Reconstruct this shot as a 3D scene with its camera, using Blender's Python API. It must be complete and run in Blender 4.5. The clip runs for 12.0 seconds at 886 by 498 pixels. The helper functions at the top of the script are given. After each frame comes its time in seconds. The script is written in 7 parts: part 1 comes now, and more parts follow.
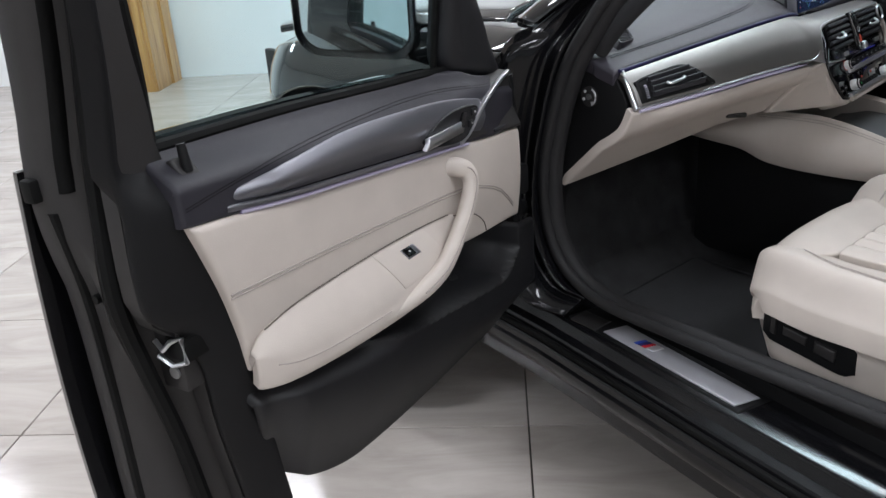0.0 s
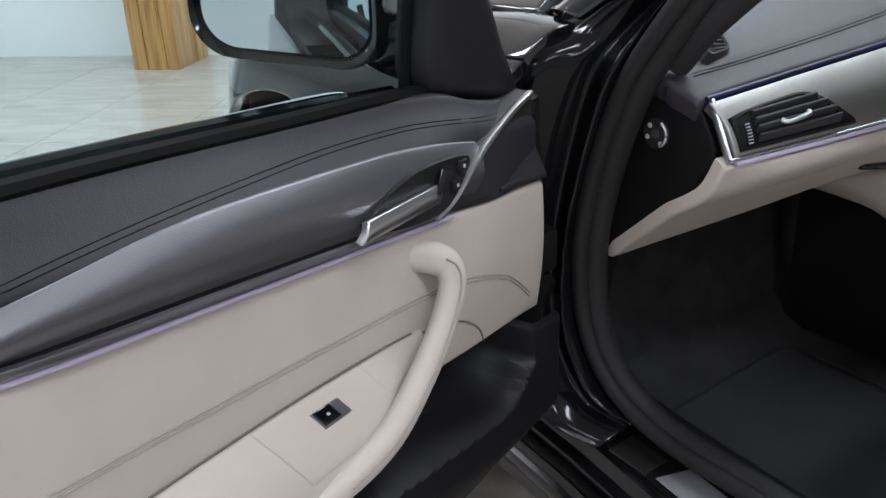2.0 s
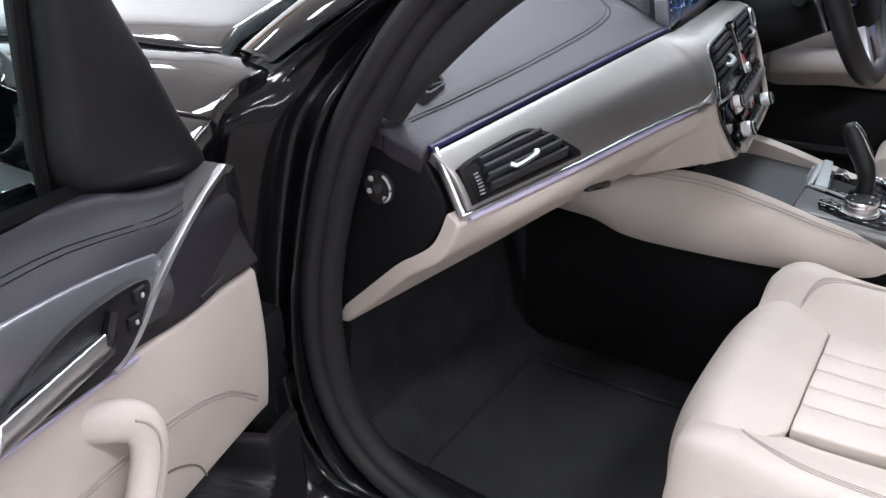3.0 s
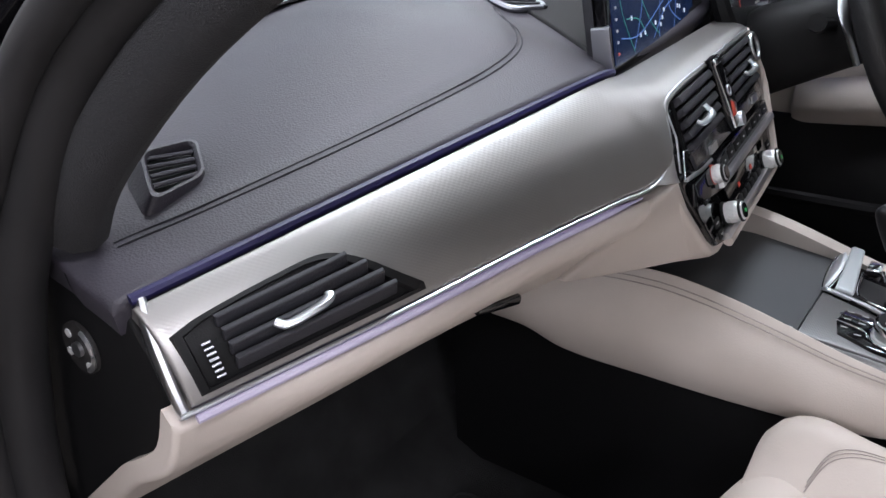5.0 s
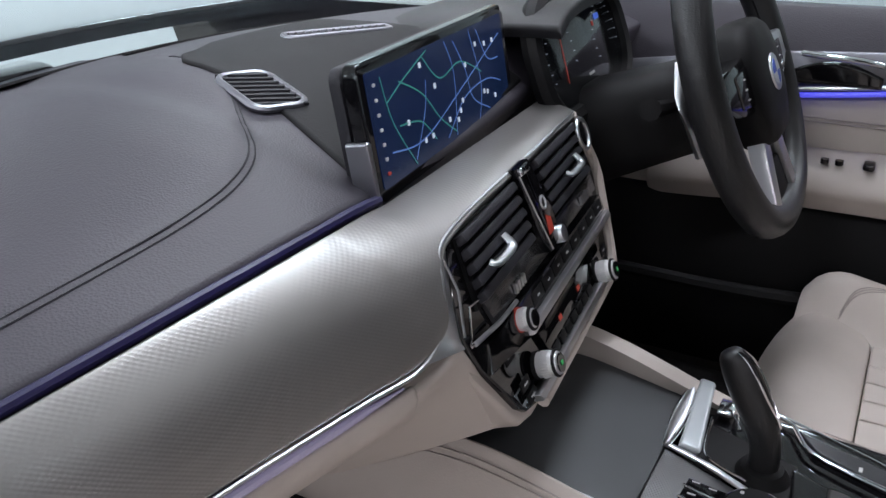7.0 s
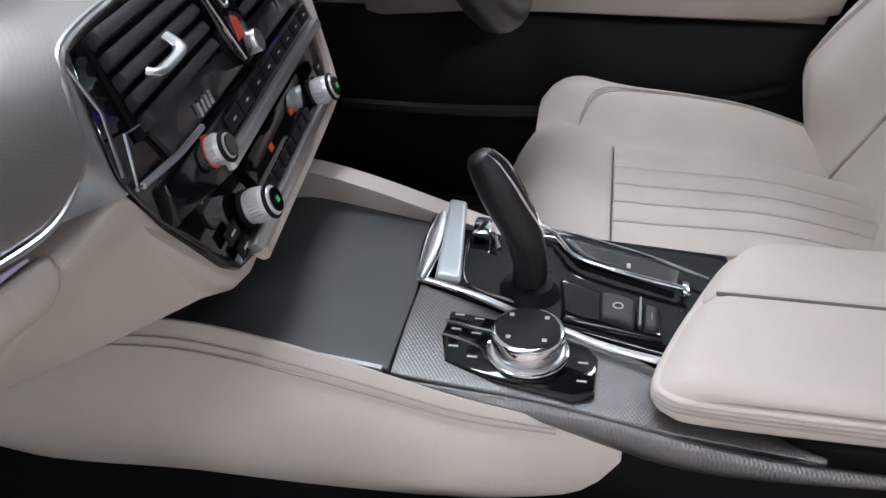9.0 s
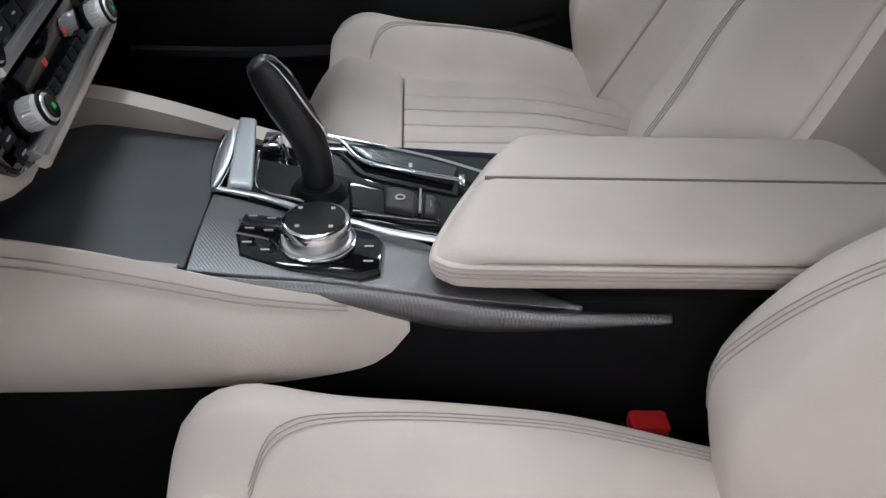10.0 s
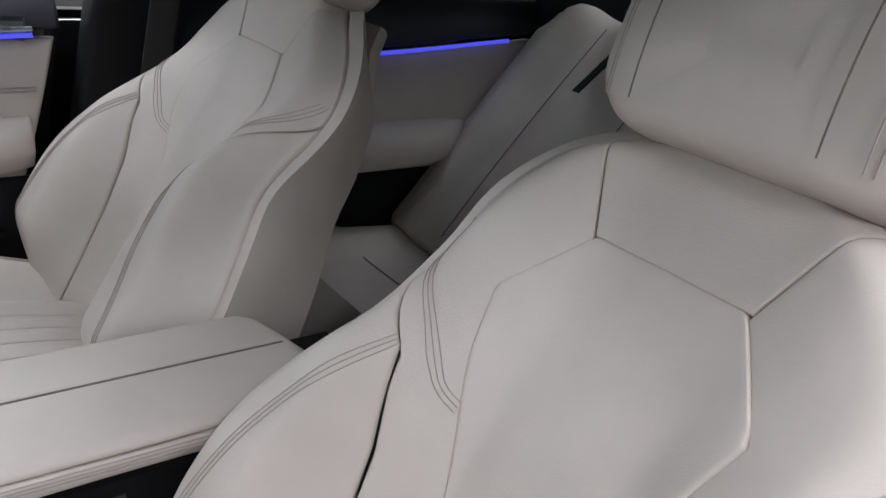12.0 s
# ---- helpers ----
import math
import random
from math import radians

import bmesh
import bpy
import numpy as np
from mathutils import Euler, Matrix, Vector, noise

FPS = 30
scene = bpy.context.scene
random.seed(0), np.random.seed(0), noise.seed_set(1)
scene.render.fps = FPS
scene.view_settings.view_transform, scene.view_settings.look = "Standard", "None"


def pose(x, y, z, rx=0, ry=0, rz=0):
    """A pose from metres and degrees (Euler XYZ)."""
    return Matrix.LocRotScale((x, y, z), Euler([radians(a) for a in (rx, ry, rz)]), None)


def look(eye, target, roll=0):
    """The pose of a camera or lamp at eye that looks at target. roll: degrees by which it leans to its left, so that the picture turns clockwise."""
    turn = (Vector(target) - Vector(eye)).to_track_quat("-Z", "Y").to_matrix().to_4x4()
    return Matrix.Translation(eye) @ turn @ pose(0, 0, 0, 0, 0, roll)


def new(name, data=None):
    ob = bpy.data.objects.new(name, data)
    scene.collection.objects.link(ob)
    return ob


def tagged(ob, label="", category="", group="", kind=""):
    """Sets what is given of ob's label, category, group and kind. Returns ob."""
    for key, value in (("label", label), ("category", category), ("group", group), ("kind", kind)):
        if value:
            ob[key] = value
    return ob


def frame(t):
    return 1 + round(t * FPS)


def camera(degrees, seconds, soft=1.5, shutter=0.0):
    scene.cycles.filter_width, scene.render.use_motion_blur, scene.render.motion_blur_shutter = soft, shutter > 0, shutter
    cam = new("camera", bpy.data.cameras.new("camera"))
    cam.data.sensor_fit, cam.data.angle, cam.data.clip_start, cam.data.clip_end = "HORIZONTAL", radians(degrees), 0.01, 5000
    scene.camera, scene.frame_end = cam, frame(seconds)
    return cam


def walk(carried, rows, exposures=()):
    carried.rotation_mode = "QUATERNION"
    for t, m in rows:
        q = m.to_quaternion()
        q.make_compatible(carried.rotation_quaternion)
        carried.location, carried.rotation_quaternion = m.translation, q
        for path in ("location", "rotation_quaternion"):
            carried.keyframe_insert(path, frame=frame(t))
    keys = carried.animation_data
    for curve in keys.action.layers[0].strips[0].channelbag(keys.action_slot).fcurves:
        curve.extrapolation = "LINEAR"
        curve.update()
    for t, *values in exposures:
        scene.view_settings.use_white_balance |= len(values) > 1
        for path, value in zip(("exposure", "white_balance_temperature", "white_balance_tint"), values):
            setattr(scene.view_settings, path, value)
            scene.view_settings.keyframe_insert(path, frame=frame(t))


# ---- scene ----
cam = camera(56.4, 12.0)
PATH = [
    (0, (-2.01, -0.826, 1.292), (-0.829, 0.588, 0.515), -3.8),
    (0.5, (-1.906, -0.703, 1.254), (-0.852, 0.816, 0.493), -2.9),
    (1, (-1.758, -0.594, 1.221), (-0.852, 1.01, 0.441), -3.1),
    (1.5, (-1.653, -0.514, 1.217), (-0.742, 1.085, 0.435), -3.0),
    (2, (-1.565, -0.439, 1.22), (-0.48, 1.034, 0.411), -2.1),
    (2.5, (-1.489, -0.349, 1.226), (-0.116, 0.821, 0.362), -2.4),
    (3, (-1.408, -0.311, 1.261), (0.091, 0.684, 0.387), -1.3),
    (3.5, (-1.28, -0.291, 1.269), (0.256, 0.68, 0.433), -2.3),
    (3.7, (-1.221, -0.292, 1.264), (0.301, 0.703, 0.432), -2.7),
    (5.3, (-0.894, -0.263, 1.214), (0.532, 0.838, 0.346), -2.2),
    (5.5, (-0.863, -0.257, 1.223), (0.571, 0.822, 0.34), -1.9),
    (6, (-0.784, -0.246, 1.222), (0.685, 0.792, 0.348), -1.5),
    (6.5, (-0.716, -0.248, 1.228), (0.781, 0.762, 0.368), -1.8),
    (7, (-0.656, -0.251, 1.242), (0.911, 0.666, 0.404), -1.3),
    (7.2, (-0.633, -0.249, 1.235), (0.975, 0.608, 0.411), -1.2),
    (8.8, (-0.526, -0.239, 1.142), (1.103, 0.158, 0.051), -1.8),
    (9, (-0.532, -0.232, 1.129), (1.102, 0.088, 0.021), -0.9),
    (9.5, (-0.562, -0.239, 1.117), (1.07, -0.08, -0.029), 0.1),
    (10, (-0.602, -0.269, 1.106), (1.027, -0.365, -0.05), 2.6),
    (10.5, (-0.673, -0.314, 1.168), (0.986, -0.702, 0.12), 4.9),
    (11, (-0.699, -0.312, 1.231), (0.956, -1.051, 0.386), 7.4),
    (11.2, (-0.707, -0.332, 1.234), (0.917, -1.19, 0.443), 7.4),
    (11.5, (-0.734, -0.321, 1.244), (0.805, -1.359, 0.501), 7.1),
    (12, (-0.751, -0.318, 1.232), (0.708, -1.445, 0.458), 6.6),
]
walk(cam, [(t, look(eye, target, roll)) for t, eye, target, roll in PATH], exposures=[(0, -0.2, 6200, 9), (2, -0.2, 6200, 9), (2.6, 0.18, 6250, 14), (3.0, 0.36, 6250, 14), (3.5, 0.24, 6250, 14), (5.5, 0.34, 6250, 15), (6.2, 0.32, 6250, 15), (7.2, -0.12, 6250, 15), (8.8, 0.25, 6250, 13), (9.5, 0.22, 6250, 13), (10.4, -0.18, 6200, 11), (11, 0.02, 6200, 11), (12, 0.0, 6100, 11)])
LAMP_WATT = 42.0

# ---- world, lights, exposure ----
world = bpy.data.worlds.new("world")
world.use_nodes = True
world.node_tree.nodes["Background"].inputs["Color"].default_value = (0.8, 0.9, 1.0, 1)
world.node_tree.nodes["Background"].inputs["Strength"].default_value = 0.12
scene.world = world

ROOM_TURN = radians(-44.5)                      # the hall stands askew to the car
RX = Vector((math.cos(ROOM_TURN), math.sin(ROOM_TURN), 0))
RY = Vector((-math.sin(ROOM_TURN), math.cos(ROOM_TURN), 0))
RZ = Vector((0, 0, 1))
CEIL = 3.3


def room(a, b, z=0.0):
    """a along the back wall, b towards it, from the corner of tiles under the sill."""
    return Vector((-0.69, 0.45, 0)) + a * RX + b * RY + z * RZ


# ---- materials ----
MATS = {}


def mat(name, color, rough=0.5, metal=0.0, coat=0.0, bump=0.0, scale=200.0, vary=0.0, vscale=3.0, emit=None, power=0.0, spec=0.5, sheen=0.0):
    if name in MATS:
        return MATS[name]
    m = bpy.data.materials.new(name)
    m.use_nodes = True
    nt = m.node_tree
    b = nt.nodes["Principled BSDF"]
    b.inputs["Base Color"].default_value = (*color, 1)
    b.inputs["Roughness"].default_value = rough
    b.inputs["Metallic"].default_value = metal
    b.inputs["Coat Weight"].default_value = coat
    b.inputs["Coat Roughness"].default_value = 0.03
    b.inputs["Specular IOR Level"].default_value = spec
    b.inputs["Sheen Weight"].default_value = sheen
    if emit:
        b.inputs["Emission Color"].default_value = (*emit, 1)
        b.inputs["Emission Strength"].default_value = power
    tc = nt.nodes.new("ShaderNodeTexCoord")
    if vary:
        n = nt.nodes.new("ShaderNodeTexNoise")
        n.inputs["Scale"].default_value = vscale
        n.inputs["Detail"].default_value = 6
        nt.links.new(tc.outputs["Object"], n.inputs["Vector"])
        r = nt.nodes.new("ShaderNodeValToRGB")
        r.color_ramp.elements[0].position, r.color_ramp.elements[1].position = 0.3, 0.7
        r.color_ramp.elements[0].color = (*[c * (1 - vary) for c in color], 1)
        r.color_ramp.elements[1].color = (*[min(1, c * (1 + vary)) for c in color], 1)
        nt.links.new(n.outputs["Fac"], r.inputs["Fac"])
        nt.links.new(r.outputs["Color"], b.inputs["Base Color"])
        q = nt.nodes.new("ShaderNodeMapRange")
        q.inputs["To Min"].default_value = max(0.0, rough - 0.08)
        q.inputs["To Max"].default_value = min(1.0, rough + 0.08)
        nt.links.new(n.outputs["Fac"], q.inputs["Value"])
        nt.links.new(q.outputs["Result"], b.inputs["Roughness"])
    if bump:
        v = nt.nodes.new("ShaderNodeTexVoronoi")
        v.inputs["Scale"].default_value = scale
        nt.links.new(tc.outputs["Object"], v.inputs["Vector"])
        k = nt.nodes.new("ShaderNodeBump")
        k.inputs["Strength"].default_value = bump
        k.inputs["Distance"].default_value = 0.002
        nt.links.new(v.outputs["Distance"], k.inputs["Height"])
        nt.links.new(k.outputs["Normal"], b.inputs["Normal"])
    MATS[name] = m
    return m


CREAM = mat("cream_leather", (0.568, 0.508, 0.460), 0.5, bump=0.08, scale=560, vary=0.045, vscale=14, spec=0.35)
CREAM_P = mat("cream_plastic", (0.562, 0.503, 0.455), 0.48, bump=0.08, scale=800, vary=0.03, vscale=7, spec=0.35)
THREAD = mat("beige_thread", (0.40, 0.355, 0.325), 0.8)
SEAM = mat("seam_shadow_gap", (0.16, 0.14, 0.12), 0.9)
DARK = mat("anthracite_soft_plastic", (0.024, 0.024, 0.029), 0.55, spec=0.3, bump=0.12, scale=600, vary=0.12, vscale=8)
DASH = mat("slate_dashboard_leather", (0.040, 0.0365, 0.047), 0.5, bump=0.14, scale=520, vary=0.06, vscale=6)
# dashboard leather darkened, as shade on an upright face lit from above
DOORPAD = mat("shaded_slate_leather", (0.021, 0.0198, 0.0265), 0.52, spec=0.4, bump=0.10, scale=620, vary=0.08, vscale=7)
POCKET = mat("charcoal_grained_plastic", (0.0085, 0.0085, 0.0100), 0.5, spec=0.42, bump=0.12, scale=640, vary=0.12, vscale=9)
BLACKP = mat("black_plastic", (0.006, 0.006, 0.0066), 0.58, spec=0.22, bump=0.08, scale=700, vary=0.15, vscale=10)
GREYP = mat("dull_grey_plastic", (0.018, 0.0165, 0.0165), 0.55, bump=0.06, scale=500, vary=0.15, vscale=6)
SEALR = mat("black_seal_rubber", (0.017, 0.0165, 0.0175), 0.62, spec=0.30, vary=0.15, vscale=25)
RUBBER = mat("black_rubber", (0.005, 0.005, 0.005), 0.6, spec=0.12, vary=0.2, vscale=20)
CARPET = mat("black_carpet", (0.058, 0.058, 0.060), 0.95, spec=0.1, bump=0.9, scale=900, vary=0.25, vscale=14)
PAINT = mat("black_car_paint", (0.006, 0.006, 0.007), 0.07, coat=1.0, vary=0.1, vscale=2)
JAMBP = mat("black_jamb_paint", (0.005, 0.005, 0.006), 0.14, spec=0.22, coat=0.12, vary=0.2, vscale=8)
# body black with its gloss cut, standing in for darker surroundings to reflect
SILLP = mat("low_gloss_black_sill_paint", (0.006, 0.006, 0.007), 0.20, spec=0.32, coat=0.2, vary=0.2, vscale=9)
PIANO = mat("piano_black", (0.005, 0.005, 0.006), 0.07, coat=0.25)
CHROME = mat("bright_chrome", (0.82, 0.82, 0.84), 0.12, 1.0, vary=0.02, vscale=30)
SATIN = mat("satin_aluminium", (0.62, 0.63, 0.65), 0.32, 1.0, bump=0.02, scale=900, vary=0.05, vscale=6)
SATIN_D = mat("dull_satin_metal", (0.30, 0.30, 0.33), 0.38, 1.0, vary=0.05, vscale=6)
SILLM = mat("brushed_sill_metal", (0.42, 0.42, 0.45), 0.42, 0.35, bump=0.05, scale=600, vary=0.08, vscale=12)
WHITEK = mat("pale_knob_metal", (0.78, 0.78, 0.78), 0.3, 0.6)
RED = mat("red_buckle_plastic", (0.55, 0.02, 0.02), 0.4)
AMBIENT = mat("violet_light_guide", (0.46, 0.42, 0.50), 0.35, emit=(0.42, 0.34, 0.95), power=0.07)
SMOKED = mat("smoked_gloss_grey", (0.035, 0.036, 0.040), 0.22, coat=0.3, vary=0.05, vscale=9)
AMBIENT_B = mat("blue_light_guide", (0.1, 0.1, 0.6), 0.3, emit=(0.10, 0.10, 0.9), power=0.7)
NAVY = mat("navy_piping", (0.010, 0.008, 0.058), 0.45)
WALL = mat("white_wall_paint", (0.84, 0.87, 0.88), 0.65, bump=0.05, scale=60, vary=0.03, vscale=0.8)
CEILP = mat("white_ceiling_paint", (0.8, 0.8, 0.8), 0.8, vary=0.03, vscale=1)
GROUT = mat("grey_grout", (0.11, 0.10, 0.09), 0.9, vary=0.2, vscale=9)
LAMP = mat("lamp_diffuser", (0.9, 0.9, 0.9), 0.5, emit=(0.93, 0.97, 1.0), power=6.0)
HEADLINER = mat("black_headliner_cloth", (0.02, 0.02, 0.022), 0.95, bump=0.4, scale=900)
TYRE = mat("tyre_rubber", (0.012, 0.012, 0.012), 0.75, bump=0.2, scale=150)
ICON = mat("white_print", (0.42, 0.42, 0.42), 0.5, emit=(0.8, 0.8, 0.8), power=0.05)
ICON_R = mat("red_lit_mark", (0.30, 0.03, 0.02), 0.5, emit=(1.0, 0.12, 0.06), power=0.12)
ICON_G = mat("green_lit_mark", (0.04, 0.25, 0.08), 0.5, emit=(0.1, 1.0, 0.25), power=0.12)
BADGE_B = mat("badge_blue", (0.03, 0.09, 0.5), 0.3)
BADGE_N = mat("badge_navy", (0.02, 0.03, 0.16), 0.3)
BADGE_R = mat("badge_red", (0.6, 0.02, 0.03), 0.3)


def glass(name, tint=(0.96, 0.98, 0.98)):
    m = bpy.data.materials.new(name)
    m.use_nodes = True
    nt = m.node_tree
    nt.nodes.clear()
    out = nt.nodes.new("ShaderNodeOutputMaterial")
    tr = nt.nodes.new("ShaderNodeBsdfTransparent")
    tr.inputs["Color"].default_value = (*tint, 1)
    gl = nt.nodes.new("ShaderNodeBsdfGlossy")
    gl.inputs["Roughness"].default_value = 0.02
    fr = nt.nodes.new("ShaderNodeLayerWeight")
    fr.inputs["Blend"].default_value = 0.35
    rng = nt.nodes.new("ShaderNodeMapRange")
    rng.inputs["From Min"].default_value, rng.inputs["From Max"].default_value = 0.2, 1.0
    rng.inputs["To Min"].default_value, rng.inputs["To Max"].default_value = 0.02, 0.14
    mx = nt.nodes.new("ShaderNodeMixShader")
    nt.links.new(fr.outputs["Facing"], rng.inputs["Value"])
    nt.links.new(rng.outputs["Result"], mx.inputs["Fac"])
    nt.links.new(tr.outputs["BSDF"], mx.inputs[1])
    nt.links.new(gl.outputs["BSDF"], mx.inputs[2])
    nt.links.new(mx.outputs["Shader"], out.inputs["Surface"])
    return m


GLASS = glass("clear_glass", (0.87, 0.965, 0.975))
# rear panes only: the tint is added to cut the light on the bench
DIM_GLASS = glass("bench_dimming_glass", (0.42, 0.46, 0.45))


def weave_mat(name, color, rough, axes, relief=0.30):
    """Metal film embossed with rows of small staggered pips; axes gives the waves per metre along x, y and z."""
    m = mat(name, color, rough, 0.85, vary=0.05, vscale=5)
    nt = m.node_tree
    b = nt.nodes["Principled BSDF"]
    tc = nt.nodes.new("ShaderNodeTexCoord")
    sep = nt.nodes.new("ShaderNodeSeparateXYZ")
    nt.links.new(tc.outputs["Object"], sep.inputs[0])
    waves = []
    for axis, count in zip("XYZ", axes):
        if count:
            k = nt.nodes.new("ShaderNodeMath")
            k.operation = "MULTIPLY"
            k.inputs[1].default_value = 2 * math.pi * count
            w = nt.nodes.new("ShaderNodeMath")
            w.operation = "SINE"
            nt.links.new(sep.outputs[axis], k.inputs[0])
            nt.links.new(k.outputs[0], w.inputs[0])
            waves.append(w)
    pips = nt.nodes.new("ShaderNodeMath")
    pips.operation = "MULTIPLY"
    nt.links.new(waves[0].outputs[0], pips.inputs[0])
    nt.links.new(waves[1].outputs[0], pips.inputs[1])
    bp = nt.nodes.new("ShaderNodeBump")
    bp.inputs["Strength"].default_value = relief
    bp.inputs["Distance"].default_value = 0.00015
    nt.links.new(pips.outputs[0], bp.inputs["Height"])
    nt.links.new(bp.outputs["Normal"], b.inputs["Normal"])
    return m


WEAVE = weave_mat("embossed_aluminium_trim", (0.33, 0.318, 0.308), 0.40, (215, 0, 370))
WEAVE_D = weave_mat("embossed_graphite_trim", (0.22, 0.22, 0.245), 0.42, (240, 0, 400))
WEAVE_C = weave_mat("embossed_console_trim", (0.20, 0.198, 0.200), 0.42, (240, 330, 0), 0.85)


def tile_mat():
    m = bpy.data.materials.new("grey_veined_tile")
    m.use_nodes = True
    nt = m.node_tree
    b = nt.nodes["Principled BSDF"]
    tc = nt.nodes.new("ShaderNodeTexCoord")
    oi = nt.nodes.new("ShaderNodeObjectInfo")
    add = nt.nodes.new("ShaderNodeVectorMath")
    mul = nt.nodes.new("ShaderNodeVectorMath")
    mul.operation = "MULTIPLY"
    mul.inputs[1].default_value = (1.0, 1.0, 1.0)
    cmb = nt.nodes.new("ShaderNodeCombineXYZ")
    sc = nt.nodes.new("ShaderNodeMath")
    sc.operation = "MULTIPLY"
    sc.inputs[1].default_value = 37.0
    nt.links.new(oi.outputs["Random"], sc.inputs[0])
    nt.links.new(sc.outputs[0], cmb.inputs["X"])
    nt.links.new(sc.outputs[0], cmb.inputs["Y"])
    nt.links.new(tc.outputs["Object"], add.inputs[0])
    nt.links.new(cmb.outputs[0], add.inputs[1])
    mp = nt.nodes.new("ShaderNodeMapping")
    mp.inputs["Scale"].default_value = (1.2, 5.0, 1.0)
    nt.links.new(add.outputs[0], mp.inputs["Vector"])
    n = nt.nodes.new("ShaderNodeTexNoise")
    n.inputs["Scale"].default_value = 1.6
    n.inputs["Detail"].default_value = 9
    n.inputs["Roughness"].default_value = 0.62
    n.inputs["Distortion"].default_value = 0.9
    nt.links.new(mp.outputs["Vector"], n.inputs["Vector"])
    r = nt.nodes.new("ShaderNodeValToRGB")
    e = r.color_ramp.elements
    e[0].position, e[0].color = 0.28, (0.36, 0.325, 0.295, 1)
    e[1].position, e[1].color = 0.72, (0.53, 0.49, 0.455, 1)
    mid = e.new(0.5)
    mid.color = (0.45, 0.41, 0.375, 1)
    nt.links.new(n.outputs["Fac"], r.inputs["Fac"])
    nt.links.new(r.outputs["Color"], b.inputs["Base Color"])
    q = nt.nodes.new("ShaderNodeMapRange")
    q.inputs["To Min"].default_value, q.inputs["To Max"].default_value = 0.08, 0.22
    nt.links.new(n.outputs["Fac"], q.inputs["Value"])
    nt.links.new(q.outputs["Result"], b.inputs["Roughness"])
    return m


def wood_mat():
    m = bpy.data.materials.new("varnished_pine")
    m.use_nodes = True
    nt = m.node_tree
    b = nt.nodes["Principled BSDF"]
    tc = nt.nodes.new("ShaderNodeTexCoord")
    oi = nt.nodes.new("ShaderNodeObjectInfo")
    add = nt.nodes.new("ShaderNodeVectorMath")
    nt.links.new(tc.outputs["Object"], add.inputs[0])
    nt.links.new(oi.outputs["Random"], add.inputs[1])
    mp = nt.nodes.new("ShaderNodeMapping")
    mp.inputs["Scale"].default_value = (14, 14, 1.1)
    nt.links.new(add.outputs[0], mp.inputs["Vector"])
    n = nt.nodes.new("ShaderNodeTexNoise")
    n.inputs["Scale"].default_value = 1.5
    n.inputs["Detail"].default_value = 8
    n.inputs["Distortion"].default_value = 1.2
    nt.links.new(mp.outputs["Vector"], n.inputs["Vector"])
    r = nt.nodes.new("ShaderNodeValToRGB")
    e = r.color_ramp.elements
    e[0].position, e[0].color = 0.3, (0.30, 0.13, 0.035, 1)
    e[1].position, e[1].color = 0.7, (0.62, 0.36, 0.12, 1)
    nt.links.new(n.outputs["Fac"], r.inputs["Fac"])
    nt.links.new(r.outputs["Color"], b.inputs["Base Color"])
    b.inputs["Roughness"].default_value = 0.32
    b.inputs["Coat Weight"].default_value = 0.3
    return m


TILE, WOOD = tile_mat(), wood_mat()


# ---- builders ----
def thing(name, at, label, category, group="", kind=""):
    ob = new(name)
    ob.location = at
    ob.empty_display_size = 0.05
    return tagged(ob, label, category, group, kind)


def part(name, bm, material, parent, label="", smooth=True):
    me = bpy.data.meshes.new(name)
    bmesh.ops.recalc_face_normals(bm, faces=bm.faces[:])
    if smooth:
        for f in bm.faces:
            f.smooth = True
    bm.to_mesh(me)
    bm.free()
    me.materials.append(material)
    if smooth:
        me.set_sharp_from_angle(angle=radians(42))
    ob = new(name, me)
    if parent is not None:
        ob.parent = parent
        if parent.type == "EMPTY":
            ob.matrix_parent_inverse = Matrix.Translation(-parent.location)
    if label:
        tagged(ob, label)
    return ob


def solo(name, bm, material, label, category, group="", kind="", smooth=True):
    return tagged(part(name, bm, material, None, "", smooth), label, category, group, kind)


def lerp(a, b, t):
    return a + (b - a) * t


def interp(xs, x):
    """Smooth curve through (x, y) pairs in rising x."""
    if x <= xs[0][0]:
        return xs[0][1]
    for i in range(len(xs) - 1):
        (x0, y0), (x1, y1) = xs[i], xs[i + 1]
        if x <= x1:
            m0 = (y1 - xs[i - 1][1]) / (x1 - xs[i - 1][0]) if i else (y1 - y0) / (x1 - x0)
            m1 = (xs[i + 2][1] - y0) / (xs[i + 2][0] - x0) if i + 2 < len(xs) else (y1 - y0) / (x1 - x0)
            h = x1 - x0
            t = (x - x0) / h
            return (2 * t**3 - 3 * t * t + 1) * y0 + (t**3 - 2 * t * t + t) * h * m0 + (3 * t * t - 2 * t**3) * y1 + (t**3 - t * t) * h * m1
    return xs[-1][1]


def smooth01(t):
    t = min(1.0, max(0.0, t))
    return t * t * (3 - 2 * t)


def spline(pts, n=8, closed=False):
    """Points along a smooth line through pts."""
    p = [Vector(q) for q in pts]
    out = []
    m = len(p)
    for i in range(m if closed else m - 1):
        a = p[(i - 1) % m] if closed or i else p[0]
        b, c = p[i], p[(i + 1) % m]
        d = p[(i + 2) % m] if closed or i + 2 < m else p[-1]
        for k in range(n):
            t = k / n
            out.append(0.5 * ((2 * b) + (c - a) * t + (2 * a - 5 * b + 4 * c - d) * t * t + (3 * b - a - 3 * c + d) * t**3))
    if not closed:
        out.append(p[-1])
    return out


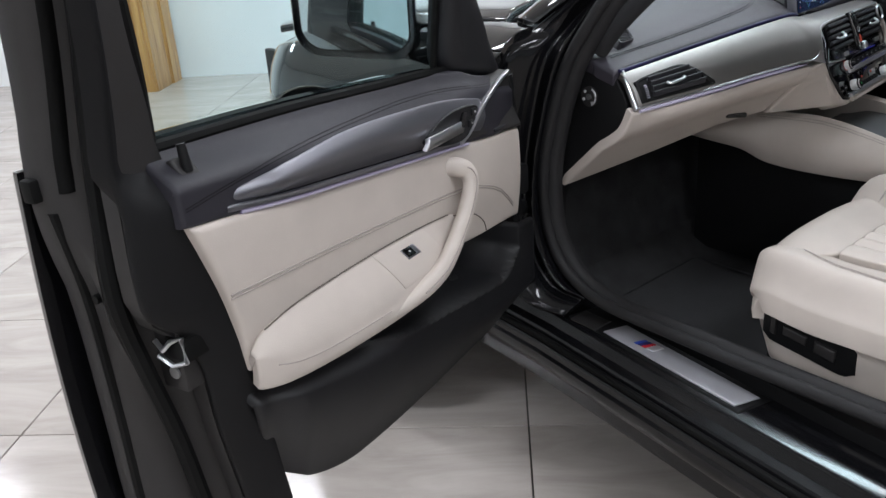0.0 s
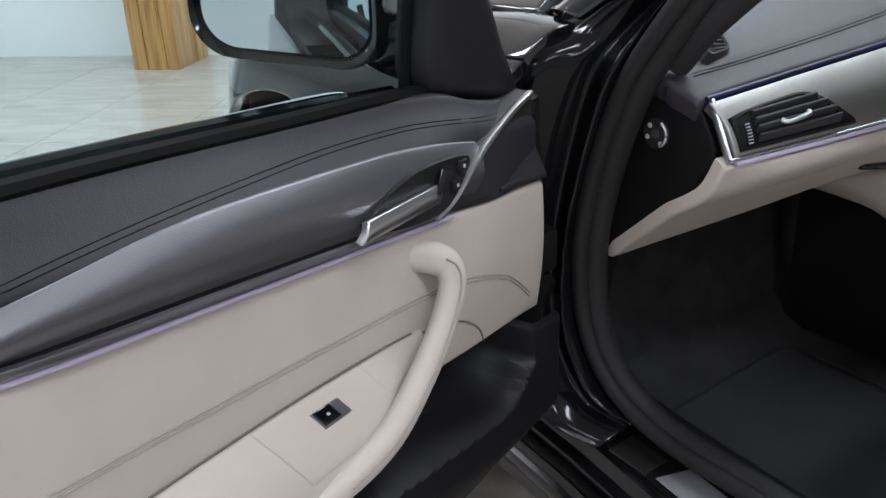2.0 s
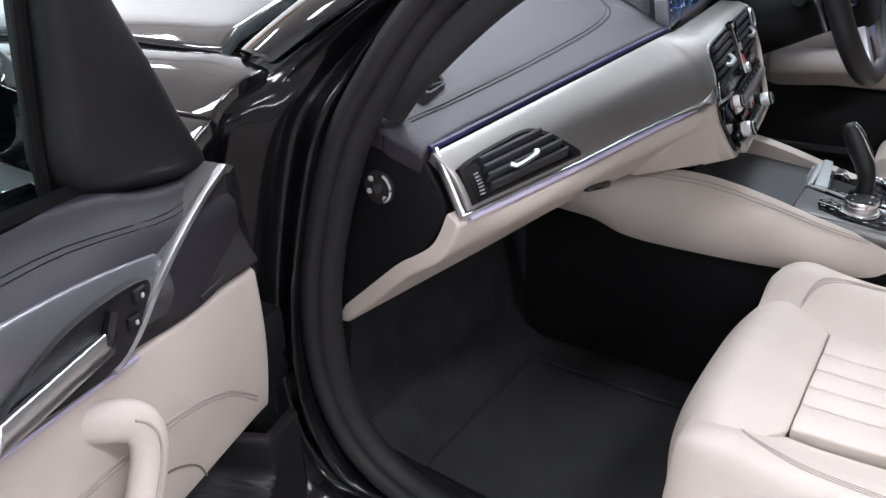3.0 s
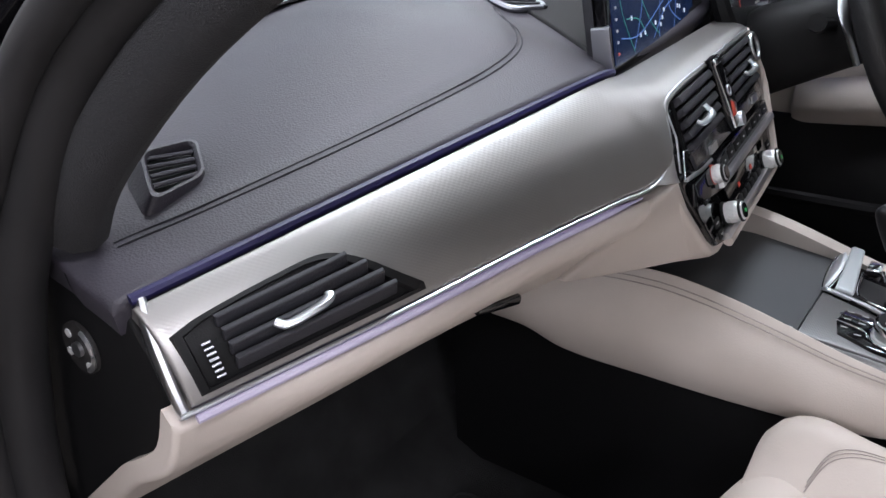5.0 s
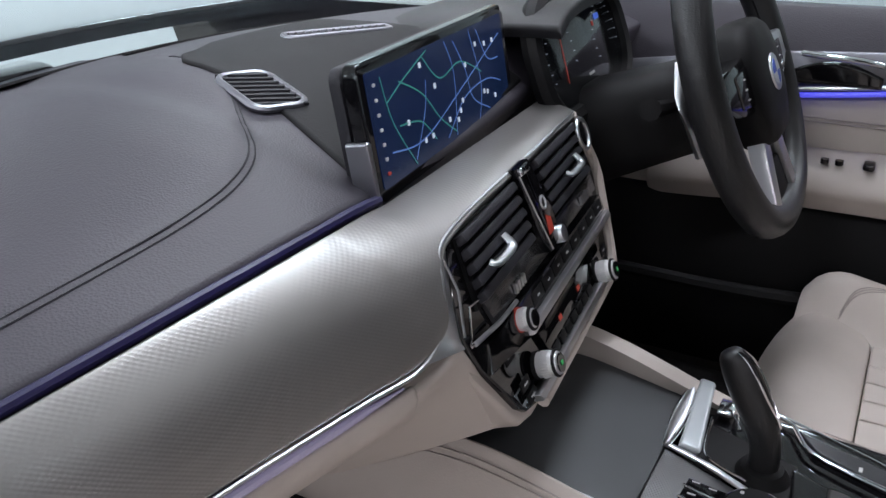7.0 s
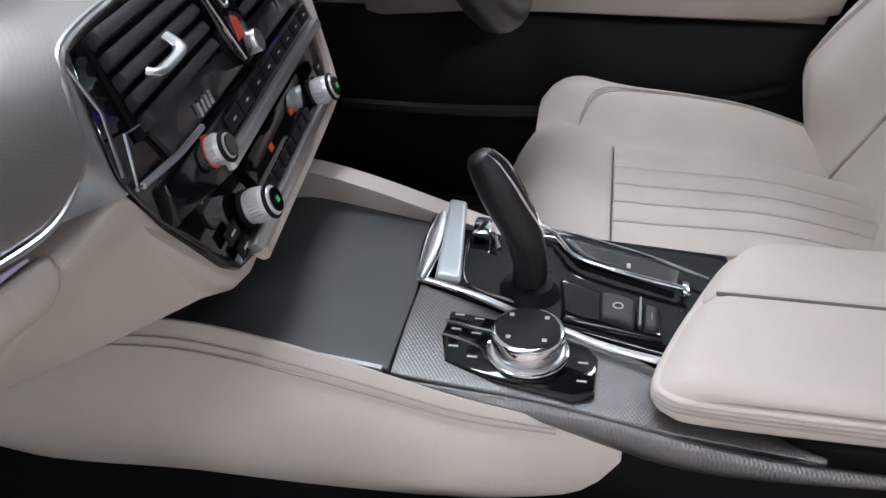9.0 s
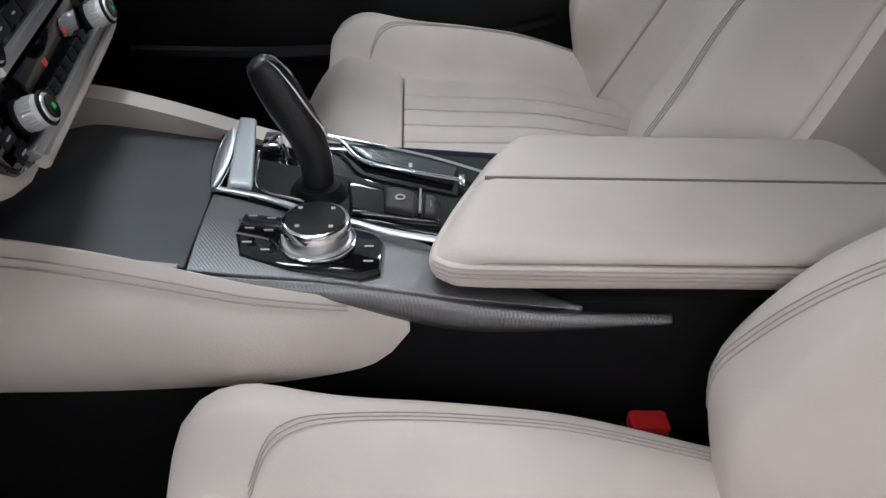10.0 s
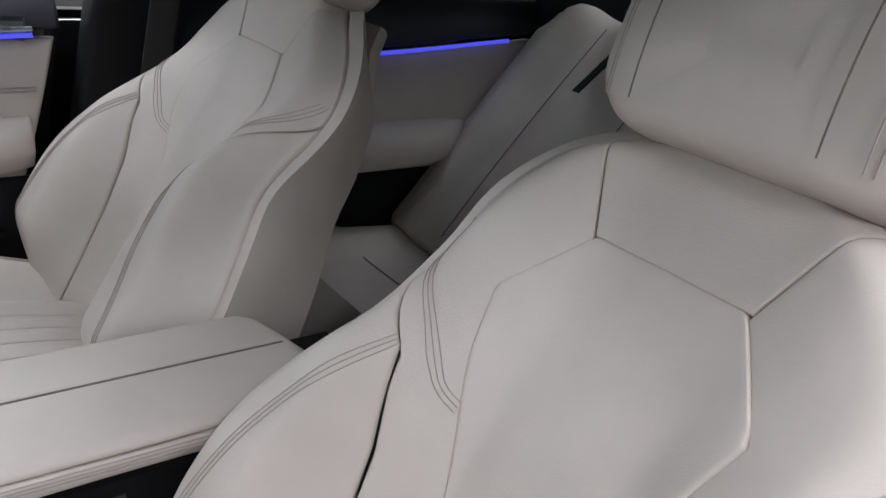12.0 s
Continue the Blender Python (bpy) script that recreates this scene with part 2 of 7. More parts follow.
def tube(pts, r, sides=8, closed=False, flat=1.0, up=(0, 0, 1), taper=None):
    """A round bar along pts; flat squeezes it along up."""
    bm = bmesh.new()
    rings = []
    m = len(pts)
    for i, p in enumerate(pts):
        a = pts[(i - 1) % m] if closed or i else pts[0]
        b = pts[(i + 1) % m] if closed or i + 1 < m else pts[-1]
        d = (Vector(b) - Vector(a)).normalized()
        s = d.cross(Vector(up))
        if s.length < 1e-4:
            s = d.cross(Vector((1, 0, 0)))
        s.normalize()
        v = s.cross(d).normalized()
        k = r * (taper(i / (m - 1)) if taper else 1.0)
        rings.append([bm.verts.new(Vector(p) + s * k * math.cos(2 * math.pi * j / sides) + v * k * flat * math.sin(2 * math.pi * j / sides)) for j in range(sides)])
    for i in range(m if closed else m - 1):
        A, B = rings[i], rings[(i + 1) % m]
        for j in range(sides):
            bm.faces.new((A[j], A[(j + 1) % sides], B[(j + 1) % sides], B[j]))
    if not closed:
        bm.faces.new(rings[0][::-1])
        bm.faces.new(rings[-1])
    return bm


def loft(sections, caps=True, closed=True):
    bm = bmesh.new()
    rings = [[bm.verts.new(p) for p in s] for s in sections]
    n = len(rings[0])
    for A, B in zip(rings, rings[1:]):
        for j in range(n if closed else n - 1):
            bm.faces.new((A[j], A[(j + 1) % n], B[(j + 1) % n], B[j]))
    if caps and closed:
        bm.faces.new(rings[0][::-1])
        bm.faces.new(rings[-1])
    return bm


def edge_steps(n, e):
    """Parameters 0..1 with rows close to both ends, at rounding width e."""
    e = min(e, 0.3)
    return [0, 0.12 * e, 0.35 * e, 0.65 * e, e] + [lerp(e, 1 - e, k / n) for k in range(1, n)] + [1 - e, 1 - 0.65 * e, 1 - 0.35 * e, 1 - 0.12 * e, 1]


def slab(fn, thick, rnd, ns, nt, out=None, es=None, et=None):
    """A padded sheet: fn(s, t) gives its face; its rim is rounded by rnd, and it is thick to the back."""
    c = Vector(fn(0.5, 0.5))
    ls = (Vector(fn(1, 0.5)) - Vector(fn(0, 0.5))).length
    lt = (Vector(fn(0.5, 1)) - Vector(fn(0.5, 0))).length
    es = es or rnd / max(ls, 1e-3)
    et = et or rnd / max(lt, 1e-3)
    S, T = edge_steps(ns, es), edge_steps(nt, et)
    e = 1e-3

    def normal(s, t):
        s, t = min(max(s, e), 1 - e), min(max(t, e), 1 - e)
        n = (Vector(fn(s + e, t)) - Vector(fn(s - e, t))).cross(Vector(fn(s, t + e)) - Vector(fn(s, t - e)))
        n = n.normalized() if n.length > 1e-12 else Vector((0, 0, 1))
        return n

    flip = 1.0
    if out is not None and normal(0.5, 0.5).dot(Vector(out)) < 0:
        flip = -1.0
    bm = bmesh.new()
    top, bot = [], []
    for s in S:
        ra, rb = [], []
        for t in T:
            p, n = Vector(fn(s, t)), normal(s, t) * flip
            ds, dt = min(s, 1 - s) / es, min(t, 1 - t) / et
            d = 0.0
            for q in (ds, dt):
                if q < 1:
                    d += rnd * (1 - math.sqrt(max(0.0, 1 - (1 - q) ** 2)))
            d = min(d, rnd)
            ra.append(bm.verts.new(p - n * d))
            rb.append(bm.verts.new(p - n * thick))
        top.append(ra)
        bot.append(rb)
    a, b = len(S), len(T)
    for i in range(a - 1):
        for j in range(b - 1):
            bm.faces.new((top[i][j], top[i + 1][j], top[i + 1][j + 1], top[i][j + 1]))
    rim = [(i, 0) for i in range(a)] + [(a - 1, j) for j in range(1, b)] + [(i, b - 1) for i in range(a - 2, -1, -1)] + [(0, j) for j in range(b - 2, 0, -1)]
    for k in range(len(rim)):
        (i, j), (u, v) = rim[k], rim[(k + 1) % len(rim)]
        bm.faces.new((top[i][j], top[u][v], bot[u][v], bot[i][j]))
    for i in range(a - 1):
        for j in range(b - 1):
            bm.faces.new((bot[i][j + 1], bot[i + 1][j + 1], bot[i + 1][j], bot[i][j]))
    return bm


def prism(pts, frame3, depth, bevel=0.0, seg=2):
    """A plate with outline pts (a, b) in the frame (origin, A, B, N): its face at N = 0, its back at -depth."""
    o, A, B, N = frame3
    bm = bmesh.new()
    top = [bm.verts.new(o + A * p[0] + B * p[1]) for p in pts]
    bot = [bm.verts.new(o + A * p[0] + B * p[1] - N * depth) for p in pts]
    n = len(pts)
    f = bm.faces.new(top)
    bm.faces.new(bot[::-1])
    for i in range(n):
        bm.faces.new((top[i], bot[i], bot[(i + 1) % n], top[(i + 1) % n]))
    if bevel:
        bmesh.ops.bevel(bm, geom=f.edges[:], offset=bevel, segments=seg, affect="EDGES", profile=0.5)
    return bm


def rounded(w, h, r, n=5, cx=0.0, cy=0.0):
    """Outline of a rectangle w x h with corners of radius r."""
    out = []
    for sx, sy, a0 in ((1, 1, 0), (-1, 1, 90), (-1, -1, 180), (1, -1, 270)):
        for k in range(n + 1):
            a = radians(a0 + 90 * k / n)
            out.append((cx + sx * (w / 2 - r) + r * math.cos(a), cy + sy * (h / 2 - r) + r * math.sin(a)))
    return out


def box(lo, hi, bevel=0.0, m=None, seg=2):
    bm = bmesh.new()
    bmesh.ops.create_cube(bm, size=1)
    for v in bm.verts:
        v.co = Vector([lerp(lo[k], hi[k], v.co[k] + 0.5) for k in range(3)])
    if bevel:
        bmesh.ops.bevel(bm, geom=bm.edges[:], offset=bevel, segments=seg, affect="EDGES", profile=0.5)
    if m is not None:
        bmesh.ops.transform(bm, matrix=m, verts=bm.verts[:])
    return bm


def merge(a, b):
    """Adds b to a."""
    me = bpy.data.meshes.new("tmp")
    b.to_mesh(me)
    b.free()
    a.from_mesh(me)
    bpy.data.meshes.remove(me)
    return a


def disc(o, n, r, h, sides=32, bevel=0.0, up=(0, 0, 1), r2=None):
    """A round plate or knob: base centre o, axis n, radius r (r2 at its top), height h."""
    n = Vector(n).normalized()
    s = n.cross(Vector(up)).normalized()
    v = s.cross(n)
    r2 = r if r2 is None else r2
    prof = [(0.0, r), (h - bevel, r2)] + ([(h - bevel * 0.3, r2 - bevel * 0.3)] if bevel else []) + [(h, r2 - bevel)]
    return loft([[Vector(o) + n * a + (s * math.cos(2 * math.pi * k / sides) + v * math.sin(2 * math.pi * k / sides)) * b for k in range(sides)] for a, b in prof])


def ring(o, n, r, w, sides=48, up=(0, 0, 1)):
    n = Vector(n).normalized()
    s = n.cross(Vector(up)).normalized()
    v = s.cross(n)
    return tube([Vector(o) + (s * math.cos(2 * math.pi * k / sides) + v * math.sin(2 * math.pi * k / sides)) * r for k in range(sides)], w, 8, closed=True, up=n)


def stitch(parent, pts, r=0.0012, name="stitching", material=None):
    return part(name, tube(pts, r, 5), material or THREAD, parent)


# ---- the hall ----
TS = 0.70                                       # tile pitch


def hall():
    sub = []
    for a, b in ((-9, -8), (9, -8), (9, 7.0), (-9, 7.0)):
        sub.append(room(a, b))
    bm = bmesh.new()
    lo = [bm.verts.new(p - RZ * 0.012) for p in sub]
    hi = [bm.verts.new(p - RZ * 0.2) for p in sub]
    bm.faces.new(lo)
    bm.faces.new(hi[::-1])
    for i in range(4):
        bm.faces.new((lo[i], hi[i], hi[(i + 1) % 4], lo[(i + 1) % 4]))
    floor = solo("floor", bm, GROUT, "grey veined polished floor tiles with dark joints", "floor", kind="structure", smooth=False)

    def wall(name, p, q, inward):
        d = (q - p).normalized()
        m = bmesh.new()
        pts = [p, q, q - inward * 0.2, p - inward * 0.2]
        low = [m.verts.new(x) for x in pts]
        top = [m.verts.new(x + RZ * CEIL) for x in pts]
        m.faces.new(low[::-1])
        m.faces.new(top)
        for i in range(4):
            m.faces.new((low[i], low[(i + 1) % 4], top[(i + 1) % 4], top[i]))
        solo(name, m, WALL, "plain white painted showroom wall", "wall", kind="structure", smooth=False)

    wall("wall_north", room(-9, 5.28), room(9, 5.28), -RY)
    wall("wall_south", room(-9, -8), room(9, -8), RY)
    wall("wall_east", room(9, -8), room(9, 7), -RX)
    wall("wall_west", room(-9, -8), room(-9, 7), RX)
    bm = bmesh.new()
    lo = [bm.verts.new(p + RZ * CEIL) for p in sub]
    hi = [bm.verts.new(p + RZ * (CEIL + 0.2)) for p in sub]
    bm.faces.new(lo[::-1])
    bm.faces.new(hi)
    for i in range(4):
        bm.faces.new((lo[i], lo[(i + 1) % 4], hi[(i + 1) % 4], hi[i]))
    solo("ceiling", bm, CEILP, "plain white showroom ceiling", "ceiling", kind="structure", smooth=False)
    return floor


FLOOR = hall()


def wood_column(a, b):
    at = room(a, b)
    col = thing("wooden_column", at, "honey-coloured varnished pine column of joined boards", "column")
    # a stepped stack of upright planks round a core
    for k, (u0, v0, u1, v1) in enumerate(((-0.185, -0.23, -0.06, 0.19), (-0.06, -0.24, 0.08, 0.19), (0.08, -0.23, 0.18, 0.10), (0.10, 0.10, 0.195, 0.30), (-0.185, 0.19, 0.10, 0.34))):
        bm = bmesh.new()
        bmesh.ops.create_cube(bm, size=1)
        for v in bm.verts:
            u, w, z = lerp(u0, u1, v.co.x + 0.5), lerp(v0, v1, v.co.y + 0.5), (v.co.z + 0.5) * CEIL
            v.co = at + RX * u + RY * w + RZ * z
        bmesh.ops.bevel(bm, geom=[e for e in bm.edges if abs((e.verts[0].co - e.verts[1].co).z) > 1], offset=0.012, segments=2, affect="EDGES")
        part("plank", bm, WOOD, col, smooth=False)


wood_column(-2.985, 4.93)
wood_column(2.6, 4.93)


def ceiling_light(p, w=1.3, d=0.3, watt=60):
    lt = thing("ceiling_light", p, "long white surface-mounted fluorescent ceiling light", "ceiling light", "ceiling lights")
    m = Matrix.Translation(p) @ Matrix.Rotation(ROOM_TURN, 4, "Z")
    part("frame", box((-w / 2 - 0.03, -d / 2 - 0.03, -0.02), (w / 2 + 0.03, d / 2 + 0.03, 0.05), 0.008, m), CEILP, lt)
    part("diffuser", box((-w / 2, -d / 2, -0.032), (w / 2, d / 2, -0.021), 0.003, m), LAMP, lt)
    la = bpy.data.lights.new("tube_lamp", "AREA")
    la.shape, la.size, la.size_y, la.energy, la.color = "RECTANGLE", w, d, watt, (0.968, 0.968, 1.0)
    ob = new("tube_lamp", la)
    ob.matrix_world = Matrix.Translation(p - RZ * 0.04) @ Matrix.Rotation(ROOM_TURN, 4, "Z")


for a in (-5.2, -2.2, 0.8, 3.8):
    for b in (-4.6, -1.9, 0.9, 3.6):
        ceiling_light(room(a + 0.3, b, CEIL - 0.05), watt=LAMP_WATT)

# ---- the car's body ----
CX = -0.02                                      # middle of the car


body = thing("saloon_car", (CX, 0.3, 0.14), "black glossy saloon car body with its front passenger door open", "car")


def sill_shift(y):
    return interp([(-0.75, -0.075), (-0.35, -0.044), (0.05, 0.0), (0.35, 0.033), (0.6, 0.04)], y)


def sill():
    # section (x, z) from the cabin side outwards; the sill runs along y and drops a little to the rear
    sec = [(-0.60, 0.36), (-0.63, 0.425), (-0.655, 0.44), (-0.68, 0.43), (-0.685, 0.408), (-0.780, 0.405), (-0.790, 0.40), (-0.797, 0.378), (-0.815, 0.372), (-0.822, 0.354), (-0.836, 0.350), (-0.842, 0.335)]
    outer = [(-0.842, 0.334), (-0.850, 0.330), (-0.853, 0.318), (-0.846, 0.298), (-0.815, 0.268), (-0.77, 0.245), (-0.70, 0.235), (-0.60, 0.235)]

    def run(sc, y):
        # the sill spreads a little towards the rear
        return [Vector((x + sill_shift(y) * smooth01((-x - 0.60) / 0.08), y, z + 0.05 * (y - 0.05))) for x, z in sc]
    ys = [0.60, 0.45, 0.30, 0.1, -0.05, -0.2, -0.35, -0.55, -0.75, -1.1]
    lip = sec[:5]
    part("inner_sill_trim", loft([run(lip + [(-0.683, 0.34), (-0.60, 0.33)], y) for y in ys]), BLACKP, body)
    part("sill_panel", loft([run(sec[5:] + [(-0.83, 0.25), (-0.68, 0.25), (-0.684, 0.404)], y) for y in ys]), SILLP, body, "glossy black painted door sill")
    part("rocker", loft([run(outer, y) for y in ys]), SILLP, body, "glossy black outer rocker panel")
    part("rocker_foot", loft([run([(-0.800, 0.250), (-0.79, 0.225), (-0.74, 0.20), (-0.62, 0.195), (-0.62, 0.245)], y) for y in ys]), BLACKP, body)
    part("sill_seal", tube([run([(-0.829, 0.358)], y)[0] for y in ys], 0.008, 8), RUBBER, body)


sill()


def sill_plate():
    pl = part("sill_plate", slab(lambda s, t: (lerp(-0.775, -0.692, s) + sill_shift(lerp(-0.19, 0.26, t)), lerp(-0.19, 0.26, t) - 0.02 * s, 0.4085 + 0.05 * (lerp(-0.19, 0.26, t) - 0.05)), 0.006, 0.004, 4, 12, (0, 0, 1)), BLACKP, body)
    br = part("sill_plate_insert", slab(lambda s, t: (lerp(-0.766, -0.710, s) + sill_shift(lerp(-0.175, 0.16, t)), lerp(-0.175, 0.16, t) - 0.02 * s, 0.4115 + 0.05 * (lerp(-0.175, 0.16, t) - 0.05)), 0.004, 0.002, 4, 12, (0, 0, 1)), SILLM, body, "brushed aluminium sill plate insert")
    part("sill_plate_end", slab(lambda s, t: (lerp(-0.76, -0.708, s), lerp(0.175, 0.245, t), 0.4115 + 0.05 * (lerp(0.175, 0.245, t) - 0.05)), 0.004, 0.002, 3, 4, (0, 0, 1)), GREYP, body)
    for k, m in enumerate((BADGE_B, BADGE_N, BADGE_R, WHITEK)):
        y0 = 0.075 - 0.010 * k
        sl = 0.010
        w = 0.0085 if k < 3 else 0.018
        z = 0.4125 + 0.05 * (y0 - 0.05)
        pts = [Vector((-0.746, y0 + sl, z)), Vector((-0.746, y0 + sl - w, z)), Vector((-0.722, y0 - w, z)), Vector((-0.722, y0, z))]
        bm = bmesh.new()
        lo = [bm.verts.new(p - RZ * 0.001) for p in pts]
        hi = [bm.verts.new(p + RZ * 0.0012) for p in pts]
        bm.faces.new(hi)
        bm.faces.new(lo[::-1])
        for i in range(4):
            bm.faces.new((lo[i], lo[(i + 1) % 4], hi[(i + 1) % 4], hi[i]))
        part("badge_stripe", bm, m, br, smooth=False)


sill_plate()

# door opening: the line of the rubber seal, from the sill up the front edge and over the roof
SEAL = [(-0.735, -0.95, 0.455), (-0.722, -0.3, 0.455), (-0.707, 0.02, 0.456), (-0.71, 0.17, 0.468), (-0.715, 0.265, 0.515), (-0.72, 0.315, 0.60), (-0.725, 0.325, 0.72), (-0.725, 0.305, 0.84), (-0.722, 0.265, 0.962), (-0.712, 0.215, 1.05), (-0.70, 0.15, 1.132), (-0.68, 0.05, 1.205), (-0.66, -0.05, 1.26), (-0.635, -0.2, 1.318), (-0.605, -0.36, 1.36), (-0.585, -0.6, 1.385), (-0.58, -0.95, 1.39)]
# outer edge of the painted jamb: behind the wing, then under the windscreen pillar
JAMB = [(-0.79, 0.24, 0.44), (-0.83, 0.33, 0.47), (-0.85, 0.39, 0.58), (-0.86, 0.405, 0.72), (-0.862, 0.398, 0.86), (-0.836, 0.371, 1.003), (-0.756, 0.346, 1.041), (-0.739, 0.235, 1.116), (-0.714, 0.085, 1.209), (-0.69, -0.07, 1.285), (-0.66, -0.2, 1.340), (-0.635, -0.42, 1.390)]


def a_pillar_left():
    line = spline(SEAL, 8)
    part("door_seal", tube(line, 0.021, 12, up=(1, 0, 0)), SEALR, body, "thick black rubber door seal")
    part("seal_lip", tube([p + Vector((-0.024, 0.006, 0.004)) for p in line], 0.0125, 10, up=(1, 0, 0)), SEALR, body)
    part("pillar_lining", tube(spline([(-0.685, 0.235, 1.0), (-0.69, 0.185, 1.056), (-0.675, 0.09, 1.142), (-0.65, -0.04, 1.222), (-0.62, -0.2, 1.297), (-0.59, -0.36, 1.347)], 6), 0.022, 10, up=(1, 0, 0)), HEADLINER, body, "dark pillar lining")
    # painted front jamb between the seal and the wing, pressed into folds
    inside = spline([(-0.712, 0.215, 0.488)] + SEAL[4:15], 6)
    outside = spline(JAMB, 6)

    def jam(s, t):
        k = s * (len(inside) - 1)
        i = min(int(k), len(inside) - 2)
        p, q = inside[i].lerp(inside[i + 1], k - i), outside[i].lerp(outside[i + 1], k - i)
        width = (q - p).length / 0.15
        ridge = 0.27 + 0.06 * math.sin(11 * s + 0.6)
        fold = -0.012 * smooth01(1 - t / 0.12) + 0.016 * math.exp(-((t - ridge) / 0.075) ** 2) - 0.014 * math.exp(-((t - ridge - 0.20) / 0.09) ** 2) + 0.006 * math.exp(-((t - 0.80) / 0.12) ** 2)
        return p.lerp(q, t) + Vector((-0.94, -0.30, 0.12)) * fold * min(1, width)
    part("front_jamb", slab(jam, 0.012, 0.003, 70, 44, (-1, -0.3, 0)), JAMBP, body, "black painted door jamb with pressed folds")
    for z, y in ((0.74, 0.372), (0.53, 0.362)):
        h = part("door_hinge", box((-0.86, y - 0.05, z - 0.03), (-0.80, y + 0.01, z + 0.035), 0.008), BLACKP, body)
        part("hinge_pin", tube([Vector((-0.855, y - 0.03, z - 0.045)), Vector((-0.855, y - 0.03, z + 0.05))], 0.009, 10), GREYP, h)
    part("check_strap", tube([Vector((-0.77, 0.37, 0.66)), Vector((-0.87, 0.34, 0.66))], 0.012, 8, flat=1.6), BLACKP, body)


a_pillar_left()


def shell():
    # front wing, bonnet, windscreen pillar, roof, far side and tail, in painted metal
    def wing(s, t):
        y = lerp(0.36, 1.55, s)
        top = interp([(0.36, 1.010), (0.8, 1.000), (1.2, 0.955), (1.55, 0.84)], y)
        c, r = 0.90, 0.40
        low = 0.42 if y < 0.5 else 0.30
        if abs(y - c) < r:
            low = max(low, 0.49 + math.sqrt(r * r - (y - c) ** 2))
        z = lerp(low, top, t)
        bulge = interp([(0.3, 0.90), (0.55, 0.925), (0.78, 0.925), (0.90, 0.905), (0.97, 0.865), (1.012, 0.815)], z)
        nose = 0.34 * smooth01((y - 1.0) / 0.62) ** 1.5
        return (CX - bulge + nose, y, z)
    part("front_wing", slab(wing, 0.02, 0.004, 70, 30, (-1, 0, 0)), PAINT, body, "glossy black front wing over the wheel arch")

    part("wheel_arch_liner", box((CX - 0.80, 0.50, 0.40), (CX - 0.78, 1.34, 0.93), 0.004), BLACKP, body, "black wheel arch liner")

    def bonnet(s, t):
        x = lerp(-0.705, 0.705, s)
        k = x / 0.705
        y = lerp(0.455 + 0.17 * (1 - k ** 2), 1.62 - 0.22 * k ** 4, t)
        z = 1.062 + 0.020 * (1 - k ** 2) - 0.10 * ((y - 0.45) / 1.1) ** 2 + 0.006 * math.exp(-((abs(x) - 0.45) / 0.1) ** 2) - 0.010 * smooth01((abs(x) - 0.66) / 0.045)
        return (CX + x, y, z)
    part("bonnet", slab(bonnet, 0.02, 0.006, 60, 30, (0, 0, 1)), PAINT, body, "glossy black bonnet")

    def shoulder(s, t):
        # top of the wing, rolling from its crease up to the bonnet's shut line
        a = Vector(wing(s, 1.0))
        y = lerp(0.349, 1.55, s)
        b = Vector((interp([(0.349, -0.754), (0.427, -0.730), (0.46, -0.732), (1.0, -0.730), (1.55, -0.42)], y), y, interp([(0.349, 1.046), (0.427, 1.047), (0.46, 1.047), (0.8, 1.030), (1.2, 0.985), (1.55, 0.86)], y)))
        return a.lerp(b, t) + Vector((-0.25, 0, 1)) * 0.010 * math.sin(math.pi * t)
    part("wing_shoulder", slab(shoulder, 0.02, 0.003, 40, 12, (-0.3, 0, 1)), PAINT, body, "glossy black top of the front wing")

    def cowl(s, t):
        x = lerp(-0.74, 0.74, s)
        y = lerp(0.42 + 0.15 * (1 - (x / 0.74) ** 2), 0.53 + 0.16 * (1 - (x / 0.74) ** 2), t)
        return (CX + x, y, 1.020 + 0.015 * (1 - (x / 0.74) ** 2) - 0.02 * t)
    part("cowl_panel", slab(cowl, 0.03, 0.004, 30, 5, (0, 0, 1)), BLACKP, body, "black ribbed plastic cowl under the windscreen")
    for k in range(16):
        x = -0.70 + 0.012 * k
        y = 0.44 + 0.15 * (1 - (x / 0.74) ** 2)
        part("cowl_rib", box((CX + x, y, 1.0), (CX + x + 0.004, y + 0.06, 1.024 + 0.015 * (1 - (x / 0.74) ** 2)), 0.001), BLACKP, body)
    for sx in (-1, 1):
        line = spline([(CX + sx * 0.728, 0.42, 1.018), (CX + sx * 0.715, 0.30, 1.110), (CX + sx * 0.703, 0.18, 1.173), (CX + sx * 0.688, 0.02, 1.247), (CX + sx * 0.656, -0.2, 1.335), (CX + sx * 0.63, -0.45, 1.40), (CX + sx * 0.60, -0.9, 1.43)], 8)
        low = spline([(-0.755, 0.343, 1.050), (-0.745, 0.277, 1.094), (-0.733, 0.212, 1.134), (-0.72, 0.15, 1.173), (-0.706, 0.05, 1.233), (-0.69, -0.07, 1.29), (-0.66, -0.2, 1.345), (-0.635, -0.45, 1.40), (-0.62, -0.9, 1.42)], 6)
        high = spline([(-0.727, 0.421, 1.053), (-0.719, 0.365, 1.092), (-0.705, 0.305, 1.133), (-0.692, 0.245, 1.174), (-0.672, 0.14, 1.235), (-0.645, 0.0, 1.305), (-0.61, -0.15, 1.37), (-0.58, -0.42, 1.425), (-0.57, -0.9, 1.445)], 6)

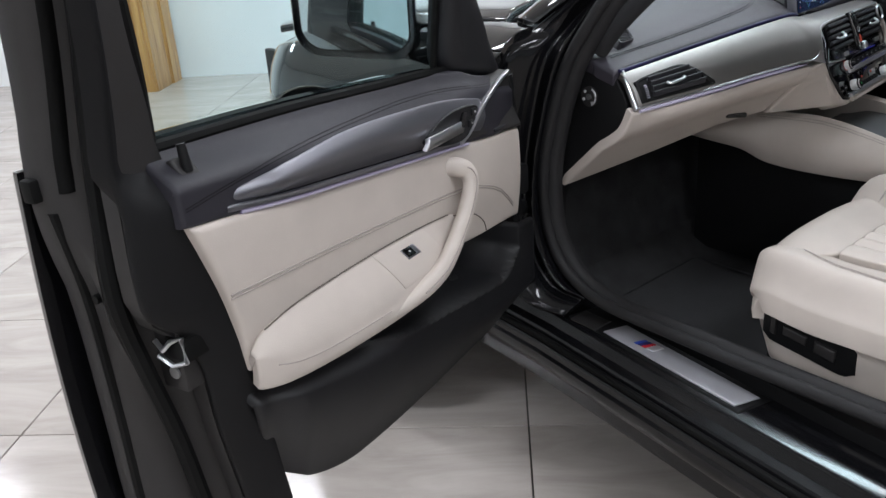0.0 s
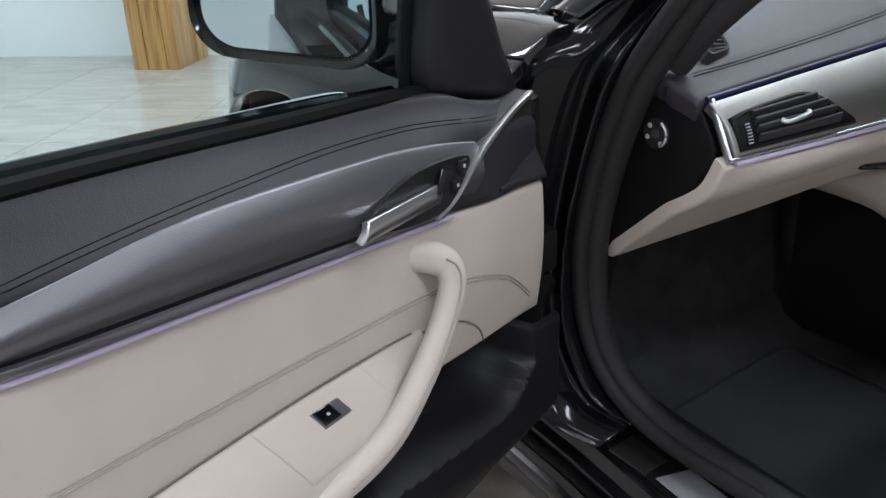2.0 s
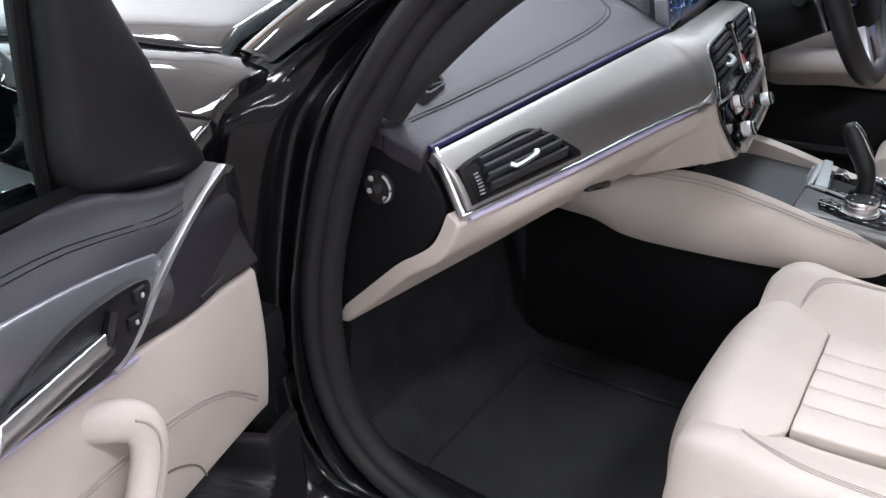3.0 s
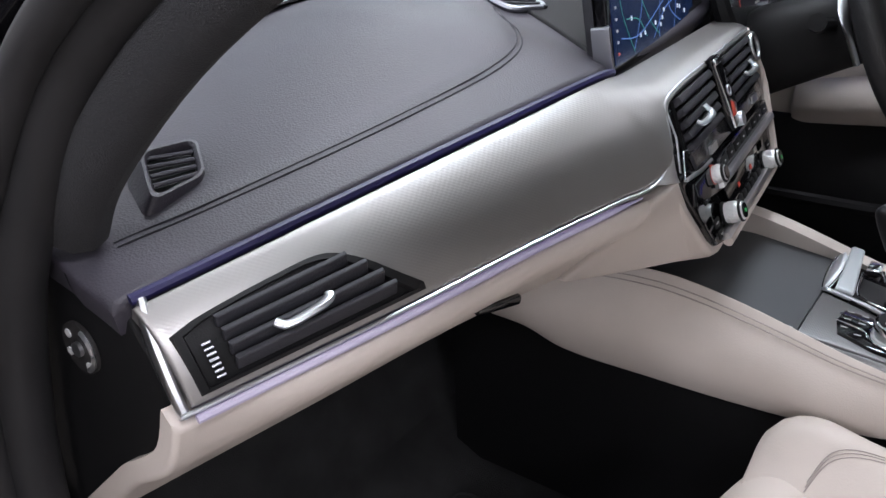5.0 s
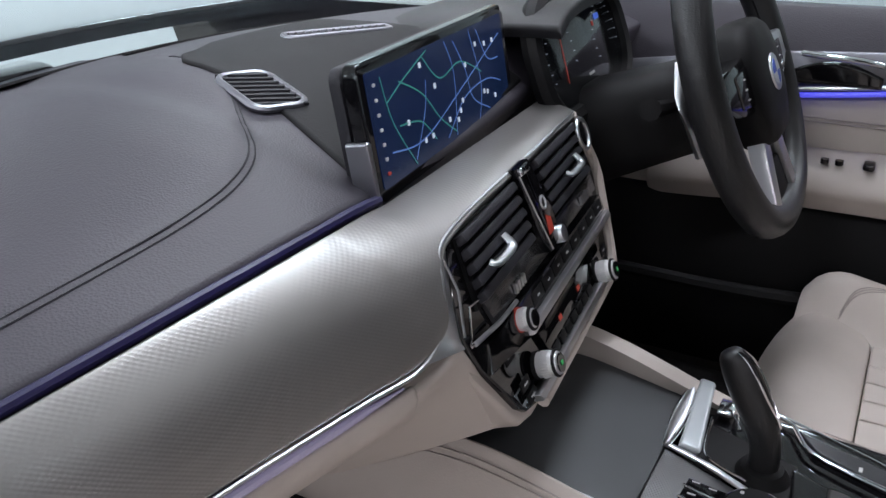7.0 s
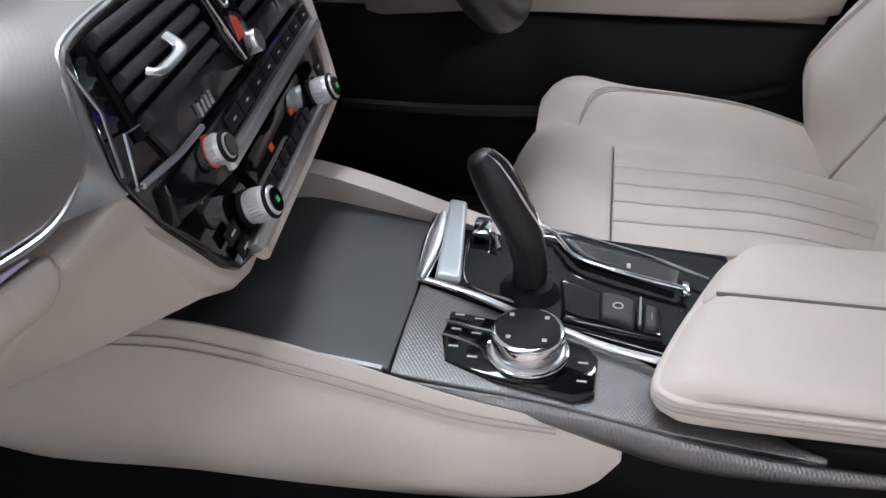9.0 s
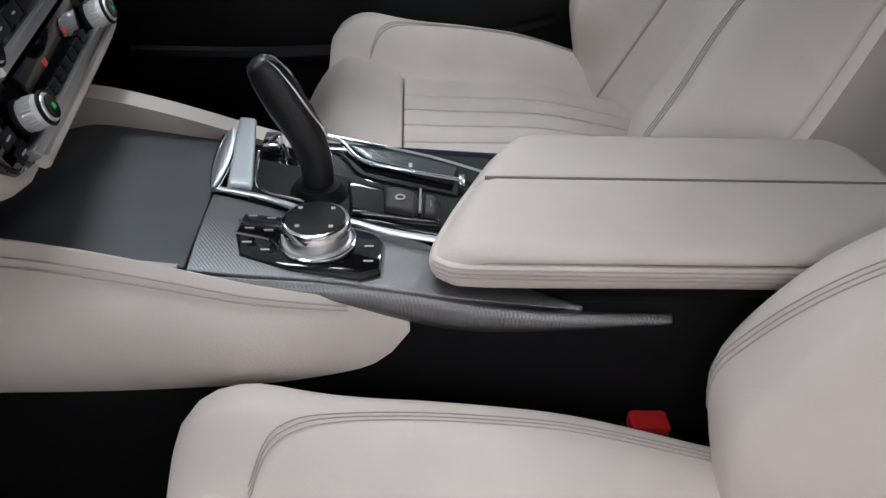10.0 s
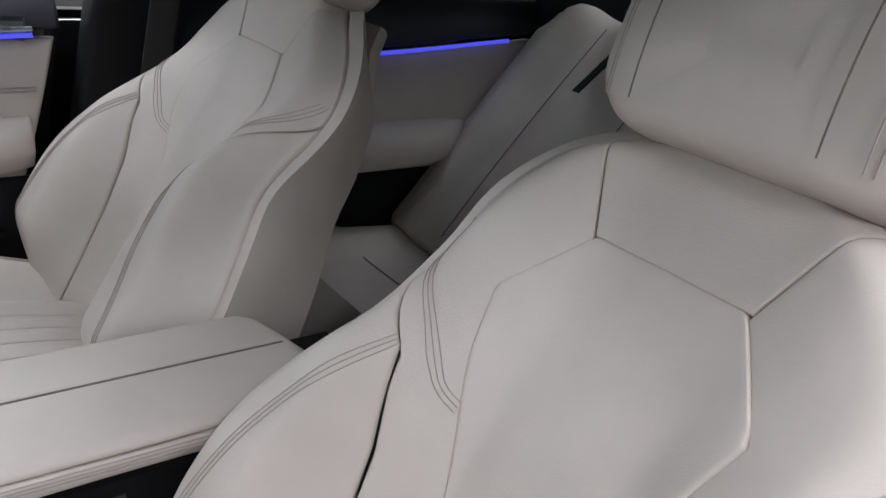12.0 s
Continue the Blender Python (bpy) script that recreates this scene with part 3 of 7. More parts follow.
        def pil(s, t):
            k = s * (len(low) - 1)
            i = min(int(k), len(low) - 2)
            p = low[i].lerp(low[i + 1], k - i).lerp(high[i].lerp(high[i + 1], k - i), t) + Vector((-0.6, 0.1, 0.6)) * 0.011 * math.sin(math.pi * t) ** 0.8
            return (p.x if sx < 0 else 2 * CX - p.x, p.y, p.z)
        part("windscreen_pillar", slab(pil, 0.016, 0.003, 50, 14, (sx, 0.2, 0.6)), PAINT, body, "glossy black windscreen pillar")
        inner = [p + Vector((-sx * 0.05, -0.035, -0.02)) for p in line]
        part("pillar_trim", tube(inner, 0.035, 12, flat=0.7, up=(sx, 0, 0.4)), HEADLINER, body)

    def screen(s, t):
        x = lerp(-1, 1, s) * lerp(0.73, 0.60, t)
        y = lerp(0.46 + 0.15 * (1 - (x / 0.73) ** 2), -0.30 + 0.10 * (1 - (x / 0.62) ** 2), t)
        return (CX + x, y, lerp(0.995 + 0.045 * (1 - (x / 0.73) ** 2), 1.395, t))
    ws = part("windscreen", slab(screen, 0.006, 0.001, 24, 10, (0, 0.6, 1)), GLASS, body, "clear windscreen glass")
    ws.visible_shadow = False

    def frit(s, t):
        p = Vector(screen(s, 0.075 * t))
        return p - Vector((0, 0.010, 0.008))
    part("windscreen_band", slab(frit, 0.003, 0.001, 24, 3, (0, 0.6, 1)), BLACKP, body, "black ceramic band along the glass foot")

    def roof(s, t):
        x = lerp(-0.60, 0.60, s)
        y = lerp(-0.25, -1.75, t)
        return (CX + x, y, 1.45 - 0.05 * (x / 0.6) ** 2 - 0.05 * ((t - 0.4) / 0.6) ** 2)
    part("roof", slab(roof, 0.01, 0.004, 14, 14, (0, 0, 1)), PAINT, body)
    part("headliner", slab(lambda s, t: Vector(roof(s, t)) - Vector((0, 0, 0.035)), 0.02, 0.004, 14, 14, (0, 0, -1)), HEADLINER, body, "black cloth headliner")

    def rear_side(s, t):
        y = lerp(-0.95, -2.3, s)
        z = lerp(0.25, 0.99, t)
        return (CX - 0.925 + 0.05 * smooth01((z - 0.75) / 0.25) + 0.14 * smooth01((-y - 1.7) / 0.7), y, z)
    part("rear_flank", slab(rear_side, 0.03, 0.006, 20, 14, (-1, 0, 0)), PAINT, body, "glossy black rear flank")

    def far_side(s, t):
        y = lerp(1.4, -2.3, s)
        z = lerp(0.25, 0.99, t)
        return (CX + 0.925 - 0.05 * smooth01((z - 0.75) / 0.25), y, z)
    part("far_flank", slab(far_side, 0.03, 0.006, 20, 14, (1, 0, 0)), PAINT, body)
    part("tail_panel", box((CX - 0.8, -2.35, 0.3), (CX + 0.8, -2.3, 1.0), 0.01), PAINT, body)
    part("nose_panel", box((CX - 0.6, 1.5, 0.25), (CX + 0.6, 1.62, 0.85), 0.03), PAINT, body)
    part("bulkhead", box((CX - 0.74, 0.50, 0.3), (CX + 0.74, 0.53, 0.97), 0.004), CARPET, body)


shell()


def wheel(x, y):
    n = Vector((-1 if x < 0 else 1, 0, 0))
    o = Vector((x, y, 0.335))

    def turn(prof):
        return loft([[o + n * a + Vector((0, math.cos(k * math.pi / 24), math.sin(k * math.pi / 24))) * r for k in range(48)] for a, r in prof])
    w = part("wheel", turn(((-0.2, 0.24), (-0.2, 0.31), (-0.17, 0.334), (-0.03, 0.334), (0, 0.31), (0, 0.24))), TYRE, body, "black tyre on a dark alloy wheel")
    part("rim", turn(((-0.05, 0.05), (-0.02, 0.07), (-0.03, 0.21), (0.002, 0.235), (0.0, 0.242), (-0.02, 0.243))), SATIN, w)
    for k in range(10):
        a = 2 * math.pi * k / 10
        d = Vector((0, math.cos(a), math.sin(a)))
        part("spoke", tube([o - n * 0.01 + d * 0.05, o - n * 0.015 + d * 0.22], 0.016, 6), GREYP, w)


for sx in (-1, 1):
    wheel(CX + sx * 0.91, 0.93)
    wheel(CX + sx * 0.91, -2.0)


# ---- the open passenger door ----
DO, DU, DW = Vector((-0.8556, 0.3187, 0)), Vector((-0.952, -0.306, 0)), Vector((0.306, -0.952, 0))
DTURN = Matrix.Rotation(math.atan2(DU.y, DU.x), 4, "Z")


def D(u, z, w=0.0):
    """u from the hinges outwards, w out of the trim towards the cabin side."""
    return DO + DU * u + DW * w + Vector((0, 0, z))


def belt(u):
    return interp([(-0.03, 0.968), (0.05, 0.982), (0.155, 1.003), (0.2, 1.018), (0.376, 1.030), (0.6, 1.045), (0.85, 1.054), (0.95, 1.056)], u)


def strip(u):
    return 0.8785 + 0.1125 * u


def lean(z):
    return 0.16 * max(0, z - 1.05)


def edge_in(z):
    return interp([(0.47, 0.775), (0.65, 0.800), (0.76, 0.812), (0.85, 0.830), (0.97, 0.862), (1.03, 0.866), (1.06, 0.846), (1.2, 0.872), (1.45, 0.900)], z)


def edge_out(z):
    return interp([(0.47, 0.815), (0.68, 0.850), (0.755, 0.856), (0.79, 0.864), (0.835, 0.885), (0.86, 0.915), (0.90, 0.924), (1.0, 0.921), (1.13, 0.915), (1.2, 0.916), (1.45, 0.935)], z)


door = thing("passenger_door", D(0.5, 0.42), "open black passenger door with cream leather and dark trim", "car door")


def door_shell():
    def zlow(u):
        return interp([(0.0, 0.50), (0.1, 0.462), (0.4, 0.455), (0.65, 0.465), (0.80, 0.50), (0.94, 0.545)], u)

    def outer(s, t):
        u = lerp(-0.02, 0.945, s)
        z = lerp(zlow(u) - 0.01, belt(u) - 0.014, t)
        return D(u, z, -0.142 - 0.03 * math.sin(math.pi * min(1, max(0, (z - 0.35) / 0.75))))
    part("outer_skin", slab(outer, 0.012, 0.006, 30, 16, -DW), PAINT, door, "glossy black painted outer skin")
    zs = [0.47 + 0.035 * k for k in range(29)]

    def rim(z):
        return interp([(0.47, 0.915), (0.58, 0.922), (0.69, 0.922), (0.88, 0.926), (0.95, 0.938), (1.02, 0.942), (1.1, 0.938), (1.2, 0.940), (1.45, 0.955)], z)

    def gut(z):
        return interp([(0.47, 0.845), (0.69, 0.878), (0.80, 0.903), (0.872, 0.918), (1.0, 0.912), (1.22, 0.902), (1.45, 0.92)], z)

    def sec(z):
        e, g, r, l = edge_out(z), gut(z), rim(z), lean(z)
        k = smooth01((z - 1.0) / 0.05)
        q = lerp(0.79, edge_in(z) + 0.008, k)
        return [D(u, z, w + l) for u, w in ((e - 0.004, -0.012), (e - 0.002, -0.034), (min(e, g) - 0.012, -0.042), (g - 0.012, -0.060), (g + 0.006, -0.068), (r - 0.012, -0.086), (r - 0.002, -0.104), (r, -0.128), (r - 0.006, -0.140), (q + 0.04 * k, -0.140), (q, -0.012))]
    part("shut_face", loft([sec(z) for z in zs]), GREYP, door, "dull dark grey folded metal edge")
    part("edge_seal", tube(spline([D(gut(z) + 0.002, z, -0.050 + lean(z)) for z in zs[::3]], 4), 0.011, 8, up=DW), RUBBER, door)
    part("outer_edge_seal", tube(spline([D(rim(z) - 0.006, z, -0.102 + lean(z)) for z in zs[:18:3]], 4), 0.007, 8, up=DW), RUBBER, door)

    def edge_trim(s, t):
        z = lerp(0.475, 1.45, t)
        return D(lerp(edge_in(z) - 0.02 * (z < 1.03), edge_out(z), s), z, lerp(0.022 - 0.050 * smooth01((z - 0.99) / 0.07), -0.004, s * s) + lean(z))
    part("edge_trim", slab(edge_trim, 0.025, 0.008, 8, 60, DW), BLACKP, door, "matt black door edge trim")
    lat = part("latch", box((-0.02, -0.022, -0.055), (0.014, 0.022, 0.050), 0.004, Matrix.Translation(D(0.866, 0.805, -0.030)) @ DTURN), GREYP, door, "metal latch plate")
    for dz, du in ((0.040, 0.012), (-0.028, 0.002)):
        part("latch_screw", disc(D(0.876 + du * 0.3, 0.805 + dz, -0.024), DU, 0.0085, 0.006, 12), SATIN, lat)
    part("latch_slot", box((-0.02, -0.016, -0.014), (0.018, 0.02, 0.016), 0.003, Matrix.Translation(D(0.866, 0.812, -0.012)) @ DTURN), RUBBER, lat)
    fork = [D(0.888, 0.822, -0.040), D(0.890, 0.812, -0.026), D(0.889, 0.826, -0.012), D(0.884, 0.832, 0.004), D(0.884, 0.800, 0.006), D(0.888, 0.792, -0.014), D(0.890, 0.803, -0.036)]
    part("latch_fork", tube(fork, 0.0036, 6), SATIN, lat, "bright metal latch fork")
    part("edge_bumper", box((-0.008, -0.010, -0.014), (0.010, 0.010, 0.014), 0.004, Matrix.Translation(D(0.942, 1.022, -0.118)) @ DTURN), RUBBER, door)
    part("frame_groove", tube([D(gut(z) + 0.014, z, -0.079 + lean(z)) for z in [1.02 + 0.043 * k for k in range(11)]], 0.013, 8, flat=0.5, up=DW), RUBBER, door, "black groove in the window frame")
    part("edge_plug", disc(D(0.915, 0.885, -0.082), DU, 0.006, 0.010, 10), RUBBER, door)


door_shell()


def window_frame():
    rail = [(0.83, 1.43), (0.6, 1.44), (0.38, 1.37), (0.2, 1.24), (0.10, 1.12), (0.05, 1.03)]
    part("frame_rail", tube(spline([D(u, z, -0.08 + lean(z)) for u, z in rail], 6), 0.03, 10), GREYP, door)
    part("glass_channel", tube(spline([D(edge_in(z) - 0.004, z, -0.030 + lean(z)) for z in (1.05, 1.15, 1.25, 1.35, 1.43)], 4), 0.009, 8), RUBBER, door)

    def pane(s, t):
        u = lerp(0.205, 0.85, s)
        top = interp([(0.2, 1.22), (0.38, 1.36), (0.6, 1.43), (0.9, 1.42)], u)
        z = lerp(belt(u) - 0.03, top, t)
        return D(u, z, -0.046 + lean(z))
    g = part("window_pane", slab(pane, 0.004, 0.0005, 8, 6, DW), GLASS, door, "clear side window glass")
    g.visible_shadow = False
    part("belt_seal", tube(spline([D(u, belt(u) - 0.002, -0.026) for u in (0.19, 0.3, 0.4, 0.6, 0.75, 0.85)], 5), 0.009, 8), RUBBER, door)
    part("outer_belt_seal", tube(spline([D(u, belt(u) - 0.010, -0.085) for u in (0.18, 0.4, 0.6, 0.75, 0.93)], 5), 0.010, 8), PIANO, door)

    def sail(s, t):
        z = lerp(0.0, 0.27, t)
        u0 = interp([(0, 0.006), (0.15, 0.030), (0.35, 0.068), (0.6, 0.132), (1, 0.225)], t)
        u1 = interp([(0, 0.192), (0.10, 0.212), (0.4, 0.214), (1, 0.228)], t)
        u = lerp(u0, u1, s)
        return D(u, belt(min(u, 0.16)) - 0.004 + z, -0.004 - 0.02 * t + 0.008 * math.sin(math.pi * s) + lean(belt(u) + z))
    part("mirror_triangle", slab(sail, 0.05, 0.022, 12, 16, DW), POCKET, door, "matt black mirror corner cover")
    part("quarter_seal", tube(spline([D(0.214, z, -0.040 + lean(z)) for z in (1.02, 1.1, 1.2, 1.26)], 4), 0.006, 8), RUBBER, door)


window_frame()


def door_card():
    def pad_w(t):
        return 0.034 - 0.048 * smooth01((t - 0.50) / 0.50) - 0.004 * t

    def pad_in(u, t):
        """The pad comes forward at the hinge end to lie flush with the cap."""
        flush = interp([(0.03, 0.024), (0.105, 0.036), (0.17, 0.045), (0.222, 0.048), (0.30, 0.045)], u) - 0.028 * smooth01((t - 0.70) / 0.30)
        return lerp(pad_w(t), flush, 1 - smooth01((u - 0.12) / 0.16))

    def top_pad(s, t):
        u = lerp(0.036, 0.872, s)
        return D(u, lerp(strip(u) - 0.006, belt(u) - 0.003, t), pad_in(u, t))
    part("upper_pad", slab(top_pad, 0.03, 0.006, 50, 18, DW), DOORPAD, door, "dark slate stitched upper door pad")

    def seam(u, dz):
        lo, hi = strip(u) - 0.006, belt(u) - 0.003
        z = interp([(0.06, 0.970), (0.153, 0.980), (0.214, 0.989), (0.371, 1.001), (0.496, 1.005), (0.591, 1.0065), (0.684, 1.0055), (0.733, 1.003), (0.80, 0.997), (0.868, 0.989)], u) + dz
        return D(u, z, pad_in(u, (z - lo) / (hi - lo)) + 0.0003)
    for dz in (0.0, 0.0035):
        stitch(door, [seam(0.07 + 0.0265 * k, dz) for k in range(31)], 0.0005, "stitching", BLACKP)

    def trim_hi(u):
        return interp([(0.15, 0.958), (0.213, 0.974), (0.28, 0.988), (0.343, 0.997), (0.407, 1.0025), (0.526, 1.010), (0.6, 1.0105), (0.677, 1.005), (0.727, 1.0015), (0.794, 0.990), (0.812, 0.979), (0.822, 0.972)], u)

    def trim_w(u, t):
        e = smooth01((u - 0.72) / 0.09)
        return 0.038 - 0.009 * e + 0.016 * (1 - 0.9 * e) * math.sin(math.pi * min(1, t * 0.92))

    def trim(s, t):
        u = lerp(0.20, 0.810, s)
        lo = strip(u) + 0.006
        return D(u, lerp(lo, max(lo + 0.006, trim_hi(u)), t), trim_w(u, t))
    part("decor_trim", slab(trim, 0.02, 0.003, 50, 14, DW), WEAVE_D, door, "graphite embossed metal-look trim")
    part("accent_strip", tube(spline([D(u, strip(u) + 0.003, 0.046 - 0.015 * smooth01((u - 0.73) / 0.08)) for u in (0.27, 0.4, 0.5, 0.6, 0.7, 0.78, 0.805)], 6), 0.0042, 8, flat=1.1, up=(0, 0, 1)), SATIN_D, door, "dull satin accent strip")
    part("light_strip", tube(spline([D(u, strip(u) - 0.0045, 0.044 - 0.013 * smooth01((u - 0.73) / 0.08)) for u in (0.25, 0.4, 0.5, 0.6, 0.7, 0.785)], 6), 0.0026, 8), AMBIENT, door, "faint violet ambient light strip")

    # dark cap ahead of the handle, edged by the chrome sickle
    sick = [(0.046, 0.986, 0.020), (0.105, 0.980, 0.031), (0.17, 0.969, 0.044), (0.222, 0.952, 0.052), (0.258, 0.927, 0.052), (0.288, 0.914, 0.050)]

    def cap(s, t):
        u = lerp(0.037, 0.284, s)
        hi = interp([(q[0], q[1]) for q in sick], u)
        wh = interp([(q[0], q[2]) for q in sick], u)
        return D(u, lerp(strip(u) + 0.001, hi, t), lerp(0.043, wh - 0.001, t) - 0.010 * math.sin(math.pi * t) * (1 - s))
    part("front_cap", slab(cap, 0.03, 0.004, 24, 12, DW), GREYP, door, "dark cap at the hinge end")
    part("chrome_sickle", tube(spline([D(*q) for q in sick], 8), 0.0042, 8, flat=1.3, up=DW), SATIN, door, "curved satin chrome accent")
    part("cap_slot", box((-0.022, -0.0015, -0.003), (0.022, 0.0015, 0.003), 0.001, Matrix.Translation(D(0.13, 0.9, 0.0435)) @ DTURN), DARK, door)

    # handle recess, a dark raised plate in place of its shaded depth, and lever
    outline = spline([(0.398, 0.944, 0), (0.380, 0.961, 0), (0.335, 0.973, 0), (0.28, 0.974, 0), (0.236, 0.966, 0), (0.246, 0.945, 0), (0.285, 0.921, 0), (0.36, 0.928, 0)], 6, closed=True)
    rec = part("handle_bowl", loft([[D(c[0] + (p.x - c[0]) * k, c[1] + (p.y - c[1]) * k, w) for p in outline] for c, k, w in (((0.31, 0.948), 1.0, 0.044), ((0.31, 0.948), 1.0, 0.0565), ((0.31, 0.948), 0.985, 0.0575), ((0.31, 0.95), 0.93, 0.0568), ((0.31, 0.95), 0.80, 0.0558))]), POCKET, door, "dark plate in place of the shaded handle recess")

    def lever(s, t):
        u = lerp(0.418, 0.292, s)
        mid = interp([(0.418, 0.944), (0.40, 0.943), (0.35, 0.937), (0.292, 0.938)], u)
        h = interp([(0.418, 0.0105), (0.39, 0.0095), (0.34, 0.007), (0.292, 0.003)], u)
        return D(u - 0.010 * t * (1 - s), mid + lerp(-h, h, t) + 0.002 * (1 - s), 0.066 - 0.006 * s + 0.003 * math.sin(math.pi * t))
    part("door_handle", slab(lever, 0.008, 0.002, 16, 6, DW), SATIN, rec, "satin chrome door release lever")
    part("lever_pivot", tube([D(0.300, 0.945, 0.060), D(0.285, 0.965, 0.059)], 0.006, 8, flat=0.6), PIANO, rec)
    for z, u in ((0.960, 0.250), (0.943, 0.262)):
        part("lock_button", box((-0.007, -0.003, -0.006), (0.007, 0.003, 0.006), 0.002, Matrix.Translation(D(u, z, 0.057)) @ DTURN), POCKET, rec)
        part("lock_mark", box((-0.0014, -0.001, -0.0018), (0.0014, 0.001, 0.0018), 0.0005, Matrix.Translation(D(u, z, 0.0604)) @ DTURN), ICON, rec)
    pin = part("lock_pin_base", slab(lambda s, t: D(lerp(0.820, 0.848, s), lerp(1.020, 1.043, t), 0.020 - 0.020 * t), 0.008, 0.004, 4, 4, DW), GREYP, door)
    part("lock_pin", tube([D(0.834, 1.026, 0.012), D(0.834, 1.058, 0.008)], 0.006, 10, taper=lambda k: 1.1 - 0.2 * k), BLACKP, pin)

    # cream leather panel
    def panel_low(u):
        return interp([(0.0, 0.683), (0.05, 0.692), (0.2, 0.704), (0.31, 0.716), (0.5, 0.73), (0.75, 0.74), (0.88, 0.752)], u)

    def panel(s, t):
        z1 = lerp(0.70, 0.965, t)
        u = lerp(0.024 + 0.014 * t, interp([(0.70, 0.806), (0.763, 0.813), (0.856, 0.832), (0.973, 0.866)], z1), s)
        return D(u, lerp(panel_low(u), strip(u) - 0.006, t), 0.024 + 0.014 * t + 0.006 * math.sin(math.pi * t))
    part("leather_panel", slab(panel, 0.03, 0.008, 40, 20, DW), CREAM, door, "cream stitched leather door panel")

    def on_panel(u, z):
        t = (z - panel_low(u)) / (strip(u) - 0.006 - panel_low(u))
        return D(u, z, 0.024 + 0.014 * t + 0.006 * math.sin(math.pi * t) + 0.0006)
    for dz in (0.0, 0.005):
        stitch(door, [on_panel(u, interp([(0.06, 0.722), (0.12, 0.772), (0.20, 0.805), (0.28, 0.822), (0.45, 0.838), (0.65, 0.854), (0.845, 0.866)], u) + dz) for u in [0.06 + 0.0295 * k for k in range(27)]])
    part("panel_seam", tube(spline([on_panel(0.165, 0.705), on_panel(0.185, 0.735), on_panel(0.23, 0.765), on_panel(0.30, 0.785)], 6), 0.0012, 5), SEAM, door)

    # armrest: swells out of the panel, with a rolled edge
    def arm(s, t):
        u = lerp(0.300, 0.812, s)
        back = interp([(0.235, 0.782), (0.36, 0.800), (0.5, 0.810), (0.685, 0.812), (0.76, 0.806), (0.795, 0.796), (0.812, 0.78)], u)
        edge = interp([(0.300, 0.765), (0.34, 0.742), (0.40, 0.730), (0.5, 0.730), (0.6, 0.736), (0.715, 0.746), (0.77, 0.757), (0.812, 0.775)], u)
        low = interp([(0.300, 0.745), (0.33, 0.722), (0.38, 0.704), (0.45, 0.697), (0.5, 0.697), (0.6, 0.703), (0.7, 0.712), (0.8, 0.724), (0.812, 0.728)], u)
        out = interp([(0.300, 0.010), (0.36, 0.026), (0.45, 0.036), (0.65, 0.036), (0.77, 0.028), (0.812, 0.012)], u)
        base = 0.034
        if t < 0.6:
            k = t / 0.6
            return D(u, lerp(back, edge, k), base + out * (1 - (1 - k) ** 1.8))
        k = (t - 0.6) / 0.4
        return D(u, lerp(edge, low, k), base + out * (1 + 0.10 * math.sin(math.pi * k * 0.7) - 0.25 * k * k))
    part("armrest", slab(arm, 0.02, 0.005, 44, 26, DW + RZ * 0.5), CREAM, door, "padded cream leather armrest")
    part("armrest_seam", tube(spline([Vector(arm(s, 0.01)) + DW * 0.002 for s in [0.04 + 0.075 * k for k in range(13)]], 4), 0.0012, 5), SEAM, door)
    part("armrest_roll_seam", tube(spline([Vector(arm(s, 0.66)) + DW * 0.0008 for s in [0.5 + 0.05 * k for k in range(10)]], 4), 0.0009, 5), THREAD, door)

    def swp(s, t):
        u = lerp(0.405, 0.545, s) - 0.034 * t
        return Vector(arm((u - 0.300) / 0.512, lerp(0.03, 0.50, t))) + (DW * 0.6 + RZ * 0.5).normalized() * 0.0015
    sp = part("switch_panel", slab(swp, 0.006, 0.002, 10, 8, DW + RZ), CREAM_P, door, "flat cream switch panel")
    def patch(s0, s1, t0, t1, up):
        return lambda s, t: Vector(swp(lerp(s0, s1, s), lerp(t0, t1, t))) + (DW * 0.45 + RZ).normalized() * up
    part("window_switch_well", slab(patch(0.36, 0.62, 0.20, 0.46, 0.0012), 0.004, 0.0008, 4, 4, DW + RZ), SATIN_D, sp)
    part("window_switch", slab(patch(0.46, 0.61, 0.22, 0.44, 0.004), 0.004, 0.0012, 4, 4, DW + RZ), PIANO, sp, "small black window switch")
    part("switch_mark", slab(patch(0.52, 0.545, 0.31, 0.35, 0.0045), 0.001, 0.0002, 3, 3, DW + RZ), ICON, sp)

    # pull handle: from the panel near the hinge down into the armrest edge
    pull = spline([D(0.312, 0.874, 0.026), D(0.299, 0.875, 0.044), D(0.282, 0.863, 0.057), D(0.283, 0.840, 0.064), D(0.309, 0.806, 0.068), D(0.354, 0.771, 0.073), D(0.41, 0.738, 0.076), D(0.475, 0.722, 0.072), D(0.54, 0.715, 0.064), D(0.60, 0.716, 0.056)], 8)
    part("pull_handle", tube(pull, 0.0170, 16, flat=0.80, up=DW, taper=lambda k: 1.0 - 0.55 * smooth01((k - 0.70) / 0.30)), CREAM, door, "curved cream leather pull handle")
    stitch(door, [p + DW * 0.0140 + (RZ * 0.7 + DU * 0.5) * 0.006 for p in pull[12:-16]])

    # black lower part with the map pocket sunk into it
    def rim_z(u):
        return interp([(0.02, 0.66), (0.10, 0.640), (0.13, 0.616), (0.165, 0.605), (0.3, 0.622), (0.5, 0.656), (0.6, 0.690)], u)

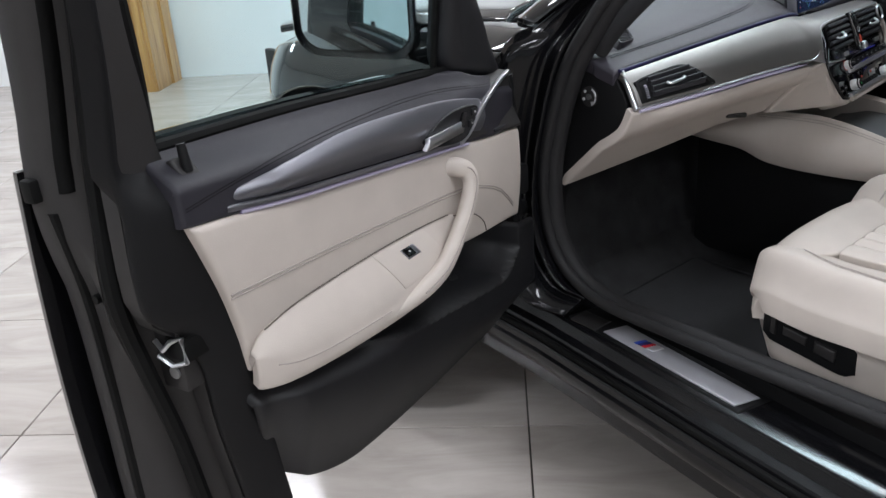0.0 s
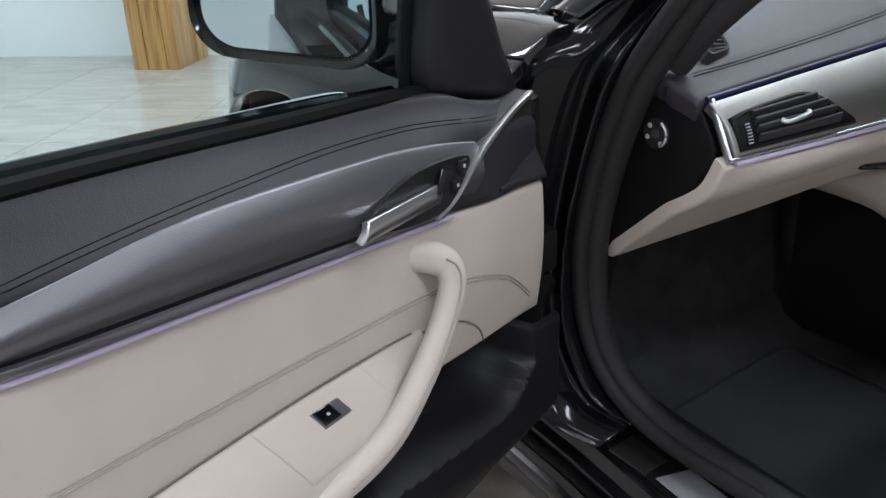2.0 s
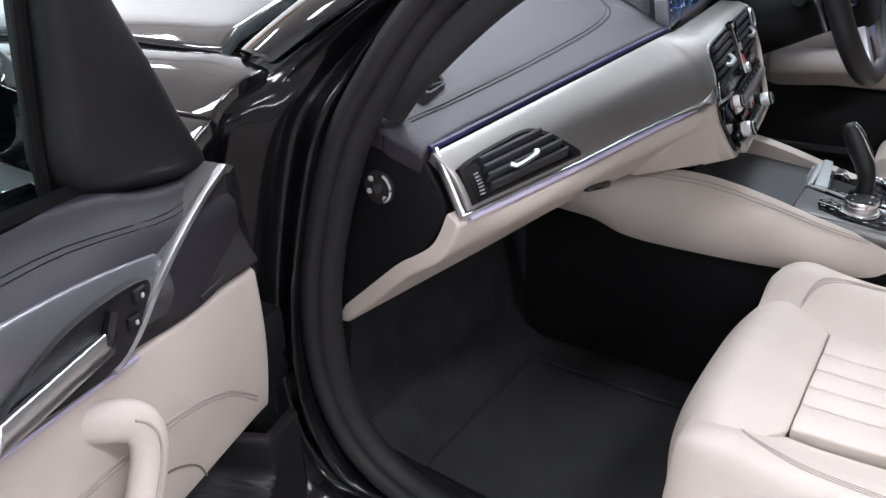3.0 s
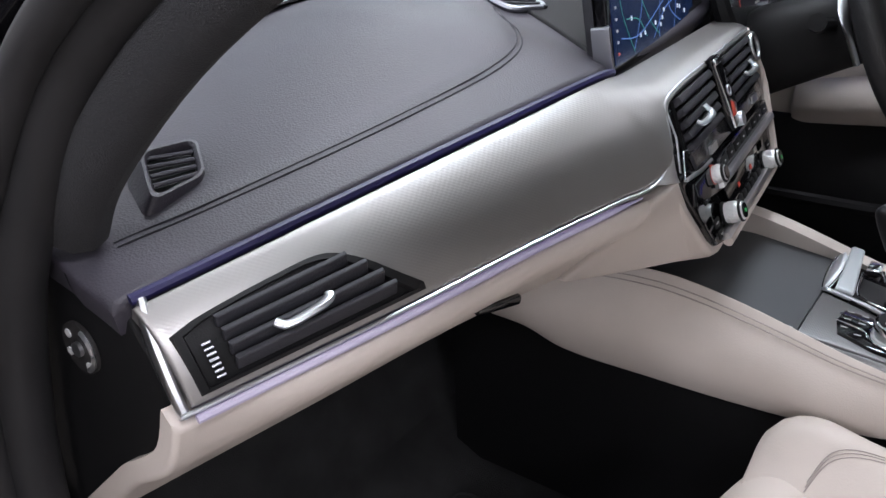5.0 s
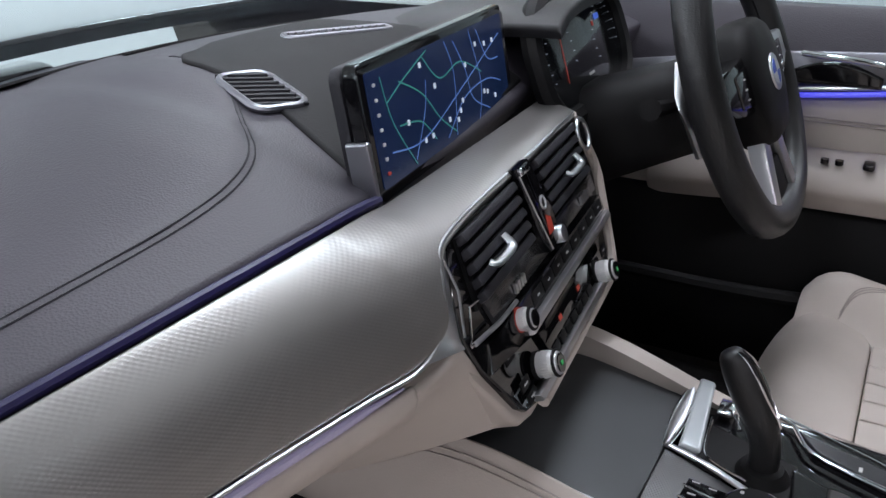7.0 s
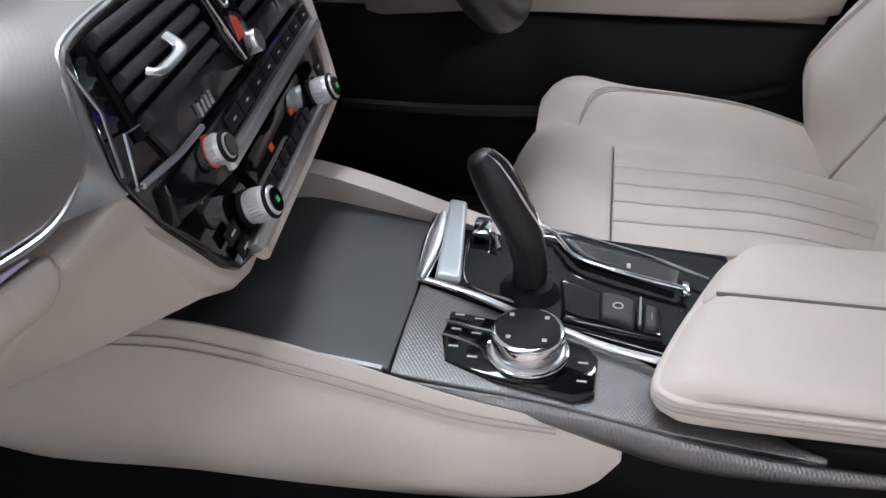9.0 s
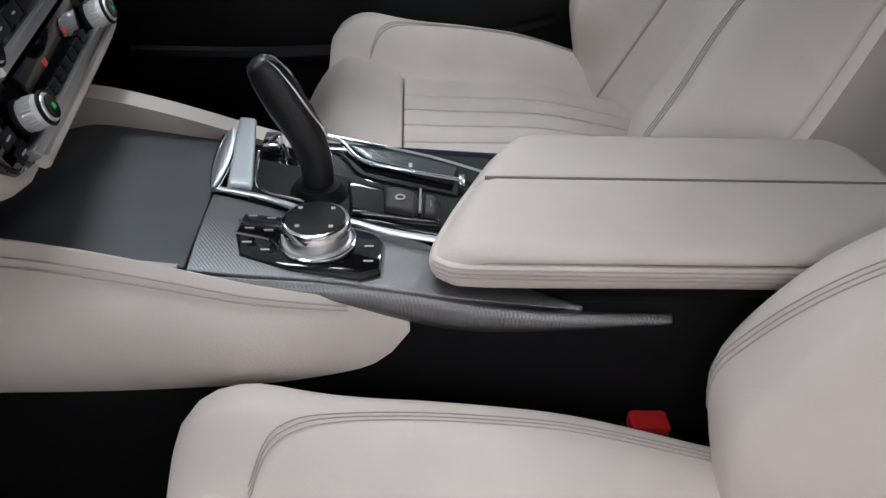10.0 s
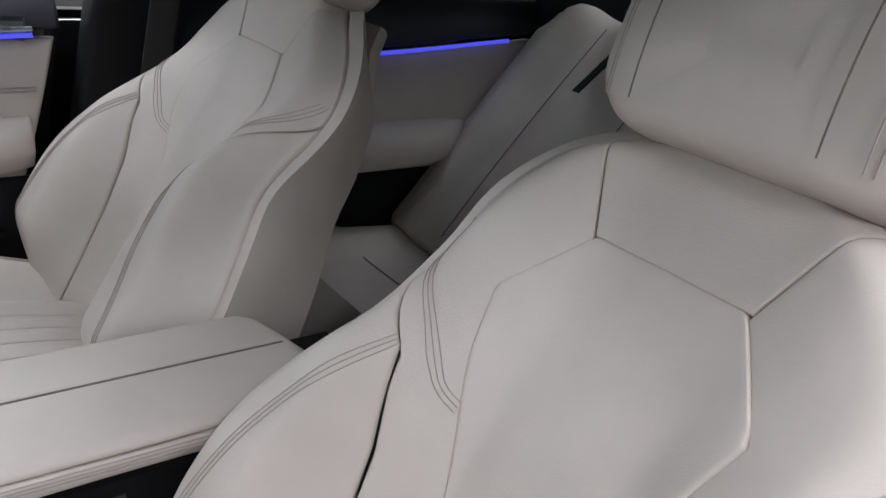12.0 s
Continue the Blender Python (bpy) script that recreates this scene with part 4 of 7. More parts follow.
    def lower(s, t):
        u = lerp(0.020, 0.812, s)
        z_lo = interp([(0.02, 0.535), (0.055, 0.497), (0.10, 0.480), (0.148, 0.474), (0.43, 0.467), (0.587, 0.473), (0.66, 0.487), (0.736, 0.513), (0.812, 0.56)], u)
        z_hi = interp([(0.02, 0.686), (0.2, 0.708), (0.35, 0.715), (0.5, 0.712), (0.6, 0.716), (0.7, 0.722), (0.812, 0.748)], u)
        z = lerp(z_lo, z_hi, t)
        crease = interp([(0.0, 0.55), (0.2, 0.572), (0.53, 0.636), (0.79, 0.690), (0.83, 0.70)], u)
        face = 0.012 + 0.046 * smooth01((z - z_lo) / max(0.02, crease - z_lo)) ** 0.8
        shelf = -0.030 * smooth01((z - crease - 0.006) / 0.03) * smooth01((u - 0.50) / 0.12)
        hole = -0.15 * smooth01((z - rim_z(u)) / 0.02) * smooth01((u - 0.090) / 0.022) * (1 - smooth01((u - 0.565) / 0.03))
        tail = -0.022 * smooth01((u - 0.74) / 0.06)
        return D(u - 0.030 * smooth01((0.72 - z) / 0.2) * smooth01((u - 0.6) / 0.2), z, face + shelf + hole + tail)
    part("lower_panel", slab(lower, 0.012, 0.008, 110, 60, DW), POCKET, door, "black plastic lower door panel with sunken map pocket")
    part("pocket_divider", slab(lambda s, t: D(lerp(0.21, 0.235, s), lerp(0.58, 0.632, t), lerp(0.03, -0.03, t)), 0.012, 0.004, 3, 6, DW), BLACKP, door)
    part("front_edge", tube(spline([D(0.030, 0.975, 0.0), D(0.026, 0.9, 0.004), D(0.014, 0.75, 0.004), D(0.008, 0.62, 0.0), D(0.03, 0.52, -0.01)], 6), 0.02, 8), BLACKP, door)
    part("inner_frame", slab(lambda s, t: D(lerp(0.0, 0.80, s), lerp(interp([(0, 0.50), (0.1, 0.462), (0.6, 0.462), (0.8, 0.50)], s), belt(0.8 * s) - 0.03, t), -0.118), 0.012, 0.01, 12, 8, DW), GREYP, door)


door_card()


def door_mirror():
    mr = thing("door_mirror", D(0.2, 1.0, -0.2), "gloss black wing mirror with clear mirror glass", "wing mirror")
    c = D(0.233, 1.118, -0.188)
    n = (DU * 0.90 + DW * 0.43 + RZ * 0.03).normalized()
    a = n.cross(RZ).normalized()
    b = a.cross(n)
    if a.dot(DW) > 0:
        a = -a
    out = rounded(0.222, 0.160, 0.046, 7)
    out = [(x, y + 0.010 * (x / 0.1)) for x, y in out]
    rings = []
    for d, sc in ((0.006, 0.92), (0.012, 0.97), (0.004, 1.0), (-0.03, 0.99), (-0.065, 0.88), (-0.085, 0.62), (-0.095, 0.2)):
        rings.append([c + a * x * sc + b * y * sc + n * d for x, y in out])
    inner = [[c + a * x * 0.88 + b * y * 0.845 - n * 0.004 for x, y in out]]
    part("housing", loft(inner + rings), PIANO, mr, "gloss black mirror housing")
    g = mat("mirror_silver", (0.9, 0.92, 0.92), 0.01, 1.0)
    part("mirror_glass", prism([(x * 0.875, y * 0.84) for x, y in out], (c + n * 0.001, a, b, n), 0.004), g, mr, "clear mirror glass")
    part("foot", loft([[D(u + dx, z + dz, w) for dx, dz in rounded(0.075, h, 0.018)] for u, z, w, h in ((0.150, 1.085, -0.155, 0.09), (0.152, 1.065, -0.12, 0.075), (0.148, 1.055, -0.08, 0.075), (0.145, 1.055, -0.05, 0.08))]), PIANO, mr)


door_mirror()

# ---- dashboard ----
dash = thing("dashboard", (CX, 0.2, 0.75), "slate leather dashboard with silver trim and cream lower part", "dashboard")


def low_line(x):
    """Foot of the silver trim on the passenger side."""
    return Vector((x, interp([(-0.72, 0.141), (-0.70, 0.136), (-0.51, 0.084), (-0.368, 0.047), (-0.237, 0.012), (-0.10, -0.012)], x), interp([(-0.72, 0.896), (-0.51, 0.911), (-0.368, 0.923), (-0.237, 0.930), (-0.1, 0.935)], x)))


def high_line(x):
    """Blue piping along the top of the silver trim."""
    return Vector((x, interp([(-0.72, 0.184), (-0.685, 0.176), (-0.52, 0.14), (-0.255, 0.090), (-0.19, 0.092), (-0.15, 0.098), (0.2, 0.125)], x), interp([(-0.72, 0.955), (-0.685, 0.958), (-0.52, 0.979), (-0.255, 1.008), (-0.19, 1.006), (-0.15, 1.000), (0.2, 0.995)], x)))


def dash_trim():
    # one sweep of trim: along the passenger side, up beside the stack and over the centre vents
    foot = [(low_line(x), x) for x in (-0.692, -0.60, -0.52, -0.44, -0.36, -0.29, -0.245)]
    foot += [(Vector((-0.215, 0.010, 0.943)), -0.232), (Vector((-0.198, 0.020, 0.964)), -0.216), (Vector((-0.184, 0.030, 0.977)), -0.196), (Vector((-0.160, 0.038, 0.985)), -0.165), (Vector((-0.10, 0.046, 0.988)), -0.10), (Vector((0.0, 0.056, 0.988)), 0.0), (Vector((0.10, 0.067, 0.988)), 0.10), (Vector((0.205, 0.078, 0.988)), 0.205)]
    line = spline([p for p, x in foot], 8)
    tops = spline([(x, 0, 0) for p, x in foot], 8)

    def tr(s, t):
        k = s * (len(line) - 1)
        i = min(int(k), len(line) - 2)
        a = line[i].lerp(line[i + 1], k - i)
        b = high_line(lerp(tops[i].x, tops[i + 1].x, k - i))
        rise = (b - a).length
        a = a - (b - a).normalized() * 0.004
        return a.lerp(b, t) + Vector((-0.1, -0.75, 0.65)) * 0.15 * rise * math.sin(math.pi * (0.08 + 0.84 * t))
    part("decor_trim", slab(tr, 0.015, 0.003, 130, 14, (0, -1, 0.6)), WEAVE, dash, "silver embossed trim panel")
    part("blue_piping", tube(spline([high_line(x) + Vector((0, 0.003, 0.004)) for x in (-0.69, -0.6, -0.5, -0.4, -0.3, -0.2, -0.155)], 6), 0.0042, 8), NAVY, dash, "dark blue piping")
    part("lower_bright_strip", tube(spline([low_line(x) + Vector((-0.002, -0.006, -0.002)) for x in (-0.70, -0.6, -0.5, -0.4, -0.3, -0.245)] + [Vector((-0.215, 0.008, 0.945)), Vector((-0.198, 0.018, 0.967)), Vector((-0.186, 0.028, 0.978)), Vector((-0.165, 0.036, 0.987)), Vector((-0.1, 0.045, 0.990)), Vector((0.05, 0.060, 0.990)), Vector((0.2, 0.077, 0.990))], 6), 0.0018, 8), SATIN, dash, "bright satin edge strip")
    part("light_strip", tube(spline([low_line(x) + Vector((-0.002, -0.006, -0.0085)) for x in (-0.69, -0.6, -0.5, -0.4, -0.32, -0.262)], 6), 0.0034, 8, taper=lambda k: 1 - 0.75 * smooth01((k - 0.80) / 0.20)), AMBIENT, dash, "faint violet ambient light strip")
    part("end_chrome", tube(spline([Vector((-0.684, 0.178, 0.960)), Vector((-0.691, 0.163, 0.940)), Vector((-0.695, 0.146, 0.912)), Vector((-0.696, 0.134, 0.890))], 6), 0.0055, 8, flat=0.7, up=(1, 0, 0)), SATIN, dash, "satin chrome end accent")


dash_trim()


def dash_top():
    def z_at(x, k):
        """k from the piping (0) to the windscreen (1)."""
        h = high_line(x).z
        crown = interp([(-0.72, 0.045), (-0.5, 0.050), (-0.25, 0.060), (-0.1, 0.082), (0.2, 0.085), (0.72, 0.05)], x)
        return h + 0.008 + crown * (1 - (1 - min(1, k * 1.4)) ** 2) - 0.055 * k * k

    def top(s, t):
        x = lerp(-0.702, 0.735, s)
        y0 = high_line(min(x, 0.2)).y + (0.0 if x < 0.2 else 0.03 * smooth01((x - 0.2) / 0.2))
        y1 = 0.53 + 0.10 * (1 - ((x - CX) / 0.73) ** 2)
        k = t
        drop = 0.10 * smooth01((-x - 0.64) / 0.075) ** 2
        hood = 0.035 * math.exp(-((x - 0.34) / 0.17) ** 2) * math.exp(-((t - 0.18) / 0.22) ** 2)
        z = z_at(x, k) - drop * 0.06 + hood
        # padded airbag field with a raised rim
        front = interp([(-0.668, 0.115), (-0.60, 0.102), (-0.50, 0.096), (-0.40, 0.098), (-0.30, 0.108), (-0.235, 0.135), (-0.187, 0.185), (-0.135, 0.29), (-0.075, 0.42), (-0.05, 0.60), (0.0, 1.2)], x)
        z += 0.004 * smooth01((t - front - 0.004) / 0.02)
        return (x, lerp(y0 + 0.004, y1, t), z)
    part("top_pad", slab(top, 0.03, 0.008, 110, 60, (0, 0, 1)), DASH, dash, "slate grey stitched dashboard pad")
    for off in (0.0, 0.022):
        line = []
        for k in range(82):
            # from the left, along the front of the field, round its right end
            pts = [((x + 0.702) / 1.437, t) for x, t in ((-0.668, 0.115), (-0.60, 0.102), (-0.50, 0.096), (-0.40, 0.098), (-0.30, 0.108), (-0.235, 0.135), (-0.187, 0.185), (-0.135, 0.29), (-0.075, 0.42), (-0.05, 0.60))]
            q = spline([(p[0], p[1] + off * 0.5, 0) for p in pts], 9)[min(k, 81)]
            line.append(Vector(top(q.x, q.y)) + Vector((0, 0, 0.0006)))
        stitch(dash, line, 0.0008, "stitching", DARK)

    def grille(cx, cy, w, h, turn, n, name):
        m = Matrix.Rotation(turn, 4, "Z")
        s, t = (cx + 0.702) / 1.437, cy
        base = Vector(top(s, t))
        ex = (Vector(top(s + 0.01, t)) - Vector(top(s - 0.01, t))).normalized()
        ey = (Vector(top(s, t + 0.01)) - Vector(top(s, t - 0.01))).normalized()
        nn = ex.cross(ey).normalized()
        A = (ex * math.cos(turn) + ey * math.sin(turn)).normalized()
        B = nn.cross(A)
        g = part(name, tube([base + A * x + B * y + nn * 0.003 for x, y in rounded(w, h, min(w, h) * 0.28, 5)], 0.0038, 8, closed=True, up=nn), SATIN_D, dash, "slatted demister vent")
        part("vent_floor", prism(rounded(w, h, min(w, h) * 0.28, 5), (base + nn * 0.0015, A, B, nn), 0.008), BLACKP, g)
        for i in range(n):
            x = lerp(-w / 2, w / 2, (i + 0.5) / n)
            part("vent_slat", tube([base + A * (x - 0.12 * h) - B * h * 0.46 + nn * 0.004, base + A * (x + 0.12 * h) + B * h * 0.46 + nn * 0.004], 0.0022, 5), DARK, g)
    grille(-0.092, 0.310, 0.086, 0.052, radians(68), 8, "top_vent")
    grille(0.125, 0.43, 0.13, 0.020, radians(-30), 14, "rear_demister_vent")
    # four-cornered side vent in a raised collar
    corners = [Vector((-0.628, 0.224, 1.005)), Vector((-0.585, 0.229, 1.007)), Vector((-0.566, 0.259, 1.020)), Vector((-0.609, 0.258, 1.023))]
    mid = sum(corners, Vector()) / 4
    nn = (corners[1] - corners[0]).cross(corners[3] - corners[0]).normalized()

    def patch(s, t):
        return corners[0].lerp(corners[1], s).lerp(corners[3].lerp(corners[2], s), t)

    def collar(grow, d):
        return [mid + (patch(0.5 + x, 0.5 + y) - mid) * grow + nn * d for x, y in rounded(1.0, 1.0, 0.20, 5)]
    sv = part("side_demister_vent", loft([collar(1.60, -0.022), collar(1.38, -0.008), collar(1.24, 0.001), collar(1.12, 0.0015), collar(1.02, -0.001), collar(0.98, -0.009)]), DASH, dash, "slatted side demister vent")
    part("vent_floor", loft([collar(0.99, -0.010), collar(0.99, -0.0065)]), BLACKP, sv)
    for k in range(4):
        t = 0.17 + 0.24 * k
        part("vent_slat", tube([patch(0.01, min(0.97, t + 0.10)) - nn * 0.003, patch(0.99, max(0.03, t - 0.10)) - nn * 0.003], 0.0019, 6), DASH, sv)
    # dark wedge beside the screen
    def wedge(s, t):
        tt = lerp(0.02, 0.62, t)
        x0 = interp([(0.0, -0.158), (0.13, -0.135), (0.28, -0.105), (0.45, -0.085), (0.55, -0.065), (0.62, 0.02)], tt)
        return Vector(top((lerp(x0, 0.20, s) + 0.702) / 1.437, tt)) + Vector((0, 0, 0.004))
    part("centre_pad", slab(wedge, 0.006, 0.004, 20, 20, (0, 0, 1)), mat("anthracite_pad", (0.009, 0.009, 0.010), 0.6, spec=0.2, bump=0.12, scale=600, vary=0.1, vscale=8), dash, "anthracite pad behind the screen")


dash_top()


def passenger_vent():
    def on(x, t, d=0.0):
        a, b = low_line(x), high_line(x)
        n = Vector((-0.25, -0.80, 0.546))
        return a.lerp(b, t) + n * (0.012 * math.sin(math.pi * min(1, max(0, t))) + d)
    prof = [(0, 0.58), (0.12, 0.64), (0.45, 0.68), (0.66, 0.66), (0.78, 0.50), (0.9, 0.25), (1, 0.06)]

    def rim(x0, x1, lo, grow, d):
        edge = [(k / 30, 0) for k in range(31)] + [(1 - k / 30, 1) for k in range(31)]
        return [on(lerp(x0, x1, s), lerp(lo, interp(prof, s) + grow, t), d) for s, t in edge]
    v = part("side_vent", loft([rim(-0.684, -0.504, 0.02, 0.035, -0.004), rim(-0.683, -0.506, 0.025, 0.03, 0.006), rim(-0.678, -0.514, 0.06, -0.01, 0.007), rim(-0.674, -0.520, 0.08, -0.03, 0.0)]), BLACKP, dash, "black side air vent")
    part("vent_backing", slab(lambda s, t: on(lerp(-0.677, -0.516, s), lerp(0.05, interp(prof, s), t), 0.0040), 0.003, 0.0008, 24, 8, (-0.25, -0.8, 0.55)), BLACKP, v)
    for i in range(4):
        t = 0.14 + 0.135 * i
        x1 = interp([(0.1, -0.528), (0.3, -0.537), (0.42, -0.545), (0.56, -0.556)], t)
        def slat(s, q):
            return on(lerp(-0.656, x1, s), t - 0.045 + 0.095 * q, 0.0060 + 0.008 * q)
        part("vent_slat", slab(slat, 0.004, 0.0015, 10, 4, (-0.25, -0.8, 0.55)), DARK, v)
    part("vent_tab", tube(spline([on(-0.624, 0.34, 0.015), on(-0.618, 0.275, 0.019), on(-0.600, 0.285, 0.020), on(-0.586, 0.315, 0.019), on(-0.582, 0.36, 0.015)], 5), 0.0038, 8, flat=0.8), SATIN, v, "satin vent direction tab")
    for i in range(7):
        part("thumbwheel_rib", tube([on(-0.6705, 0.12 + 0.052 * i, 0.0065), on(-0.6645, 0.12 + 0.052 * i, 0.0075)], 0.0011, 5), SATIN_D, v)


passenger_vent()


def lower_dash():
    # cream knee panel and glove box lid: rolls under and back towards the footwell
    def glove(s, t):
        x = lerp(-0.706, -0.250, s)
        a = low_line(x) + Vector((0, -0.004, -0.0125))
        depth = interp([(-0.712, 0.190), (-0.5, 0.150), (-0.335, 0.110), (-0.15, 0.080)], x)
        drop = interp([(-0.712, 0.178), (-0.5, 0.140), (-0.335, 0.108), (-0.15, 0.095)], x)
        f = smooth01(t / 0.22)
        return a + Vector((0.012 * t * smooth01((-0.45 - x) / 0.25), -0.012 * math.sin(math.pi * min(1, t * 2.4)) * (1 if t < 0.42 else 0) + depth * t * lerp(f, 1, smooth01((-0.60 - x) / 0.09)), -0.014 * f - drop * t))
    part("glovebox_lid", slab(glove, 0.02, 0.006, 40, 20, (0, -1, -0.3)), CREAM_P, dash, "cream glove box and knee panel")
    part("glovebox_latch", box((-0.03, -0.006, -0.006), (0.03, 0.006, 0.006), 0.004, Matrix.Translation(Vector(glove(0.80, 0.80)) + Vector((0, -0.001, -0.001))) @ Matrix.Rotation(radians(-14), 4, "Z") @ Matrix.Rotation(radians(8), 4, "Y")), PIANO, dash, "recessed dark glove box latch")
    # black side panel at the door opening
    def cheek(s, t):
        z = lerp(0.60, 0.960, t)
        y0 = interp([(0.60, 0.335), (0.686, 0.322), (0.78, 0.240), (0.885, 0.160), (0.945, 0.186), (0.96, 0.196)], z)
        return (-0.690 - 0.004 * math.sin(math.pi * s), lerp(y0, 0.40, s), z)
    part("side_cover", slab(cheek, 0.02, 0.004, 12, 24, (-1, 0, 0)), BLACKP, dash, "black dashboard end cover")
    c = Vector((-0.694, 0.250, 0.904))
    sw = part("airbag_lock_plate", disc(c, (-1, 0, 0), 0.021, 0.003, 28), GREYP, dash)
    part("lock_rim", tube([c + Vector((-0.003, -0.0175 * math.cos(a), 0.0175 * math.sin(a))) for a in [radians(-65 + 10 * k) for k in range(14)]], 0.0024, 6), SATIN, sw, "satin crescent rim")
    part("airbag_lock", disc(c + Vector((-0.003, 0, 0)), (-1, 0, 0), 0.006, 0.003, 16), SATIN, sw)
    for dy, dz in ((0.010, 0.010), (0.013, -0.006), (-0.009, -0.012)):
        part("lock_mark", disc(c + Vector((-0.003, dy, dz)), (-1, 0, 0), 0.0035, 0.001, 10), ICON, sw)
    part("footwell_panel", box((-0.72, 0.345, 0.36), (-0.685, 0.50, 0.72), 0.01), CARPET, dash)
    part("dash_underside", box((-0.66, 0.345, 0.72), (0.70, 0.50, 0.75), 0.01), BLACKP, dash)
    part("dash_core", box((-0.67, 0.345, 0.75), (0.72, 0.50, 0.95), 0.02), BLACKP, dash)


lower_dash()


# ---- centre stack ----
SO, SE, = Vector((0.02, 0.0, 0.83)), Vector((0.9935, 0.114, 0))
SV = Vector((-0.0408, 0.3557, 0.934))
SN = SE.cross(SV)


def S(a, b, d=0.0):
    return SO + SE * a + SV * b + SN * d


SM = Matrix((SE, SV, SN)).transposed().to_4x4()


def on_stack(a, b, d=0.0):
    return Matrix.Translation(S(a, b, d)) @ SM


stack = thing("centre_stack", S(0, 0, -0.02), "piano black centre stack with air vents and climate knobs", "car console")


def centre_stack():
    out = [(-0.172, 0.168), (-0.188, 0.135), (-0.203, 0.095), (-0.19, 0.06), (-0.158, 0.004), (-0.145, -0.008), (-0.12, -0.014), (0.12, -0.014), (0.148, -0.006), (0.165, 0.004), (0.192, 0.06), (0.205, 0.095), (0.195, 0.135), (0.182, 0.168)]
    fr = (S(0, 0, 0), SE, SV, SN)
    part("faceplate", prism(out, fr, 0.05, 0.003), PIANO, stack, "piano black faceplate")
    part("stack_surround", prism([(a * 1.045, (b - 0.08) * 1.09 + 0.079) for a, b in out], (S(0, 0, -0.006), SE, SV, SN), 0.05, 0.006, 3), CREAM_P, stack, "cream surround of the stack")
    rim = [S(a, b, 0.004) for a, b in out]
    part("right_rim", tube(spline(rim[6:14], 5), 0.006, 8), CREAM_P, stack, "pale rim round the stack")
    # cream wing that carries the lower dash into the stack
    def wing(s, t):
        p = S(-0.206, 0.092, 0.001).lerp(Vector((-0.123, -0.011, 0.807)), t)
        f = smooth01(t / 0.22)
        q = Vector((-0.251, 0.010 + 0.095 * t * f, 0.911 - 0.014 * f - 0.101 * t))
        return q.lerp(p, s) + Vector((-0.3, -0.8, 0)) * 0.004 * math.sin(math.pi * s)
    part("cream_wing", slab(wing, 0.03, 0.006, 10, 10, (-0.5, -1, 0)), CREAM_P, stack, "cream side wing of the stack")

    # satin return of the dash trim, from its bright edge in to the faceplate
    edge_a = spline([low_line(-0.262) + Vector((0, -0.004, 0.0)), Vector((-0.222, 0.006, 0.940)), Vector((-0.200, 0.016, 0.965)), Vector((-0.187, 0.027, 0.979))], 6)
    edge_b = spline([S(-0.204, 0.086, 0.002), S(-0.206, 0.100, 0.002), S(-0.192, 0.135, 0.002), S(-0.176, 0.166, 0.002)], 6)

    def back_in(s, t):
        k = s * (len(edge_a) - 1)
        i = min(int(k), len(edge_a) - 2)
        return edge_a[i].lerp(edge_a[i + 1], k - i).lerp(edge_b[i].lerp(edge_b[i + 1], k - i), t)
    part("trim_return", slab(back_in, 0.008, 0.001, 24, 6, (-0.6, -1, 0.2)), SATIN, stack, "satin return of the silver trim")

    def vent(a0, a1, name, slats=5):
        v = part(name, prism([(a0, 0.100), (a1, 0.100), (a1, 0.160), (a0 + (0.006 if a0 < 0 else 0), 0.160)], (S(0, 0, 0.003), SE, SV, SN), 0.004), BLACKP, stack, "slatted centre air vent")
        for i in range(slats):
            b = 0.106 + 0.0125 * i
            part("vent_slat", box((a0 + 0.006, -0.0042, -0.002), (a1 - 0.006, 0.0042, 0.010), 0.002, on_stack(0, b, 0.002) @ Matrix.Rotation(radians(-22), 4, "X")), DARK, v)
        m = 0.5 * (a0 + a1) + (-0.02 if a0 < 0 else 0.01)
        part("vent_tab", tube(spline([S(m - 0.026, 0.130, 0.015), S(m - 0.022, 0.1265, 0.020), S(m + 0.004, 0.126, 0.021), S(m + 0.014, 0.129, 0.020), S(m + 0.016, 0.137, 0.014)], 5), 0.0044, 8, flat=0.6), SATIN, v, "satin vent direction tab")
        return v
    vent(-0.168, -0.030, "left_vent")
    vent(0.020, 0.172, "right_vent")
    # hazard island
    isl = part("hazard_island", prism([(-0.032, 0.172), (0.002, 0.172), (0.020, 0.115), (0.016, 0.086), (-0.012, 0.082), (-0.024, 0.10)], (S(0, 0, 0.014), SE, SV, SN), 0.014, 0.003), PIANO, stack, "gloss black island with the hazard switch")
    part("hazard_switch", prism([(-0.010, 0.098), (0.003, 0.098), (0.004, 0.112), (-0.004, 0.116)], (S(0, 0, 0.0155), SE, SV, SN), 0.004, 0.001), ICON_R, isl, "lit red hazard switch")
    part("sensor_ring", ring(S(-0.001, 0.128, 0.0145), SN, 0.006, 0.0012, 20), SATIN, isl)
    part("mode_switch", disc(S(0.018, 0.088, 0.004), SN, 0.009, 0.014, 16, 0.002), SATIN, isl)
    for a in (-0.100, 0.118):
        for k in range(4):
            part("thumbwheel_rib", tube([S(a + 0.007 * k, 0.082, 0.006), S(a + 0.007 * k, 0.091, 0.007)], 0.0022, 5), SATIN, stack)
        part("thumbwheel_bay", prism(rounded(0.042, 0.016, 0.005, 4, a + 0.010, 0.0865), (S(0, 0, 0.0035), SE, SV, SN), 0.004), BLACKP, stack)
